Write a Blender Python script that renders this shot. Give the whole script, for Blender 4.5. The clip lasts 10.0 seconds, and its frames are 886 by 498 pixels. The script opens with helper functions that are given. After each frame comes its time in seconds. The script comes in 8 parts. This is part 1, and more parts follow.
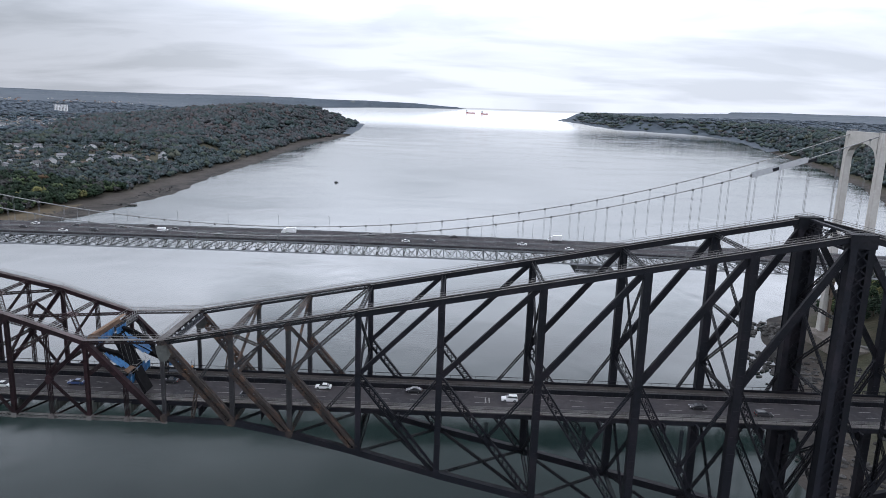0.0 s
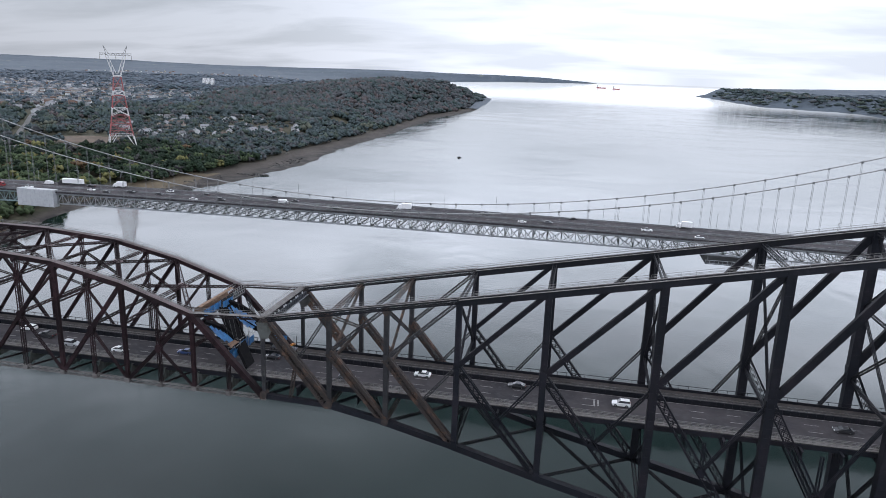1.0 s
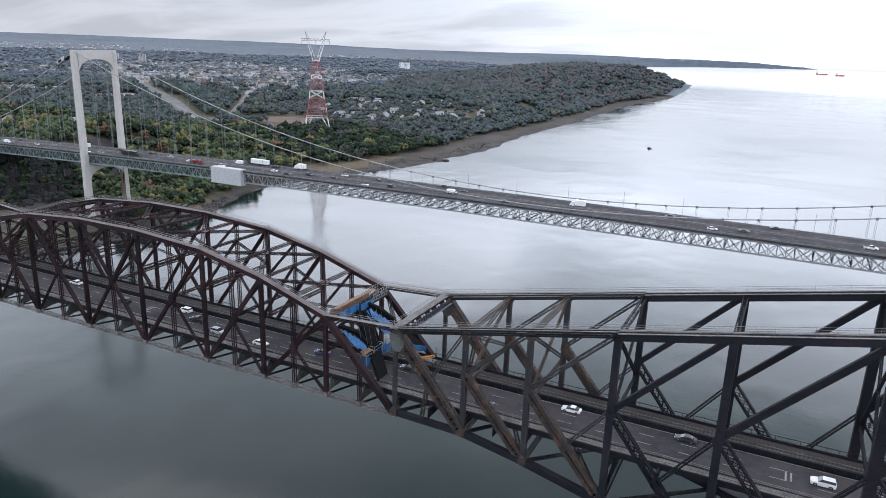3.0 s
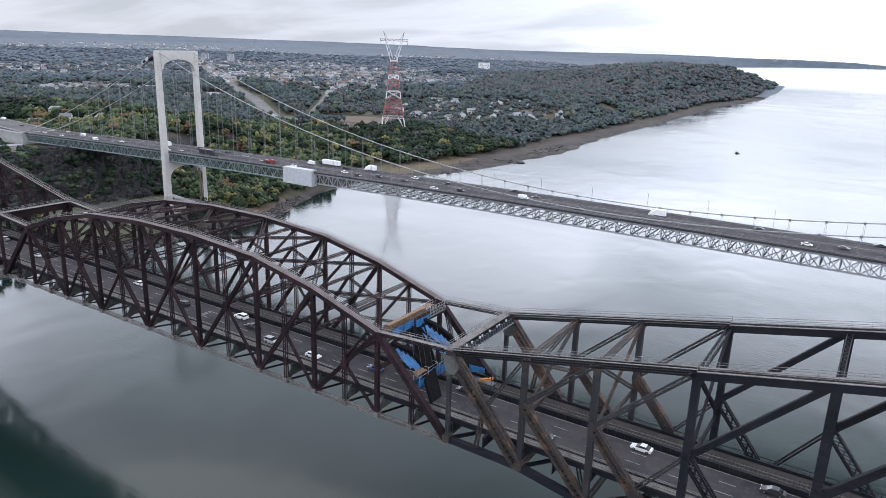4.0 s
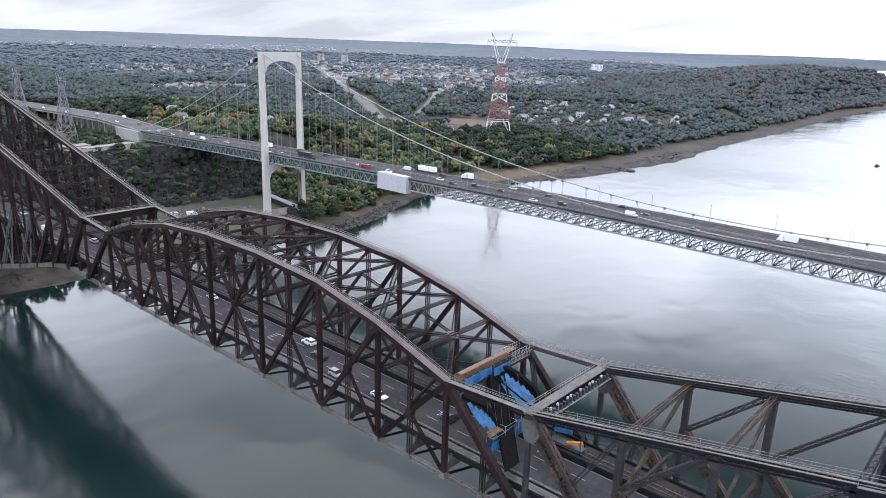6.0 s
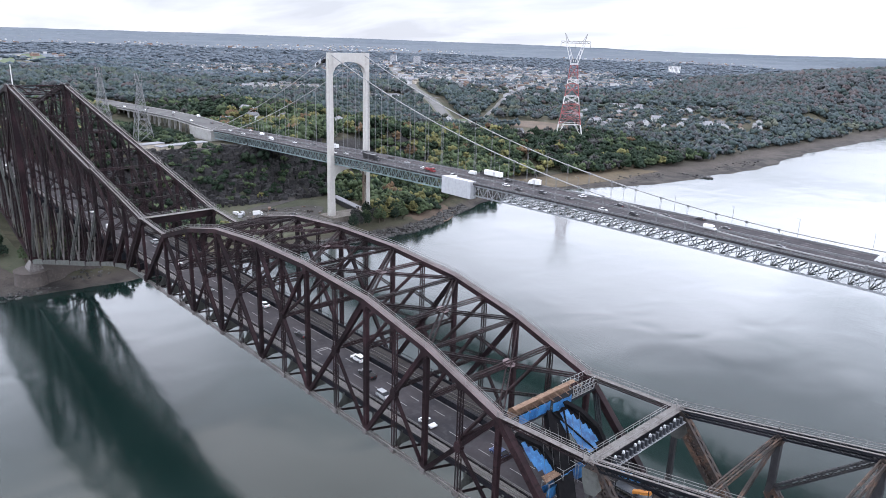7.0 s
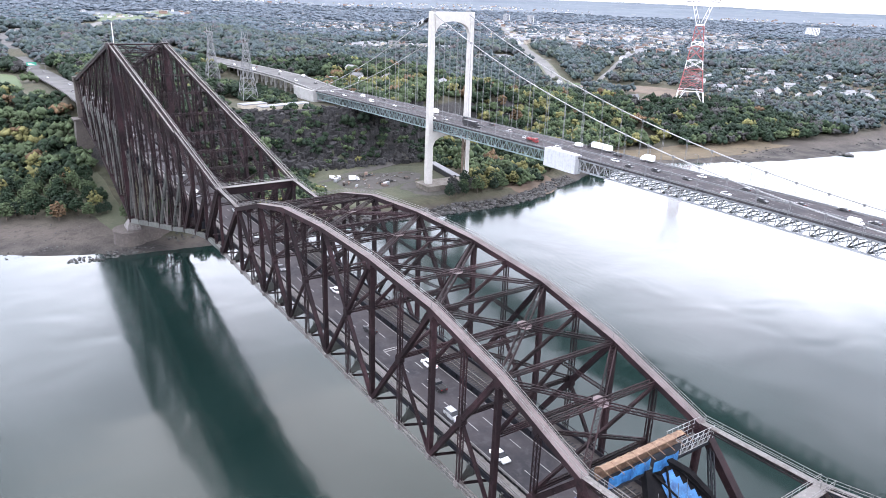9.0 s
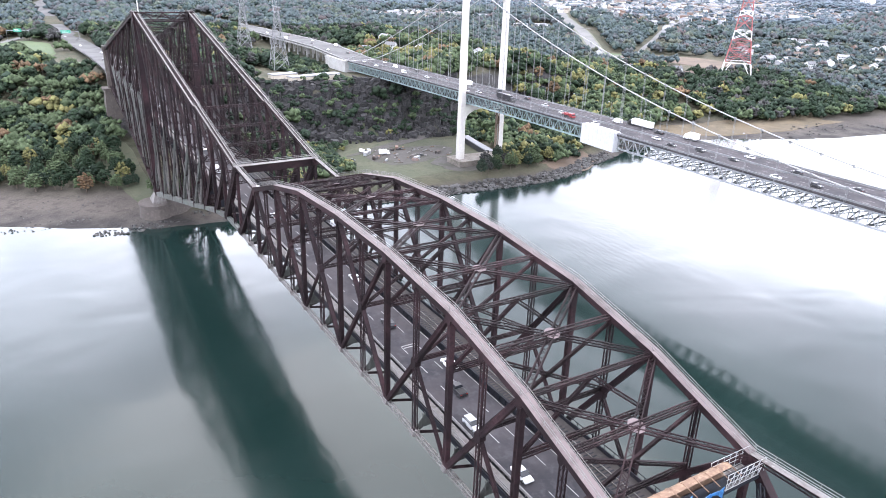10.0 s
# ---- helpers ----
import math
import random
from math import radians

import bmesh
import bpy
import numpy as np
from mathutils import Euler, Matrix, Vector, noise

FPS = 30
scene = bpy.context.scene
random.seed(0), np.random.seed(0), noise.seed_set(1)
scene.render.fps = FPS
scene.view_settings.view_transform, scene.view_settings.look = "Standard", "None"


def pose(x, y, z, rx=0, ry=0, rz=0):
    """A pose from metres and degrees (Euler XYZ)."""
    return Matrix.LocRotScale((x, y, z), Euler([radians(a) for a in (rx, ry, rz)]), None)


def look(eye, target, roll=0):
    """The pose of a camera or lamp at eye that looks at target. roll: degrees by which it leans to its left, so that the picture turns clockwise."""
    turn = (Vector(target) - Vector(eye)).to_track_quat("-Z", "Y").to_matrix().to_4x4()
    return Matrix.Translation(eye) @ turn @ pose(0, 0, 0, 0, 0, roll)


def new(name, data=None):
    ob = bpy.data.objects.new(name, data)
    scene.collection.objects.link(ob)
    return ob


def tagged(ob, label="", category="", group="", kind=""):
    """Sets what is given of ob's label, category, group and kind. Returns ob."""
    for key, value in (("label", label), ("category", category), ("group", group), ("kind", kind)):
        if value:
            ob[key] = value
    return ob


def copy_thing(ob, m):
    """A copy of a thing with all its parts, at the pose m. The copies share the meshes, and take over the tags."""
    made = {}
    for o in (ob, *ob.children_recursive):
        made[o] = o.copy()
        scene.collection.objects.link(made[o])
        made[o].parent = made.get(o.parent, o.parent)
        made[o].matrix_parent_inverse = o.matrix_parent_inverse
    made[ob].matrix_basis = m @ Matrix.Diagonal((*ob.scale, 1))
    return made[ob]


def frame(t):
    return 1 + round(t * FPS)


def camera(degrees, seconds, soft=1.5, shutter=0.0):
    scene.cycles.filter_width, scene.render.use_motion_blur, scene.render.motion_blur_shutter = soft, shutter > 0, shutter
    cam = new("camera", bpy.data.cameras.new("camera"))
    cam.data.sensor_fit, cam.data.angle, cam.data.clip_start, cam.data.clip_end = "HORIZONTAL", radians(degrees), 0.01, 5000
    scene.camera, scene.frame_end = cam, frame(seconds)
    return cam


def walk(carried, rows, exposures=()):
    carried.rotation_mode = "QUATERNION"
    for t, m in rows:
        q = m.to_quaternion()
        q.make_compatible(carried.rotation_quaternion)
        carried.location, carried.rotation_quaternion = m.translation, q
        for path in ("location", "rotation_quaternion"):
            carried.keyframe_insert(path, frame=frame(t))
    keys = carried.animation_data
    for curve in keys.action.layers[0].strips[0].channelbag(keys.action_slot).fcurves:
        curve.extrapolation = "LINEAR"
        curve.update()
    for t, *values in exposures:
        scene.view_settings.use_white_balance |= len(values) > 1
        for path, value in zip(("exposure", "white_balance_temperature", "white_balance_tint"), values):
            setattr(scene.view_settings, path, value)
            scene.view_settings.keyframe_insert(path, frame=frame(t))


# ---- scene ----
cam = camera(64.53, 10.0, soft=0.5)
# seconds, eye x y z, heading to the left of +y, pitch, roll
ROWS = [
    (0.0, 173.19, -186.57, 136.97, 0.867, -11.973, 1.93),
    (0.5, 174.81, -180.10, 136.97, 6.380, -13.187, 2.00),
    (1.0, 175.86, -173.21, 136.90, 11.016, -14.307, 2.03),
    (1.5, 176.44, -166.75, 136.91, 14.739, -15.021, 2.03),
    (2.0, 176.41, -160.04, 136.93, 18.435, -15.631, 2.02),
    (2.5, 175.80, -153.53, 136.94, 21.006, -15.797, 1.94),
    (3.0, 175.12, -147.09, 137.01, 26.221, -15.989, 1.91),
    (4.5, 169.61, -127.90, 137.13, 34.416, -16.232, 1.73),
    (5.0, 166.92, -121.96, 137.22, 36.546, -16.305, 1.71),
    (6.5, 157.05, -104.97, 137.28, 44.146, -16.373, 1.78),
    (7.0, 153.06, -99.30, 137.18, 47.087, -16.430, 1.80),
    (7.5, 148.82, -93.88, 137.00, 49.742, -16.530, 1.84),
    (8.0, 144.55, -88.71, 137.04, 52.426, -17.248, 1.90),
    (8.5, 140.21, -83.76, 137.00, 54.415, -18.509, 1.90),
    (9.0, 135.36, -78.81, 137.02, 55.858, -19.769, 1.90),
    (9.5, 130.36, -74.06, 137.09, 57.305, -21.067, 1.89),
    (10.0, 125.16, -69.35, 136.96, 58.750, -22.257, 1.89),
]


def eye_pose(x, y, z, yaw, pitch, roll):
    a, b = radians(yaw), radians(pitch)
    eye = Vector((x, y, z))
    ahead = Vector((-math.sin(a) * math.cos(b), math.cos(a) * math.cos(b), math.sin(b)))
    return look(eye, eye + ahead * 10, roll)


EXPOSURES = [(0.0, -0.38, 6500, 12), (1.5, -0.16, 6500, 12), (2.5, -0.04, 6500, 12), (4.5, 0.25, 6500, 13), (6.5, 0.49, 6500, 14), (7.5, 0.67, 6500, 15), (8.5, 1.02, 6550, 16), (10.0, 1.5, 6600, 16)]
walk(cam, [(r[0], eye_pose(*r[1:])) for r in ROWS], EXPOSURES)

# ---- sky and sun ----
world = bpy.data.worlds.new("sky")
scene.world = world
world.use_nodes = True
wn, wl = world.node_tree.nodes, world.node_tree.links
wn.clear()


sky = wn.new("ShaderNodeTexSky")
sky.sky_type = "NISHITA"
sky.sun_disc = False
sky.sun_elevation = radians(60)
sky.sun_rotation = radians(-68)
coord = wn.new("ShaderNodeTexCoord")
split = wn.new("ShaderNodeSeparateXYZ")
wl.new(coord.outputs["Generated"], split.inputs[0])
low = wn.new("ShaderNodeMath")
low.operation = "MAXIMUM"
low.inputs[1].default_value = 0.0
wl.new(split.outputs[2], low.inputs[0])
low2 = wn.new("ShaderNodeMath")
low2.operation = "ADD"
low2.inputs[1].default_value = 0.16
wl.new(low.outputs[0], low2.inputs[0])
flat = wn.new("ShaderNodeVectorMath")
flat.operation = "DIVIDE"
wl.new(coord.outputs["Generated"], flat.inputs[0])
wl.new(low2.outputs[0], flat.inputs[1])
stretch = wn.new("ShaderNodeMapping")
stretch.inputs["Scale"].default_value = (0.55, 1.0, 0.25)
wl.new(flat.outputs[0], stretch.inputs[0])
cloud = wn.new("ShaderNodeTexNoise")
cloud.inputs["Scale"].default_value = 1.5
cloud.inputs["Detail"].default_value = 6.0
cloud.inputs["Roughness"].default_value = 0.52
cloud.inputs["Distortion"].default_value = 0.35
wl.new(stretch.outputs[0], cloud.inputs["Vector"])
tone = wn.new("ShaderNodeValToRGB")
tone.color_ramp.elements[0].position = 0.38
tone.color_ramp.elements[0].color = (0.46, 0.515, 0.60, 1)
tone.color_ramp.elements[1].position = 0.58
tone.color_ramp.elements[1].color = (0.90, 0.97, 1.11, 1)
wl.new(cloud.outputs[0], tone.inputs[0])
# thin bright cloud low down, thicker cloud higher up, and the brightest part overhead
rise = wn.new("ShaderNodeValToRGB")
for k, (at, v) in enumerate(((0.0, 0.50), (0.08, 0.50), (0.15, 0.84), (0.23, 1.75), (0.36, 1.80), (0.50, 0.80), (0.64, 0.52), (1.0, 0.95))):
    e = rise.color_ramp.elements[k] if k < 2 else rise.color_ramp.elements.new(at)
    e.position, e.color = at, (v, v, v, 1)
wl.new(split.outputs[2], rise.inputs[0])


def lobe(direction, lo, low_gain, high_gain):
    """Brightness that grows towards a direction."""
    dot = wn.new("ShaderNodeVectorMath")
    dot.operation = "DOT_PRODUCT"
    dot.inputs[1].default_value = direction
    wl.new(coord.outputs["Generated"], dot.inputs[0])
    gain = wn.new("ShaderNodeMapRange")
    gain.inputs["From Min"].default_value = lo
    gain.inputs["From Max"].default_value = 1.0
    gain.inputs["To Min"].default_value = low_gain
    gain.inputs["To Max"].default_value = high_gain
    wl.new(dot.outputs["Value"], gain.inputs[0])
    return gain.outputs[0]


def times(p, q):
    n = wn.new("ShaderNodeMath")
    n.operation = "MULTIPLY"
    wl.new(p, n.inputs[0])
    wl.new(q, n.inputs[1])
    return n.outputs[0]


# the hidden sun stands to the south; the western sky is thin cloud
level = times(times(rise.outputs[0], lobe((-0.74, 0.30, 0.60), 0.1, 0.92, 1.08)), lobe((0.20, 0.97, 0.10), 0.80, 0.97, 1.2))
level = times(level, lobe((-0.82, 0.56, 0.10), 0.68, 1.0, 0.55))
level = times(level, lobe((0.12, 0.74, 0.66), 0.80, 1.0, 0.55))
lit = wn.new("ShaderNodeVectorMath")
lit.operation = "SCALE"
depth = wn.new("ShaderNodeMapRange")
depth.inputs["From Min"].default_value, depth.inputs["From Max"].default_value, depth.inputs["To Min"].default_value = 0.06, 0.30, 0.42
wl.new(split.outputs[2], depth.inputs[0])
veil = wn.new("ShaderNodeMix")
veil.data_type = "RGBA"
veil.inputs["A"].default_value = (0.82, 0.89, 1.0, 1)
wl.new(depth.outputs[0], veil.inputs["Factor"])
wl.new(tone.outputs[0], veil.inputs["B"])
wl.new(veil.outputs["Result"], lit.inputs[0])
wl.new(level, lit.inputs["Scale"])
cloudy = wn.new("ShaderNodeBackground")
wl.new(lit.outputs[0], cloudy.inputs[0])
cloudy.inputs[1].default_value = 2.7
clear = wn.new("ShaderNodeBackground")
wl.new(sky.outputs[0], clear.inputs[0])
clear.inputs[1].default_value = 0.10
both = wn.new("ShaderNodeMixShader")
both.inputs[0].default_value = 0.92
wl.new(clear.outputs[0], both.inputs[1])
wl.new(cloudy.outputs[0], both.inputs[2])
out = wn.new("ShaderNodeOutputWorld")
wl.new(both.outputs[0], out.inputs[0])

sun_data = bpy.data.lights.new("sun", "SUN")
sun_data.energy = 0.9
sun_data.angle = radians(60)
sun_data.color = (1.0, 0.97, 0.93)
sun = new("sun", sun_data)
sun.matrix_world = look((-300, 120, 560), (0, 0, 0))

# ---- materials ----
def material(name, colour, rough=0.6, metal=0.0, spots=(), bump=0.0, bump_scale=4.0, vary=0.0, spec=0.5):
    """A node material. spots: (colour, noise scale, low, high) laid over one another; vary: lightness that differs from object to object."""
    m = bpy.data.materials.new(name)
    m.use_nodes = True
    nodes, links = m.node_tree.nodes, m.node_tree.links
    bsdf = nodes["Principled BSDF"]
    bsdf.inputs["Roughness"].default_value = rough
    bsdf.inputs["Metallic"].default_value = metal
    bsdf.inputs["Specular IOR Level"].default_value = spec
    place = nodes.new("ShaderNodeNewGeometry")
    rgb = nodes.new("ShaderNodeRGB")
    rgb.outputs[0].default_value = (*colour, 1)
    last = rgb.outputs[0]
    for i, (tint, scale, lo, hi) in enumerate(spots):
        tex = nodes.new("ShaderNodeTexNoise")
        tex.inputs["Scale"].default_value = scale
        tex.inputs["Detail"].default_value = 5
        tex.inputs["Roughness"].default_value = 0.6
        links.new(place.outputs["Position"], tex.inputs["Vector"])
        ramp = nodes.new("ShaderNodeMapRange")
        ramp.inputs["From Min"].default_value, ramp.inputs["From Max"].default_value = lo, hi
        links.new(tex.outputs[0], ramp.inputs[0])
        mix = nodes.new("ShaderNodeMix")
        mix.data_type = "RGBA"
        links.new(ramp.outputs[0], mix.inputs["Factor"])
        links.new(last, mix.inputs["A"])
        mix.inputs["B"].default_value = (*tint, 1)
        last = mix.outputs["Result"]
    if vary:
        info = nodes.new("ShaderNodeObjectInfo")
        hsv = nodes.new("ShaderNodeHueSaturation")
        span = nodes.new("ShaderNodeMapRange")
        span.inputs["To Min"].default_value, span.inputs["To Max"].default_value = 1 - vary, 1 + vary
        links.new(info.outputs["Random"], span.inputs[0])
        links.new(span.outputs[0], hsv.inputs["Value"])
        links.new(last, hsv.inputs["Color"])
        last = hsv.outputs[0]
    links.new(last, bsdf.inputs["Base Color"])
    if bump:
        tex = nodes.new("ShaderNodeTexNoise")
        tex.inputs["Scale"].default_value = bump_scale
        tex.inputs["Detail"].default_value = 4
        links.new(place.outputs["Position"], tex.inputs["Vector"])
        b = nodes.new("ShaderNodeBump")
        b.inputs["Strength"].default_value = 1.0
        b.inputs["Distance"].default_value = bump
        links.new(tex.outputs[0], b.inputs["Height"])
        links.new(b.outputs[0], bsdf.inputs["Normal"])
    return m


STEEL = material("old dark steel", (0.0092, 0.0103, 0.0142), 0.6, 0.0, [((0.0194, 0.0170, 0.0217), 0.12, 0.46, 0.70), ((0.0062, 0.0065, 0.0085), 0.9, 0.5, 0.75), ((0.0299, 0.0270, 0.0296), 2.2, 0.64, 0.82)], 0.02, 3.0, 0.25, 0.18)
BROWN = material("old purple-brown steel", (0.0135, 0.0082, 0.0097), 0.65, 0.0, [((0.0346, 0.0178, 0.0204), 0.10, 0.44, 0.68), ((0.0077, 0.0053, 0.0060), 0.9, 0.5, 0.75), ((0.0481, 0.0283, 0.0274), 2.2, 0.62, 0.82)], 0.02, 3.0, 0.3, 0.15)
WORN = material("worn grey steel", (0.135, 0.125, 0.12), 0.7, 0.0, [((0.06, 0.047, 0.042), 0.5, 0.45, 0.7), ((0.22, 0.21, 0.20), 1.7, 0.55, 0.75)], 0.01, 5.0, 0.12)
WEATHERED = material("weathered greyish steel", (0.0184, 0.0180, 0.0209), 0.7, 0.0, [((0.0423, 0.0400, 0.0385), 0.4, 0.54, 0.70), ((0.0092, 0.0090, 0.0110), 1.1, 0.5, 0.72), ((0.0690, 0.0700, 0.0682), 2.4, 0.64, 0.80)], 0.02, 3.0, 0.2)
RUSTY = material("rust-stripped steel", (0.0288, 0.0205, 0.0178), 0.75, 0.0, [((0.110, 0.060, 0.038), 0.35, 0.50, 0.66), ((0.0130, 0.0092, 0.0086), 1.1, 0.5, 0.70), ((0.0864, 0.0693, 0.0561), 2.0, 0.62, 0.78)], 0.02, 3.0, 0.15)
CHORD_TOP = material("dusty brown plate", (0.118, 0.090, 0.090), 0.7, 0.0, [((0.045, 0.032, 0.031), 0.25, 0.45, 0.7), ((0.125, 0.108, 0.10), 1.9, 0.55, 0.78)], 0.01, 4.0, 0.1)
PINK = material("primed gusset plate", (0.105, 0.08, 0.085), 0.7, 0.0, [((0.13, 0.095, 0.095), 0.8, 0.4, 0.7)])
RAIL = material("galvanised rail", (0.17, 0.165, 0.163), 0.55, 0.2, [((0.12, 0.112, 0.108), 1.0, 0.4, 0.7)])
ASPHALT = material("asphalt", (0.0629, 0.0564, 0.0598), 0.85, 0.0, [((0.0356, 0.0349, 0.0390), 0.10, 0.4, 0.65), ((0.0711, 0.0672, 0.0738), 0.7, 0.5, 0.8)], 0.004, 20.0, 0.0, 0.12)
ROAD_GREY = material("worn grey asphalt", (0.108, 0.106, 0.106), 0.9, 0.0, [((0.068, 0.067, 0.068), 0.05, 0.4, 0.65), ((0.115, 0.113, 0.112), 0.5, 0.55, 0.8)], spec=0.15)
ROAD_LIGHT = material("weathered asphalt", (0.15, 0.148, 0.145), 0.9, 0.0, [((0.115, 0.114, 0.113), 0.05, 0.4, 0.65), ((0.19, 0.188, 0.184), 0.5, 0.55, 0.8)], spec=0.15)
PAINT = material("road paint", (0.27, 0.265, 0.255), 0.8, 0.0, [((0.11, 0.11, 0.11), 0.9, 0.48, 0.70)])
CONCRETE = material("pale concrete", (0.4410, 0.4230, 0.3959), 0.8, 0.0, [((0.3960, 0.3690, 0.3367), 0.12, 0.45, 0.7), ((0.5040, 0.4905, 0.4641), 0.6, 0.5, 0.75)], 0.01, 3.0)
OLD_CONCRETE = material("old grey concrete", (0.27, 0.265, 0.255), 0.85, 0.0, [((0.19, 0.185, 0.178), 0.2, 0.42, 0.66), ((0.33, 0.325, 0.315), 0.9, 0.5, 0.75)], 0.02, 2.0)
DIRTY = material("stained concrete", (0.17, 0.15, 0.13), 0.85, 0.0, [((0.10, 0.085, 0.072), 0.15, 0.42, 0.65), ((0.24, 0.22, 0.20), 0.9, 0.5, 0.75)], 0.02, 2.0)
STONE = material("granite masonry", (0.070, 0.058, 0.052), 0.85, 0.0, [((0.052, 0.044, 0.040), 0.2, 0.42, 0.68), ((0.10, 0.088, 0.078), 0.9, 0.5, 0.75)], 0.05, 1.2, 0.15)
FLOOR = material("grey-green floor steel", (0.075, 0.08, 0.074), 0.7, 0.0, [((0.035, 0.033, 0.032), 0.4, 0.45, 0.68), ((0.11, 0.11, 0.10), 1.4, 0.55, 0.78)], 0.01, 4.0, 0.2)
GREEN = material("blue-green painted steel", (0.20, 0.27, 0.275), 0.5, 0.1, [((0.15, 0.20, 0.205), 0.25, 0.4, 0.7), ((0.27, 0.32, 0.32), 1.5, 0.5, 0.75)], 0, 1, 0.1)
GREYSTEEL = material("grey painted steel", (0.2706, 0.2829, 0.2988), 0.5, 0.1, [((0.2214, 0.2296, 0.2407), 0.25, 0.4, 0.7), ((0.3444, 0.3526, 0.3652), 1.5, 0.5, 0.75)], 0, 1, 0.1)
# same grey paint, with the shade under the deck put into its colour
SHADED_STEEL = material("sooty underside steel", (0.12, 0.125, 0.13), 0.7, 0.0, [((0.07, 0.073, 0.078), 0.25, 0.4, 0.7)])
CABLE = material("cable wrap", (0.2880, 0.2880, 0.2870), 0.6, 0.0, [((0.2240, 0.2240, 0.2255), 0.3, 0.4, 0.7)])
WHITE = material("white sheeting", (0.4200, 0.4284, 0.4410), 0.5, 0.0, [((0.3192, 0.3276, 0.3444), 0.5, 0.45, 0.75)], 0.03, 0.8)
TARP = material("blue tarpaulin", (0.024, 0.135, 0.31), 0.5, 0.0, [((0.009, 0.055, 0.16), 0.5, 0.42, 0.64), ((0.07, 0.28, 0.50), 1.6, 0.58, 0.8)], 0.08, 0.9, 0.12)
PLY = material("weathered plywood", (0.165, 0.098, 0.062), 0.75, 0.0, [((0.10, 0.056, 0.036), 0.6, 0.4, 0.7), ((0.27, 0.18, 0.115), 1.8, 0.5, 0.75)], 0.01, 3.0)
# pylon red and white are dulled, painting distance haze into them
RED = material("faded red pylon paint", (0.27, 0.065, 0.065), 0.5, 0.0, [((0.33, 0.11, 0.105), 0.2, 0.5, 0.7)])
PYWHITE = material("white pylon paint", (0.56, 0.55, 0.545), 0.5, 0.0, [((0.46, 0.44, 0.43), 0.2, 0.5, 0.7)])
GALV = material("dull galvanised steel", (0.19, 0.195, 0.20), 0.6, 0.3, [((0.14, 0.14, 0.145), 0.3, 0.4, 0.7)])
WIRE = material("wire", (0.10, 0.10, 0.10), 0.6, 0.2)
GLASS = material("dark glass", (0.02, 0.022, 0.026), 0.12, 0.0, spec=0.6)
TYRE = material("rubber", (0.02, 0.02, 0.02), 0.9)
BARK = material("bark", (0.09, 0.07, 0.055), 0.9)


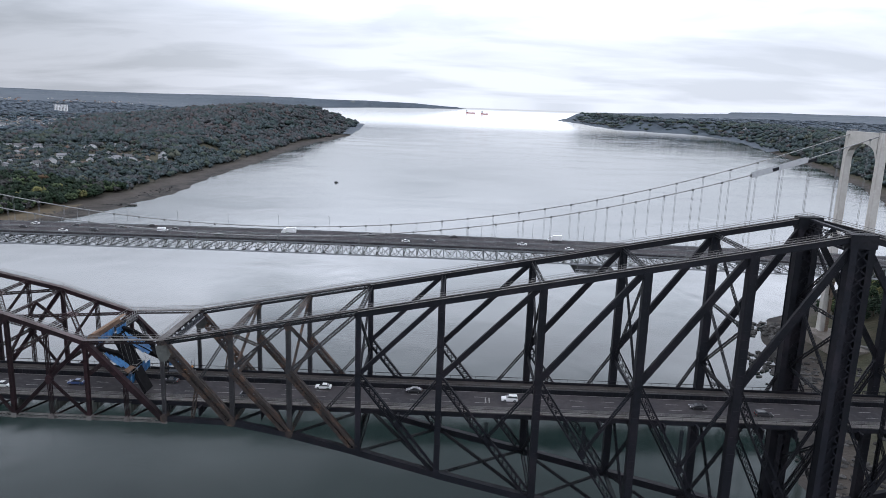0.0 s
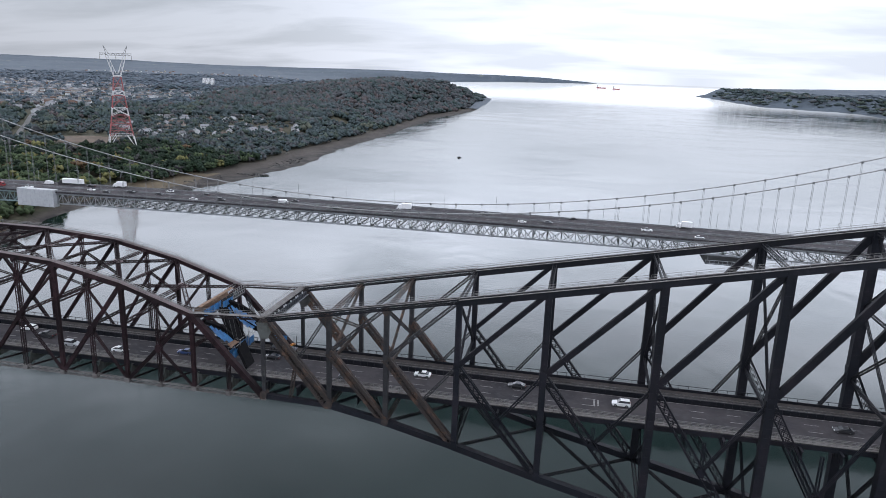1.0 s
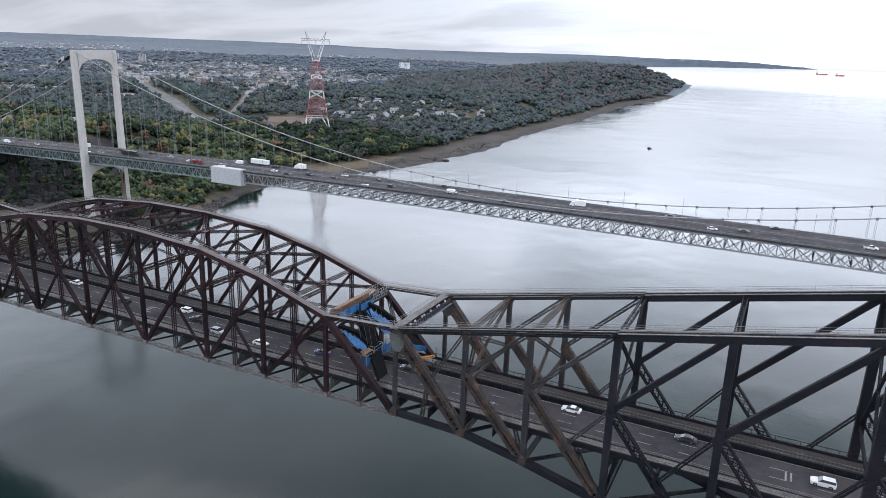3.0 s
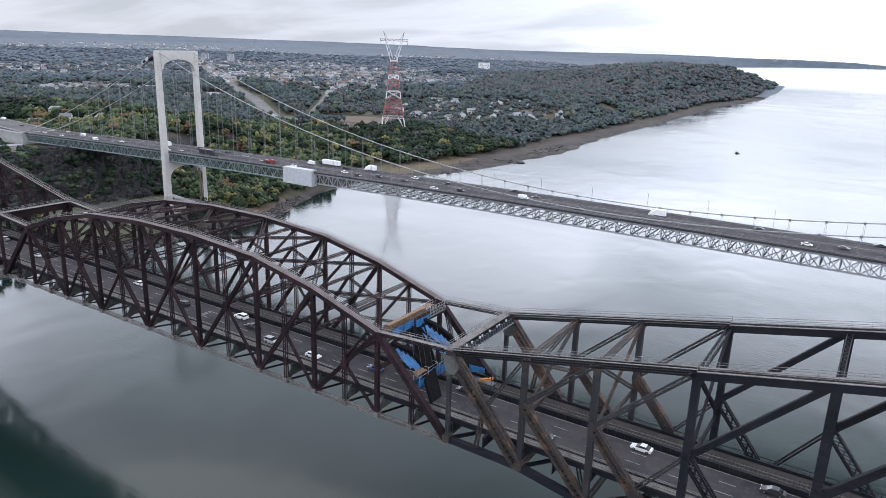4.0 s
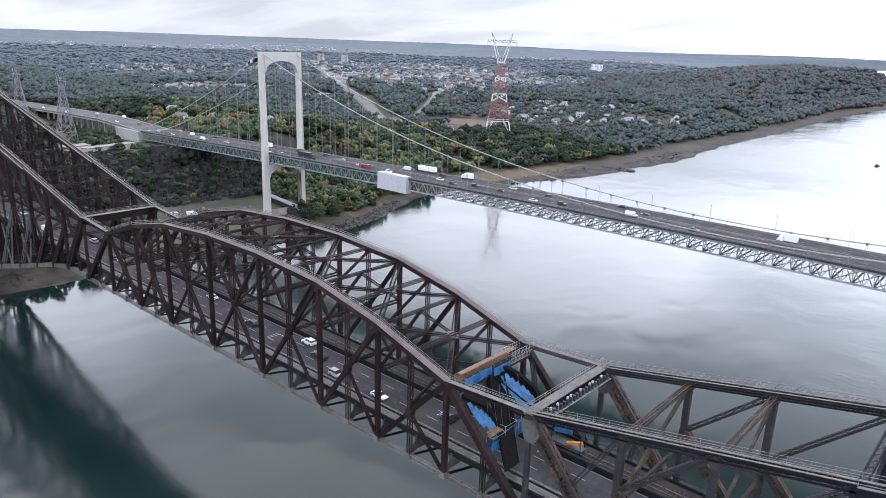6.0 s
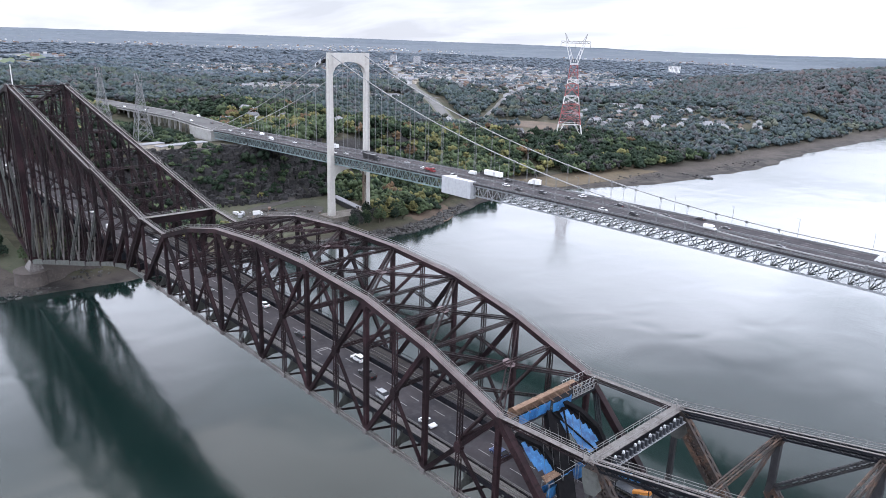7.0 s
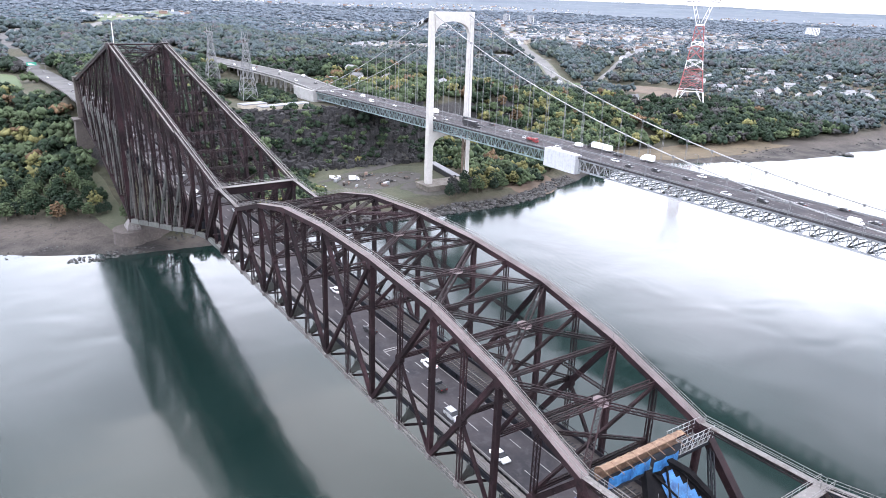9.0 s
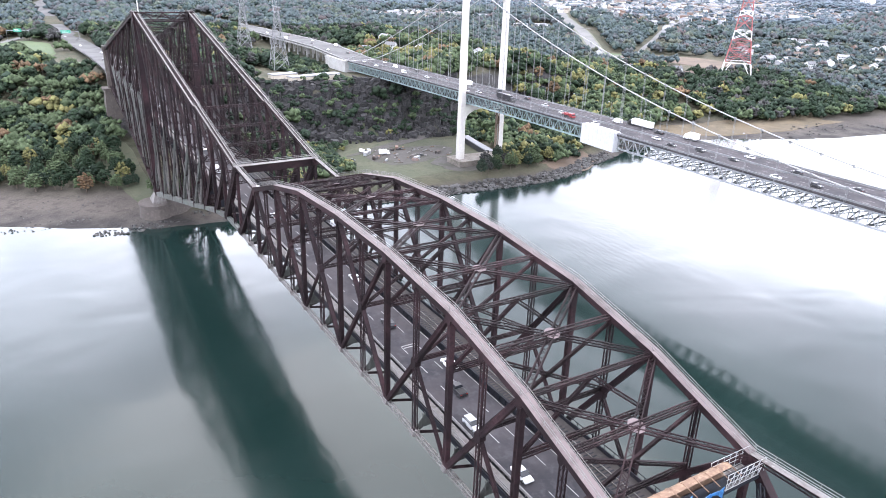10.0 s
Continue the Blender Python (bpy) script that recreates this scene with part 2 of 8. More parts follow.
# ---- geometry ----
class Geo:
    """Vertices and faces of one mesh."""

    def __init__(self):
        self.v, self.f = [], []

    def add(self, verts, faces):
        n = len(self.v)
        self.v += [tuple(p) for p in verts]
        self.f += [tuple(n + i for i in face) for face in faces]

    def prism(self, p, q, side, u, w, ends=True):
        """A bar from p to q; u: its width along side, w: its depth square to that."""
        p, q, side = Vector(p), Vector(q), Vector(side)
        d = (q - p).normalized()
        s = (side - d * side.dot(d)).normalized()
        n = d.cross(s)
        a, b = s * (u / 2), n * (w / 2)
        ring = [-a - b, a - b, a + b, -a + b]
        faces = [(0, 1, 5, 4), (1, 2, 6, 5), (2, 3, 7, 6), (3, 0, 4, 7)]
        if ends:
            faces += [(3, 2, 1, 0), (4, 5, 6, 7)]
        self.add([p + r for r in ring] + [q + r for r in ring], faces)

    def box(self, lo, hi):
        (x, y, z), (X, Y, Z) = lo, hi
        self.add([(x, y, z), (X, y, z), (X, Y, z), (x, Y, z), (x, y, Z), (X, y, Z), (X, Y, Z), (x, Y, Z)],
                 [(3, 2, 1, 0), (4, 5, 6, 7), (0, 1, 5, 4), (1, 2, 6, 5), (2, 3, 7, 6), (3, 0, 4, 7)])

    def plate(self, corners, thick):
        """A flat polygon with a thickness."""
        c = [Vector(p) for p in corners]
        n = (c[1] - c[0]).cross(c[2] - c[0]).normalized() * (thick / 2)
        k = len(c)
        self.add([p - n for p in c] + [p + n for p in c],
                 [tuple(range(k - 1, -1, -1)), tuple(range(k, 2 * k))] + [(i, (i + 1) % k, k + (i + 1) % k, k + i) for i in range(k)])

    def laced(self, p, q, side, u, w, web=0.17, bar=0.10, pitch=None, covers=False):
        """Corner angles joined by zigzag lacing. u: width along side, w: depth."""
        p, q, side = Vector(p), Vector(q), Vector(side)
        d = (q - p).normalized()
        s = (side - d * side.dot(d)).normalized()
        n = d.cross(s)
        length = (q - p).length
        box = min(u, w) > 0.45
        for e in (-1, 1):
            o = n * (e * (w / 2 - web / 2))
            if box:
                # an angle at each corner
                for f in (-1, 1):
                    c = o + s * (f * (u / 2 - web / 2))
                    self.prism(p + c, q + c, s, web, web * 1.15)
            else:
                self.prism(p + o, q + o, s, u, web)
        if box:
            m = max(2, int(length / u))
            for e in (-1, 1):
                o = n * (e * (w / 2 + 0.02))
                for i in range(m):
                    a, b = p + d * (length * i / m) + o, p + d * (length * (i + 1) / m) + o
                    c = s * (u / 2 - web / 2) * (1 if i % 2 else -1)
                    self.prism(a - c, b + c, n, 0.04, bar, ends=False)
        k = max(2, int(length / (pitch or w * 1.0)))
        for e in (-1, 1):
            o = s * (e * (u / 2 + 0.02))
            for i in range(k):
                a, b = p + d * (length * i / k) + o, p + d * (length * (i + 1) / k) + o
                c = n * (w / 2 - web / 2) * (1 if i % 2 else -1)
                self.prism(a - c, b + c, s, 0.04, bar, ends=False)
                if covers:
                    self.prism(a + c, b - c, s, 0.04, bar, ends=False)
        return self

    def mesh(self, name, mat, smooth=False):
        me = bpy.data.meshes.new(name)
        me.from_pydata(self.v, [], self.f)
        for m in (mat if isinstance(mat, (list, tuple)) else [mat]):
            me.materials.append(m)
        if smooth:
            me.polygons.foreach_set("use_smooth", [True] * len(me.polygons))
        me.update()
        return me


def part(name, geo, mat, parent, label=""):
    """One mesh as a part of a thing."""
    ob = new(name, geo if isinstance(geo, bpy.types.Mesh) else geo.mesh(name, mat))
    ob.parent = parent
    if parent.data is None:
        ob.matrix_parent_inverse = Matrix.Translation(parent.location).inverted()
    return tagged(ob, label) if label else ob


def thing(name, place, label, category, group="", kind=""):
    ob = new(name)
    ob.location = place
    ob.empty_display_size = 1
    tagged(ob, label, category, group, kind)
    return ob


def solid(name, geo, mat, label, category="", group="", kind=""):
    return tagged(new(name, geo.mesh(name, mat)), label, category, group, kind)


def V(*a):
    return Vector(a)


# ---- steel truss bridge ----
HALF = 13.41            # half the distance between the two truss planes
LOW = 50.4              # bottom chord of the suspended span
ROAD = 55.0             # road surface
SPAN = 97.536           # half the suspended span
XB = [SPAN - 10.16 * k for k in range(6)] + [36.576 - 12.192 * k for k in range(7)] + [-36.576 - 10.16 * k for k in range(1, 7)]
TOPS = {2: 71.7, 4: 78.2, 6: 82.4, 8: 84.1}
YAX = V(0, 1, 0)


def top_z(k):
    k = min(k, 18 - k)
    if k in TOPS:
        return TOPS[k]
    return (top_z(k - 1) + top_z(k + 1)) / 2 if k < 9 else TOPS[8]


def handrail(a, b, off, height=1.1, gap=3.0):
    """Posts and two rails along a line."""
    g = Geo()
    a, b = Vector(a) + Vector(off), Vector(b) + Vector(off)
    n = max(1, int((b - a).length / gap))
    for i in range(n + 1):
        p = a.lerp(b, i / n)
        g.prism(p, p + V(0, 0, height), YAX, 0.06, 0.06)
    for h in (height, height * 0.55):
        g.prism(a + V(0, 0, h), b + V(0, 0, h), V(0, 0, 1), 0.07, 0.07)
    return g


def box_chord(p, q, u, w, base, mats=None, rails=True):
    """A closed chord: two side plates, a cover plate on top and lacing below, with rails along its top."""
    g = Geo()
    p, q = Vector(p), Vector(q)
    d = (q - p).normalized()
    n = d.cross(YAX)
    if n.z < 0:
        n = -n
    for e in (-1, 1):
        o = YAX * (e * (u / 2 - 0.06))
        g.prism(p + o, q + o, YAX, 0.12, w)
    g.prism(p, q, YAX, 0.1, w * 0.9)
    for i in range(max(2, int((q - p).length / 1.2))):
        m = max(2, int((q - p).length / 1.2))
        a, b = p.lerp(q, i / m) - n * (w / 2), p.lerp(q, (i + 1) / m) - n * (w / 2)
        e = (u / 2 - 0.1) * (1 if i % 2 else -1)
        g.prism(a + YAX * e, b - YAX * e, YAX, 0.14, 0.05, False)
    ob = part("top_chord", g, BROWN, base)
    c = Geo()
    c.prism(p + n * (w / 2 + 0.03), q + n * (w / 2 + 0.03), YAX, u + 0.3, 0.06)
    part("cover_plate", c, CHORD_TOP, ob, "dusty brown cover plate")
    if rails:
        for e in (-1, 1):
            part("handrail", handrail(p, q, n * (w / 2) + YAX * (e * u * 0.42)), RAIL, ob)
    return ob


def solid_post(p, q, u, w, base, mat, name="post"):
    """A built-up post: two wide plates, a middle web and battens, so that it reads dark and nearly closed."""
    g = Geo()
    p, q = Vector(p), Vector(q)
    d = (q - p).normalized()
    n = d.cross(YAX).normalized()
    for e in (-1, 1):
        o = n * (e * (w / 2 - 0.07))
        g.prism(p + o, q + o, YAX, u, 0.14)
        for f in (-1, 1):
            g.prism(p + o * 0.86 + YAX * (f * u / 2), q + o * 0.86 + YAX * (f * u / 2), YAX, 0.08, 0.26)
    g.prism(p, q, YAX, 0.12, w * 0.96)
    for f in (-1, 1):
        g.prism(p + YAX * (f * (u / 2 - 0.13)), q + YAX * (f * (u / 2 - 0.13)), YAX, 0.04, w * 0.9)
    k = max(2, int((q - p).length / 2.4))
    for i in range(k):
        a = p.lerp(q, (i + 0.25) / k)
        for f in (-1, 1):
            g.prism(a + YAX * (f * u / 2), a + d * 1.1 + YAX * (f * u / 2), YAX, 0.05, w * 0.9)
    return part(name, g, mat, base)


def laced_part(name, p, q, u, w, base, mat, side=YAX, label="", pitch=None, covers=False, web=0.17, bar=0.10):
    g = Geo()
    g.laced(p, q, side, u, w, web, bar, pitch=pitch, covers=covers)
    return part(name, g, mat, base, label)


def gusset(c, size, base, mat, y_thick=1.2, sides=8):
    """A thick eight-sided joint plate."""
    g = Geo()
    c = Vector(c)
    g.plate([c + V(0.78 * size * math.cos(2 * math.pi * (i + 0.5) / sides), 0, size * math.sin(2 * math.pi * (i + 0.5) / sides)) for i in range(sides)], y_thick)
    return part("gusset", g, mat, base)


def lateral_panel(a0, a1, b0, b1, base, mat, w=1.15, plate=True):
    """Crossed laced bars between two chords (a: near, b: far), with a plate where they meet."""
    up = V(0, 0, 1)
    laced_part("lateral_brace", a0, b1, 0.7, w, base, mat, side=up)
    laced_part("lateral_brace", a1, b0, 0.7, w, base, mat, side=up)
    if plate:
        c = (Vector(a0) + Vector(a1) + Vector(b0) + Vector(b1)) / 4
        g = Geo()
        along = ((Vector(a1) - Vector(a0)).normalized())
        ring = [c + along * (1.45 * math.cos(t)) + YAX * (1.45 * math.sin(t)) for t in [math.pi / 4 * (i + 0.5) for i in range(8)]]
        g.plate([p + V(0, 0, 0.38) for p in ring], 0.06)
        part("gusset_plate", g, PINK, base, "pinkish primed gusset plate")


suspended = thing("suspended_truss_span", (0, 0, LOW), "dark brown riveted steel suspended truss span with curved top chord", "bridge span")
for sgn in (-1, 1):
    y = sgn * HALF
    B = [V(x, y, LOW) for x in XB]
    T = {k: V(XB[k], y, top_z(k)) for k in range(2, 17)}
    for k in range(2, 16, 2):
        box_chord(T[k], T[k + 2], 1.5, 1.25, suspended)
    for k, e in ((2, 0), (16, 18)):
        solid_post(T[k], B[e], 1.4, 1.5, suspended, BROWN, "end_post")
    for k in range(18):
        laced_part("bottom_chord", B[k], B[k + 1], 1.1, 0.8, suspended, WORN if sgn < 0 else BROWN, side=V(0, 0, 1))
    for k in range(1, 18):
        top = T[k] if k in T else (B[0 if k == 1 else 18] + T[2 if k == 1 else 16]) / 2
        if k % 2 == 0:
            solid_post(B[k], top, 0.95, 0.95, suspended, BROWN)
        else:
            laced_part("hanger", B[k], top, 0.9, 0.95, suspended, BROWN)
    for k in range(2, 8, 2):
        for a, b, c in ((k, k + 2, k), (18 - k, 16 - k, 18 - k)):
            p, q = T[a], B[b]
            solid_post(p, q, 0.9, 1.0 if k < 6 else 0.85, suspended, BROWN, "diagonal")
            mid = (p + q) / 2
            laced_part("sub_diagonal", mid, B[c], 0.6, 0.6, suspended, BROWN)
            gusset(mid, 1.25, suspended, BROWN)
    solid_post(T[8], B[10], 0.8, 0.7, suspended, BROWN, "diagonal")
    solid_post(T[10], B[8], 0.8, 0.7, suspended, BROWN, "diagonal")
    gusset((T[8] + B[10]) / 2, 1.2, suspended, BROWN)
    for k in range(2, 17):
        gusset(T[k] - V(0, 0, 0.75), 1.15 if k % 2 == 0 else 0.85, suspended, BROWN, 1.55)
    for k in range(19):
        g = Geo()
        g.box((XB[k] - 0.7, y - 0.75, LOW - 0.55), (XB[k] + 0.7, y + 0.75, LOW + 0.7))
        part("pin_joint", g, WORN, suspended)
for k in range(2, 16, 2):
    N = [V(XB[i], -HALF, top_z(i)) for i in (k, k + 1, k + 2)]
    F = [V(p.x, HALF, p.z) for p in N]
    drop = V(0, 0, -0.35)
    lateral_panel(N[0] + drop, N[2] + drop, F[0] + drop, F[2] + drop, suspended, BROWN)
    laced_part("cross_strut", N[1], F[1], 0.7, 1.1, suspended, BROWN, side=V(0, 0, 1))
for k in range(2, 17, 2):
    a, b = V(XB[k], -HALF, top_z(k) - 0.2), V(XB[k], HALF, top_z(k) - 0.2)
    # sway frame: a lower strut and a cross above the traffic
    zl = max(ROAD + 7.5, top_z(k) - 11.0)
    c, d = V(XB[k], -HALF, zl), V(XB[k], HALF, zl)
    laced_part("sway_strut", c, d, 0.7, 1.0, suspended, BROWN, side=V(1, 0, 0))
    if k in (2, 16):
        continue
    laced_part("cross_strut", a, b, 0.6, 0.9, suspended, BROWN, side=V(0, 0, 1))
    mid = V(XB[k], 0, top_z(k) - 0.5)
    laced_part("sway_brace", c, mid, 0.5, 0.7, suspended, BROWN, side=V(1, 0, 0))
    laced_part("sway_brace", d, mid, 0.5, 0.7, suspended, BROWN, side=V(1, 0, 0))
for k in range(3, 16, 2):
    za, zb = max(ROAD + 7.6, (top_z(k) + LOW) / 2), top_z(k) - 0.9
    laced_part("sway_strut", V(XB[k], -HALF, za), V(XB[k], HALF, za), 0.6, 0.8, suspended, BROWN, side=V(1, 0, 0))
    laced_part("sway_brace", V(XB[k], -HALF, za), V(XB[k], HALF, zb), 0.45, 0.7, suspended, BROWN, side=V(1, 0, 0))
    laced_part("sway_brace", V(XB[k], HALF, za), V(XB[k], -HALF, zb), 0.45, 0.7, suspended, BROWN, side=V(1, 0, 0))
for k in range(18):
    laced_part("bottom_brace", V(XB[k], -HALF, LOW), V(XB[k + 1], HALF, LOW), 0.35, 0.5, suspended, BROWN, side=V(0, 0, 1), pitch=1.5)
    laced_part("bottom_brace", V(XB[k + 1], -HALF, LOW), V(XB[k], HALF, LOW), 0.35, 0.5, suspended, BROWN, side=V(0, 0, 1), pitch=1.5)
for k in range(19):
    g = Geo()
    x = XB[k]
    g.plate([(x, -HALF, LOW + 0.6), (x, HALF, LOW + 0.6), (x, HALF - 2.4, ROAD - 0.75), (x, -HALF + 2.4, ROAD - 0.75)], 0.12)
    for s in (-1, 1):
        for f in range(7):
            yy = s * (2.0 + 1.6 * f)
            g.prism((x, yy, LOW + 0.7), (x, yy, ROAD - 0.8), YAX, 0.1, 0.4)
    g.prism((x, -HALF + 2.2, ROAD - 0.72), (x, HALF - 2.2, ROAD - 0.72), V(1, 0, 0), 0.6, 0.08)
    part("floor_beam", g, FLOOR, suspended)

# cantilever and anchor arms
ARM = [0.0, 18.288, 33.528, 51.816, 73.152, 99.06, 124.97, 150.88, 176.784]
ARM_LOW = {0: 51.0, 1: 50.6, 2: 47.9, 3: 43.6, 4: 38.0, 5: 31.9, 6: 25.6, 7: 19.2, 8: 12.9}
ANCHOR = 157.0


def k_truss(base, lows, tops, near_k, mats, heavy, thin_until=0, open_work=False):
    """K bracing for one truss plane: at each post two arms open towards the next node."""
    n = len(tops)

    def vertex(k):
        return V(tops[k].x, tops[k].y, 65.6)

    for k in range(n):
        w = heavy[k]
        mat = WEATHERED if mats[k] is RUSTY else mats[k]
        if k == 0:
            continue
        if k < n - 1:
            if k <= thin_until:
                solid_post(lows[k], tops[k], w * 0.85, w * 0.95, base, mat)
            elif open_work:
                laced_part("post", lows[k], tops[k], w * 0.9, w, base, mat, covers=True, web=0.4, bar=0.2)
            else:
                solid_post(lows[k], tops[k], w, w, base, mat)
            m = vertex(k)
            gusset(m, w * 0.8, base, mat, w * 0.9)
            if k <= thin_until:
                laced_part("upper_diagonal", m, tops[k + 1], 0.9, 1.0, base, mat, web=0.26, bar=0.16)
                laced_part("lower_diagonal", m, lows[k + 1], 1.3, 2.2, base, RUSTY if mats[k] is RUSTY else mat, covers=True, web=0.5, bar=0.30, pitch=1.1)
            else:
                if open_work:
                    laced_part("upper_diagonal", m, tops[k + 1], 1.1, 1.3 + 0.1 * k, base, mat, covers=True, web=0.4, bar=0.2)
                else:
                    solid_post(m, tops[k + 1], 0.95, 0.6 + 0.2 * k, base, mat, "upper_diagonal")
                if open_work:
                    # secondary hangers and struts between the main members
                    hi = (m + tops[k + 1]) / 2
                    laced_part("sub_strut", hi, (tops[k] + tops[k + 1]) / 2, 0.6, 0.7, base, mat)
                    laced_part("sub_strut", hi, V(hi.x, hi.y, ROAD + 1.5), 0.6, 0.7, base, mat)
                    # lower members of the near plane are paler grey than the far ones
                    low_mid = (lows[k] + lows[k + 1]) / 2
                    for foot in (V(lows[k].x * 0.75 + lows[k + 1].x * 0.25, m.y, ROAD - 1.2), V(lows[k].x * 0.25 + lows[k + 1].x * 0.75, m.y, ROAD - 1.2)):
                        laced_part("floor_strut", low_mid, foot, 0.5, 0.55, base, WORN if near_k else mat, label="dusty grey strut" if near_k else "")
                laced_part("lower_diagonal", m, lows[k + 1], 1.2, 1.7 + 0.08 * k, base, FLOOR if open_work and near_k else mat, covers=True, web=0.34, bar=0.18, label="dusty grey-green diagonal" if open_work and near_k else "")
            if k >= 2:
                h = (m + lows[k + 1]) / 2
                m2 = vertex(k + 1)
                laced_part("sub_strut", h, m2, 0.7, 0.8, base, mat)
                laced_part("sub_strut", V(h.x, h.y, h.z), V(h.x, h.y, max(h.z + 1.0, ROAD - 1.5)), 0.7, 0.8, base, FLOOR if open_work and near_k else mat)
                gusset(h, 1.3, base, mat)
    for k in range(n):
        gusset(tops[k] - V(0, 0, 0.9), 1.15, base, mats[k], 1.5)
        gusset(lows[k] + V(0, 0, 0.4), 1.25, base, mats[k], 1.9)


def eyebar_chord(p, q, base, iron):
    """Rows of parallel eyebars with a footwalk of boards and a rail on each side."""
    ob = None
    for i in range(8):
        g = Geo()
        o = YAX * (-0.98 + 0.28 * i)
        g.prism(Vector(p) + o - V(0, 0, 0.35), Vector(q) + o - V(0, 0, 0.35), YAX, 0.09, 1.55)
        bar = part("top_chord" if ob is None else "eyebar", g, iron, ob or base)
        ob = ob or bar
    for e in (-1, 1):
        w = Geo()
        w.prism(Vector(p) + V(0, e * 1.0, 0.5), Vector(q) + V(0, e * 1.0, 0.5), YAX, 0.55, 0.1)
        part("footwalk", w, WORN, ob, "grey boarded footwalk")
        part("handrail", handrail(p, q, V(0, e * 1.25, 0.52)), RAIL, ob)


def lattice_chord(p, q, base, iron):
    g = Geo()
    g.laced(p, q, YAX, 1.5, 1.3, 0.3, 0.15, covers=True)
    ob = part("top_chord", g, iron, base)
    w = Geo()
    for e in (-1, 1):
        w.prism(Vector(p) + V(0, e * 0.62, 0.75), Vector(q) + V(0, e * 0.62, 0.75), YAX, 0.4, 0.08)
    part("footwalk", w, WORN, ob, "grey footwalk plates")
    for e in (-1, 1):
        part("handrail", handrail(p, q, V(0, e * 0.85, 0.75)), RAIL, ob)


def sway_frame(base, x, zlow, ztop, mat, w=0.9):
    """Bracing across the bridge between a pair of posts, clear of the road."""
    up = V(1, 0, 0)
    a, b = V(x, -HALF, ztop), V(x, HALF, ztop)
    laced_part("cross_strut", a, b, 0.9, 1.1, base, mat, side=V(0, 0, 1))
    clear = ROAD + 7.5
    if ztop - clear > 8:
        k = max(1, round((ztop - clear) / 24))
        for i in range(k):
            z0, z1 = clear + (ztop - clear) * i / k, clear + (ztop - clear) * (i + 1) / k
            laced_part("sway_brace", V(x, -HALF, z0), V(x, HALF, z1), 0.5, w, base, mat, side=up)
            laced_part("sway_brace", V(x, HALF, z0), V(x, -HALF, z1), 0.5, w, base, mat, side=up)
            laced_part("sway_strut", V(x, -HALF, z0), V(x, HALF, z0), 0.5, w, base, mat, side=up)
    if ROAD - 3 - zlow > 7:
        k = max(1, round((ROAD - 3 - zlow) / 22))
        for i in range(k):
            z0, z1 = zlow + (ROAD - 3 - zlow) * i / k, zlow + (ROAD - 3 - zlow) * (i + 1) / k
            laced_part("sway_brace", V(x, -HALF, z0), V(x, HALF, z1), 0.6, w, base, mat, side=up)
            laced_part("sway_brace", V(x, HALF, z0), V(x, -HALF, z1), 0.6, w, base, mat, side=up)
    laced_part("cross_strut", V(x, -HALF, zlow), V(x, HALF, zlow), 0.9, 1.0, base, mat, side=V(0, 0, 1))


def floor_beam(base, x):
    g = Geo()
    g.plate([(x, -HALF, ROAD - 3.4), (x, HALF, ROAD - 3.4), (x, HALF, ROAD - 0.75), (x, -HALF, ROAD - 0.75)], 0.14)
    for i in range(-7, 8):
        g.prism((x, i * 1.7, ROAD - 3.3), (x, i * 1.7, ROAD - 0.8), YAX, 0.1, 0.4)
    g.prism((x, -HALF, ROAD - 0.72), (x, HALF, ROAD - 0.72), V(1, 0, 0), 0.6, 0.08)
    part("floor_beam", g, STEEL, base)


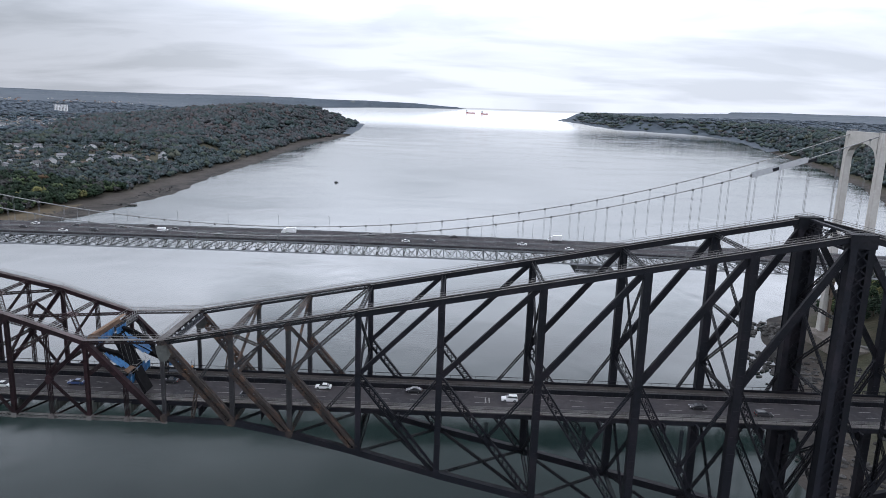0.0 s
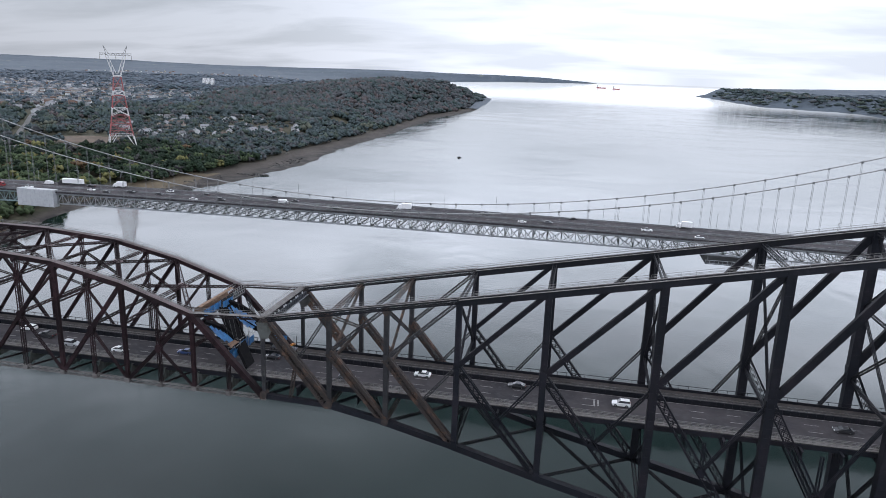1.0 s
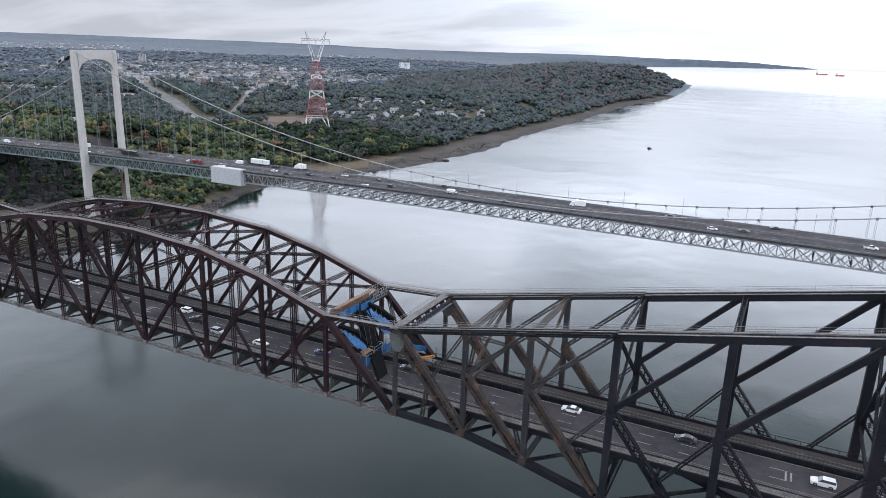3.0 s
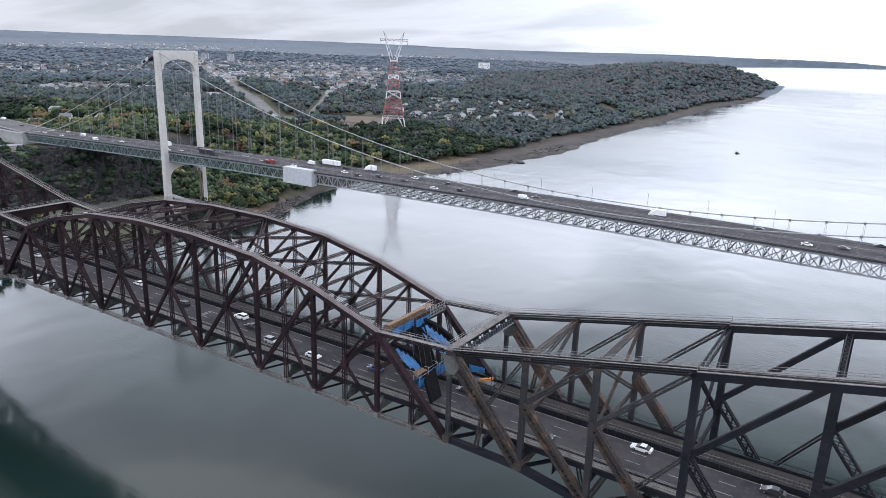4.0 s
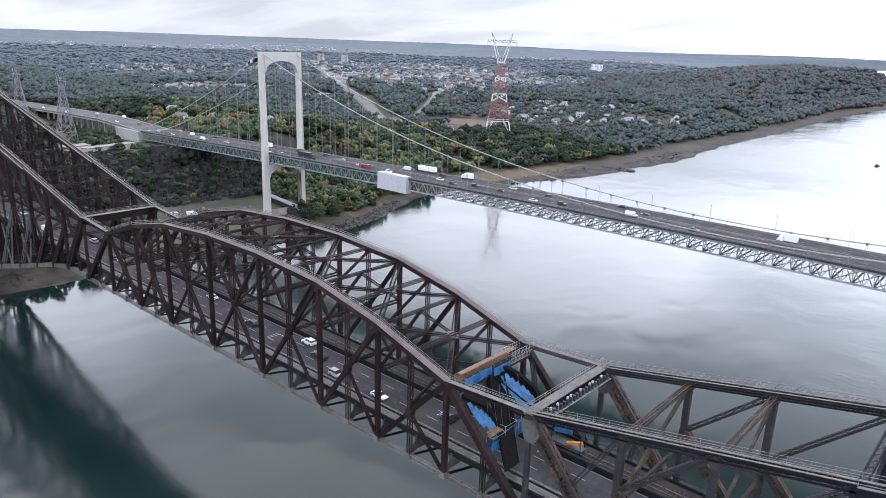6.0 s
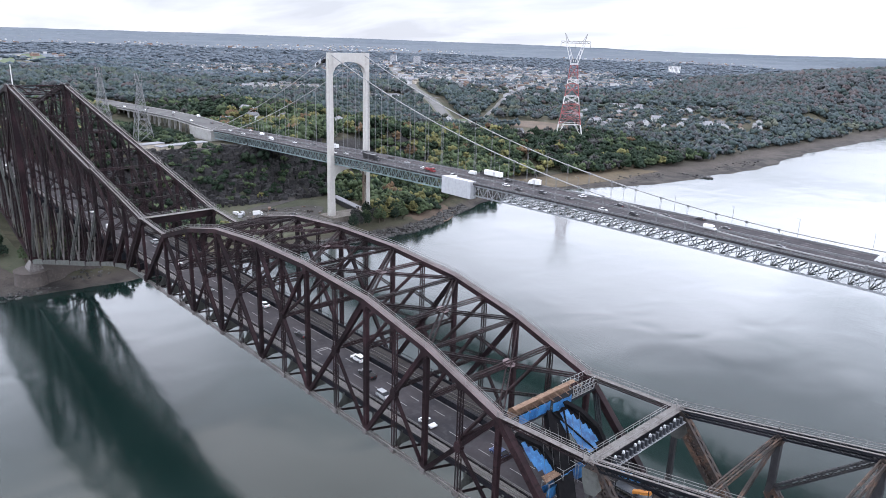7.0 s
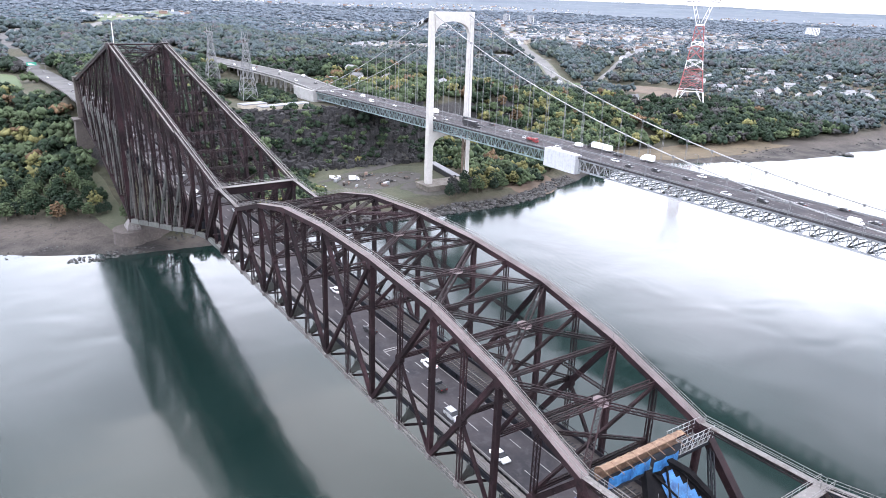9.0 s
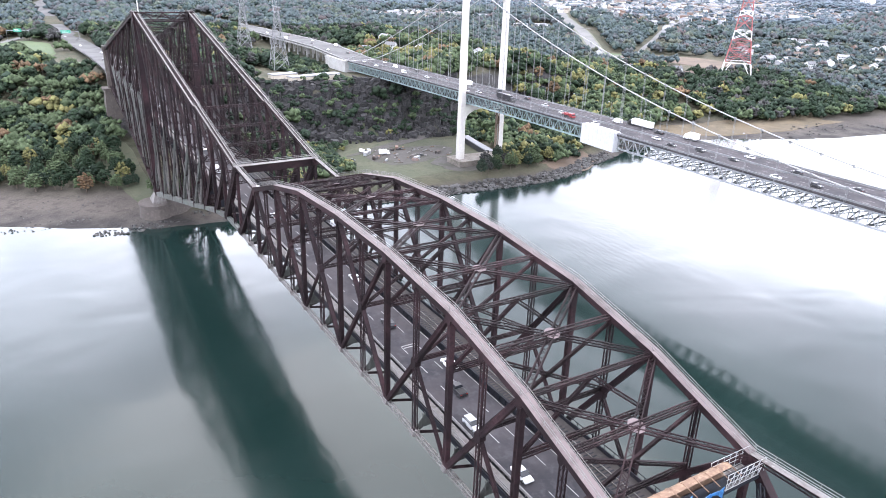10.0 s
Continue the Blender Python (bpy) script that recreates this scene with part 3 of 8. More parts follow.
def build_arm(side):
    rust = side > 0
    iron = STEEL if rust else BROWN
    arm = thing("cantilever_arm", (side * (SPAN + 88), 0, LOW), "dark riveted steel cantilever arm, stripped and rusty near its tip" if rust else "dark purple-brown riveted steel cantilever arm rising to its main posts", "bridge span", "cantilever arms")
    xs = [side * (SPAN + a) for a in ARM]
    tip_z, mast_z = (72.5, 107.4) if side > 0 else (73.0, 108.6)
    zt = [tip_z + (mast_z - tip_z) * a / ARM[-1] for a in ARM]
    mats = [RUSTY, RUSTY, RUSTY, iron, iron, iron, iron, iron, iron] if rust else [iron] * 9
    heavy = [1.0, 1.2, 1.3, 1.4, 1.6, 1.9, 2.1, 2.3, 3.0]
    for sgn in (-1, 1):
        y = sgn * HALF
        L = [V(x, y, ARM_LOW[k]) for k, x in enumerate(xs)]
        T = [V(x, y, z) for x, z in zip(xs, zt)]
        k_truss(arm, L, T, sgn < 0, mats, heavy, thin_until=2, open_work=side < 0)
        # tip: hanger, inclined end post and strut
        solid_post(L[0], T[0], 0.8, 0.9, arm, WEATHERED if rust else iron, "hanger")
        laced_part("end_post", T[0], L[1], 1.6, 2.7, arm, mats[0], covers=True, web=0.6, bar=0.34, pitch=1.3)
        laced_part("sub_strut", (T[0] + L[1]) / 2, T[1], 0.7, 0.8, arm, WEATHERED if rust else iron)
        laced_part("sub_strut", (T[0] + L[1]) / 2, V(xs[0] + side * 7.4, y, 51.0), 0.8, 0.9, arm, mats[0])
        for k in range(8):
            (lattice_chord if k < 3 else eyebar_chord)(T[k], T[k + 1], arm, iron)
            w = 1.3 + 0.14 * k
            g = Geo()
            for e in (-1, 1):
                g.prism(L[k] + YAX * e * w * 0.42, L[k + 1] + YAX * e * w * 0.42, YAX, 0.2, w)
            g.prism(L[k] + V(0, 0, w / 2), L[k + 1] + V(0, 0, w / 2), YAX, w, 0.06)
            g.laced(L[k], L[k + 1], V(0, 0, 1), w * 0.95, w * 0.9)
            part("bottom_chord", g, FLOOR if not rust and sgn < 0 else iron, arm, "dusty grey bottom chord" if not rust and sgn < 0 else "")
        # main post: a heavy box of plates and lattice
        for e in (-1, 1):
            g = Geo()
            g.prism(L[8] + V(e * 2.2, 0, 0), T[8] + V(e * 2.2, 0, 0), YAX, 2.74, 1.3)
            leaf = part("main_post", g, iron, arm)
            for f in (-1, 1):
                g = Geo()
                g.prism(L[8] + V(e * 2.2, f * 1.5, 0), T[8] + V(e * 2.2, f * 1.5, 0), YAX, 0.25, 1.7)
                part("flange_plate", g, iron, leaf)
        g = Geo()
        g.prism(L[8], T[8], YAX, 0.4, 4.2)
        part("post_web", g, iron, arm)
        for f in (-1, 1):
            g = Geo()
            g.laced(L[8] + V(0, f * 1.4, 0), T[8] + V(0, f * 1.4, 0), YAX, 0.3, 3.4, bar=0.3, pitch=3.2, covers=True)
            part("post_lacing", g, iron, arm)
        g = Geo()
        g.box(T[8] - V(3.4, 1.7, 3.0), T[8] + V(3.4, 1.7, 0.5))
        part("post_cap", g, iron, arm)
        g = Geo()
        b = L[8]
        g.add([b + V(x * s, yy * s, z) for z, s in ((-4.4, 1.0), (-3.2, 1.0), (0.8, 0.45)) for x, yy in ((-5, -3.6), (5, -3.6), (5, 3.6), (-5, 3.6))],
              [(3, 2, 1, 0), (8, 9, 10, 11)] + [(i + r, (i + 1) % 4 + r, (i + 1) % 4 + r + 4, i + r + 4) for r in (0, 4) for i in range(4)])
        part("shoe", g, WORN, arm, "grey cast-steel pier shoe")
    for k in range(9):
        if k > 0:
            sway_frame(arm, xs[k], ARM_LOW[k], zt[k] - (0.5 if k < 8 else 2.0), mats[k])
        floor_beam(arm, xs[k])
        if k < 8:
            for f in ((0.5,) if ARM[k + 1] - ARM[k] < 22 else (0.33, 0.67)):
                floor_beam(arm, xs[k] + (xs[k + 1] - xs[k]) * f)
            laced_part("bottom_brace", V(xs[k], -HALF, ARM_LOW[k]), V(xs[k + 1], HALF, ARM_LOW[k + 1]), 0.5, 0.9, arm, iron, side=V(0, 0, 1))
            laced_part("bottom_brace", V(xs[k], HALF, ARM_LOW[k]), V(xs[k + 1], -HALF, ARM_LOW[k + 1]), 0.5, 0.9, arm, iron, side=V(0, 0, 1))
            # light tie lines across the top
            if k > 0 and side < 0:
                g = Geo()
                m = V((xs[k] + xs[k + 1]) / 2, 0, (zt[k] + zt[k + 1]) / 2)
                g.prism(m - YAX * HALF, m + YAX * HALF, V(0, 0, 1), 0.16, 0.16)
                part("tie_rod", g, iron, arm)
    # footbridge across the tip
    g = Geo()
    tip = xs[0]
    g.box((tip - 1.0, -HALF - 1, zt[0] + 0.6), (tip + 1.0, HALF + 1, zt[0] + 0.75))
    ob = part("cross_walk", g, WORN, arm, "grey plate footwalk across the tip")
    for e in (-1, 1):
        part("handrail", handrail((tip + e, -HALF - 1, zt[0] + 0.75), (tip + e, HALF + 1, zt[0] + 0.75), (0, 0, 0), gap=1.8), RAIL, ob)
    g = Geo()
    g.plate([(tip + side * 0.6, -HALF, zt[0] - 2.2), (tip + side * 0.6, HALF, zt[0] - 2.2), (tip + side * 0.6, HALF, zt[0] + 0.5), (tip + side * 0.6, -HALF, zt[0] + 0.5)], 0.16)
    part("tip_girder", g, iron, arm)
    # truss between the heads of the main posts
    g = Geo()
    x8 = xs[8]
    for z in (mast_z - 0.2, mast_z - 4.6):
        g.prism((x8, -HALF, z), (x8, HALF, z), V(1, 0, 0), 1.2, 0.6)
    for i in range(6):
        ya, yb = -HALF + HALF * 2 * i / 6, -HALF + HALF * 2 * (i + 1) / 6
        z0, z1 = (mast_z - 0.4, mast_z - 4.5) if i % 2 else (mast_z - 4.5, mast_z - 0.4)
        g.prism((x8, ya, z0), (x8, yb, z1), V(1, 0, 0), 0.8, 0.45)
    part("portal_truss", g, iron, arm)

    # anchor arm
    anchor = thing("shore_truss_span", (side * (SPAN + ARM[-1] + 78), 0, LOW), "dark riveted steel anchor arm sloping down to the shore pier", "bridge span", "anchor arms")
    n = 7
    ax = [side * (SPAN + ARM[-1] + ANCHOR * (1 - i / (n - 1))) for i in range(n)]
    at = [73.5 + (mast_z - 73.5) * i / (n - 1) for i in range(n)]
    al = [47.0, 43.2, 38.5, 33.0, 26.8, 20.0, 12.9]
    for sgn in (-1, 1):
        y = sgn * HALF
        L = [V(x, y, z) for x, z in zip(ax, al)]
        T = [V(x, y, z) for x, z in zip(ax, at)]
        k_truss(anchor, L, T, sgn < 0, [iron] * n, [1.3, 1.5, 1.6, 1.8, 2.0, 2.2, 2.4], open_work=side < 0)
        laced_part("end_post", L[0], T[0], 1.3, 1.3, anchor, iron)
        laced_part("end_diagonal", T[0], L[1], 1.2, 1.4, anchor, iron, covers=True)
        for k in range(n - 1):
            eyebar_chord(T[k], T[k + 1], anchor, iron)
            g = Geo()
            for e in (-1, 1):
                g.prism(L[k] + YAX * e * 0.7, L[k + 1] + YAX * e * 0.7, YAX, 0.2, 1.8)
            g.prism(L[k] + V(0, 0, 0.9), L[k + 1] + V(0, 0, 0.9), YAX, 1.6, 0.06)
            part("bottom_chord", g, iron, anchor)
            h = (L[k] + L[k + 1]) / 2
            laced_part("sub_strut", h, (T[k] + T[k + 1]) / 2, 0.7, 0.8, anchor, iron)
        g = Geo()
        g.box((ax[0] - 2.4, y - 2.4, at[0] - 1.0), (ax[0] + 2.4, y + 2.4, at[0] + 2.2))
        g.box((ax[0] - 1.9, y - 1.9, al[0] - 1.0), (ax[0] + 1.9, y + 1.9, at[0] - 0.9))
        part("stone_turret", g, STONE, anchor, "pale masonry turret at the anchor pier")
    for k in range(n):
        if k < n - 1:
            sway_frame(anchor, ax[k], al[k], at[k], iron)
            for f in (0, 0.33, 0.67):
                floor_beam(anchor, ax[k] + (ax[k + 1] - ax[k]) * f)
            laced_part("top_brace", T[k] * 1, V(T[k + 1].x, -T[k + 1].y, T[k + 1].z), 0.5, 0.8, anchor, iron, side=V(0, 0, 1))


build_arm(-1)
build_arm(1)
# links between the suspended span and the arm tips
for side in (-1, 1):
    for sgn in (-1, 1):
        a, b = V(side * -XB[16], sgn * HALF, TOPS[2]), V(side * SPAN, sgn * HALF, 72.7 if side > 0 else 73.2)
        g = Geo()
        g.laced(a, b, YAX, 0.9, 0.9)
        ob = part("link_chord", g, BROWN, suspended)
        w = Geo()
        w.prism(a + V(0, 0, 0.55), b + V(0, 0, 0.55), YAX, 1.2, 0.08)
        part("footwalk", w, WORN, ob, "grey footwalk plates")
        for e in (-1, 1):
            part("handrail", handrail(a, b, V(0, e * 0.6, 0.6)), RAIL, ob)

# deck of the truss bridge
END = SPAN + ARM[-1] + ANCHOR
deck = thing("bridge_deck", (0, 0, ROAD), "three-lane asphalt bridge deck with railway track alongside", "bridge deck", kind="structure")
NEAR, FAR = -8.0, 3.4
g = Geo()
g.box((-END, NEAR, ROAD - 0.35), (END, FAR, ROAD))
part("roadway", g, ASPHALT, deck, "dark grey worn asphalt carriageway")
g = Geo()
for yy in (-9.6, -7.4, -4.2, -1.0, 2.2, 4.2, 6.6, 8.6, 11.0):
    g.box((-END, yy - 0.2, ROAD - 1.5), (END, yy + 0.2, ROAD - 0.37))
part("stringers", g, STEEL, deck)
g = Geo()
g.box((-END, -10.6, ROAD - 0.1), (END, -8.7, ROAD + 0.05))
part("footway", g, WORN, deck, "narrow grey footway")
g = Geo()
for yy, h in ((-8.35, 0.75), (-10.7, 1.2)):
    for zz in (h, h * 0.55):
        g.box((-END, yy - 0.05, ROAD + zz - 0.08), (END, yy + 0.05, ROAD + zz + 0.06))
    for i in range(int(2 * END / 2.5)):
        x = -END + i * 2.5
        g.box((x, yy - 0.05, ROAD), (x + 0.1, yy + 0.05, ROAD + h))
part("near_railing", g, RAIL, deck, "weathered steel railings")
g = Geo()
g.box((-END, -11.0, ROAD - 1.3), (END, -10.8, ROAD - 0.1))
part("fascia_girder", g, STEEL, deck)
g = Geo()
g.box((-END, 3.8, ROAD - 1.6), (END, 4.3, ROAD + 1.15))
for i in range(int(2 * END / 2.0)):
    g.box((-END + i * 2.0, 3.6, ROAD), (-END + i * 2.0 + 0.15, 4.5, ROAD + 1.1))
part("track_girder", g, STEEL, deck, "dark plate girder beside the road")
g = Geo()
for i in range(int(2 * END / 0.9)):
    x = -END + i * 0.9
    g.box((x, 5.6, ROAD - 0.36), (x + 0.28, 9.6, ROAD - 0.12))
part("sleepers", g, STEEL, deck, "dark timber sleepers")
g = Geo()
g.box((-END, 4.6, ROAD - 0.60), (END, 11.1, ROAD - 0.17))
part("track_floor", g, material("dusty brown track floor", (0.040, 0.033, 0.031), 0.9, 0.0, [((0.026, 0.022, 0.021), 0.2, 0.42, 0.65), ((0.058, 0.050, 0.046), 0.9, 0.52, 0.75)]), deck, "dusty brown closed track floor")
g = Geo()
for yy in (6.9, 8.35):
    g.box((-END, yy - 0.06, ROAD - 0.12), (END, yy + 0.06, ROAD + 0.05))
part("rails", g, WORN, deck, "steel rails")
g = Geo()
g.box((-END, 11.2, ROAD - 1.3), (END, 11.45, ROAD + 0.5))
for i in range(int(2 * END / 2.5)):
    x = -END + i * 2.5
    g.box((x, 11.25, ROAD + 0.4), (x + 0.1, 11.35, ROAD + 1.5))
g.box((-END, 11.25, ROAD + 1.4), (END, 11.37, ROAD + 1.52))
part("far_railing", g, STEEL, deck)
g = Geo()
for yy in (-4.2, -0.5):
    for i in range(int(2 * END / 9)):
        g.box((-END + i * 9, yy - 0.09, ROAD), (-END + i * 9 + 3.4, yy + 0.09, ROAD + 0.008))
for yy in (-7.6, 3.1):
    g.box((-END, yy - 0.06, ROAD), (END, yy + 0.06, ROAD + 0.008))
for x in (183.6, 184.6, 0.5, 1.4):
    g.box((x, -4.0, ROAD), (x + 0.35, -0.7, ROAD + 0.008))
tagged(part("lane_marking", g, PAINT, deck, "worn white lane marking"), kind="stuff")

# piers
for side in (-1, 1):
    x = side * (SPAN + ARM[-1])
    pier = thing("main_pier", (x, 0, 0), "weathered granite masonry river pier", "bridge pier", "main piers")
    for e in (-1, 1):
        g = Geo()
        ring = []
        rings = [(-3, 9.6), (0.6, 9.3), (7.6, 8.6), (7.6, 9.1), (8.5, 9.1)]
        for z, r in rings:
            ring += [(x + r * math.cos(a) * 1.05, e * 15 + r * math.sin(a), z) for a in [2 * math.pi * i / 20 for i in range(20)]]
        k = len(rings)
        g.add(ring, [(20 * r + i, 20 * r + (i + 1) % 20, 20 * r + 20 + (i + 1) % 20, 20 * r + 20 + i) for r in range(k - 1) for i in range(20)] + [tuple(20 * (k - 1) + i for i in range(20))])
        part("drum", g, STONE, pier)
    g = Geo()
    g.box((x - 6.5, -15, -3), (x + 6.5, 15, 8.3))
    part("pier_wall", g, STONE, pier)
    xe = side * END
    ap = thing("anchor_pier", (xe, 0, 0), "tall dark masonry anchor pier on the bank", "bridge pier", "anchor piers")
    g = Geo()
    g.add([(xe + a * s * 5.5, b * (18 + (s - 1) * 12), z) for z, s in ((2, 1.25), (45.2, 1.0), (45.2, 1.12), (46.6, 1.12)) for a, b in ((-1, -1), (1, -1), (1, 1), (-1, 1))],
          [(i + r, (i + 1) % 4 + r, (i + 1) % 4 + r + 4, i + r + 4) for r in (0, 4, 8) for i in range(4)] + [(12, 13, 14, 15)])
    part("pier_shaft", g, STONE, ap)

# ---- ground and water ----
EYE_REF = V(150, -100, 137)


def warp(x, y, z):
    """Distances past 2.5 km are drawn in, along the line of sight from over the bridge, so that the horizon lies within 5 km."""
    dx, dy = x - EYE_REF.x, y - EYE_REF.y
    r = np.hypot(dx, dy) + 1e-6
    q = np.where(r > 2500, 2500 + 2300 * (1 - np.exp(-(np.maximum(r, 2500) - 2500) / 2300)), r)
    k = q / r
    return EYE_REF.x + dx * k, EYE_REF.y + dy * k, EYE_REF.z - (EYE_REF.z - z) * k


SOUTH = [(-3000, -700), (-600, -430), (-90, -291), (-41, -264), (-18, -254), (40, -250), (173, -238), (226, -235), (264, -243), (285, -255), (322, -267), (345, -276), (420, -285), (527, -240), (640, -221), (760, -212), (980, -230), (1250, -231), (1890, -249), (2342, -214), (3000, -262), (3605, -322), (3720, -650), (4500, -1300), (7000, -1700), (10000, -1000), (12000, 360), (13000, 300), (14000, -2500), (60000, -9000)]
NORTH = [(-3000, 800), (-300, 400), (-60, 318), (0, 306), (60, 312), (150, 345), (233, 367), (269, 386), (284, 404), (400, 520), (700, 760), (1155, 944), (1595, 1078), (2258, 1237), (3000, 1420), (3606, 1459), (4033, 1108), (6024, 1059), (6600, 1600), (9000, 3600), (14000, 5500), (60000, 20000)]


def step(v, a, b):
    t = np.clip((v - a) / (b - a), 0, 1)
    return t * t * (3 - 2 * t)


SINES = {}


def wobble(x, y, scale, seed):
    """Smooth noise from a few sines."""
    if seed not in SINES:
        r = np.random.RandomState(seed)
        SINES[seed] = [(math.cos(a), math.sin(a), f, b) for a, f, b in zip(r.uniform(0, 6.28, 7), r.uniform(0.6, 1.9, 7), r.uniform(0, 6.28, 7))]
    s = 0
    for c, d, f, b in SINES[seed]:
        s = s + np.sin((x * c + y * d) * (f * 6.28 / scale) + b) / 7
    return s


def shore(x, y):
    """How far inland a place lies, on the south bank and on the north bank."""
    edge = 3 * wobble(x, y, 45, 1) + (8 * wobble(x, y, 240, 2) + 9 * wobble(x, y, 75, 6)) * step(y, 380, 700)
    s = np.interp(y, [p[0] for p in SOUTH], [p[1] for p in SOUTH]) - x + edge
    n = x - np.interp(y, [p[0] for p in NORTH], [p[1] for p in NORTH]) + edge
    return s, n


def height(x, y):
    x, y = np.asarray(x, float), np.asarray(y, float)
    s, n = shore(x, y)
    flats = step(y, 370, 470)
    beach = 1 - step(y, -15, 5)
    m = 8 + (46 - 16 * step(y, 700, 1200)) * flats + 45 * beach
    pools = flats * 0.55 * wobble(2.2 * x, 0.8 * y, 70, 7) * step(s, 2, 14) * (1 - step(s, 0.55 * m, 0.8 * m))
    low = 0.02 + (2.8 - 0.9 * flats * (1 - np.clip(s / m, 0, 1))) * np.clip(s / m, 0, 1) + pools + 3.2 * step(s, m, m + 8) * (1 - flats) * (1 - beach)
    wood = 20 * step(s, m, m + 130) + 16 * step(s, m + 150, m + 900) + 8 * step(s, 900, 4000)
    yard = 40 * step(s, 118, 178 + 14 * wobble(x, y, 60, 41)) + 8 * step(s, 190, 700)
    bank = 12 * step(s, 55, 150) + 32 * step(s, 140, 260) + 10 * step(s, 260, 900)
    up = flats * wood + (1 - flats) * ((1 - beach) * yard + beach * bank)
    hill = 62 * np.exp(-((x + 520) / 300) ** 2 - ((y - 2250) / 700) ** 2) + 48 * np.exp(-((x + 420) / 200) ** 2 - ((y - 3150) / 480) ** 2)
    rough = (3.0 * wobble(x, y, 170, 3) + 7 * wobble(x, y, 900, 4)) * step(s, 130, 320)
    zs = np.where(s > 0, low + up + hill * step(s, 60, 260) + rough, np.maximum(-2.5, 0.06 * s))
    cut = np.exp(-((x + 570) / 160) ** 4 - ((y - 190) / 80) ** 4)
    zs = zs - cut * np.maximum(0, zs - 40.5) * 0.95
    far = step(np.hypot(x - 150, y + 100), 3500, 11000)
    west = step((150 - x) / (np.hypot(x - 150, y + 100) + 1), 0.45, 0.85)
    zs = np.where(s > 0, zs + far * (42 + 62 * west + 20 * wobble(x, y, 6000, 8)) * step(s, 100, 1500), zs)
    zn = np.where(n > 0, 0.02 + 3.3 * np.clip(n / 25, 0, 1) + 52 * step(n, 20, 150) + 14 * step(n, 150, 900) + (3 * wobble(x, y, 170, 3) + 9 * wobble(x, y, 1300, 9)) * step(n, 60, 300) + 36 * far, np.maximum(-2.5, 0.06 * n))
    return np.maximum(zs, zn)


def polar_sheet(name, radii, angles, z_of, mat):
    rr, aa = np.meshgrid(radii, np.radians(angles), indexing="ij")
    x, y = EYE_REF.x - rr * np.sin(aa), EYE_REF.y + rr * np.cos(aa)
    x, y, z = warp(x, y, z_of(x, y))
    n, m = rr.shape
    verts = np.stack([x, y, z], -1).reshape(-1, 3)
    i, j = np.meshgrid(np.arange(n - 1), np.arange(m), indexing="ij")
    k = (j + 1) % m
    faces = np.stack([i * m + j, (i + 1) * m + j, (i + 1) * m + k, i * m + k], -1).reshape(-1, 4)[:, ::-1]
    me = bpy.data.meshes.new(name)
    me.vertices.add(len(verts))
    me.vertices.foreach_set("co", verts.ravel())
    me.loops.add(faces.size)
    me.loops.foreach_set("vertex_index", faces.ravel().astype(np.int32))
    me.polygons.add(len(faces))
    me.polygons.foreach_set("loop_start", np.arange(0, faces.size, 4, dtype=np.int32))
    me.polygons.foreach_set("use_smooth", np.ones(len(faces), bool))
    me.update(calc_edges=True)
    me.validate()
    me.materials.append(mat)
    return new(name, me)


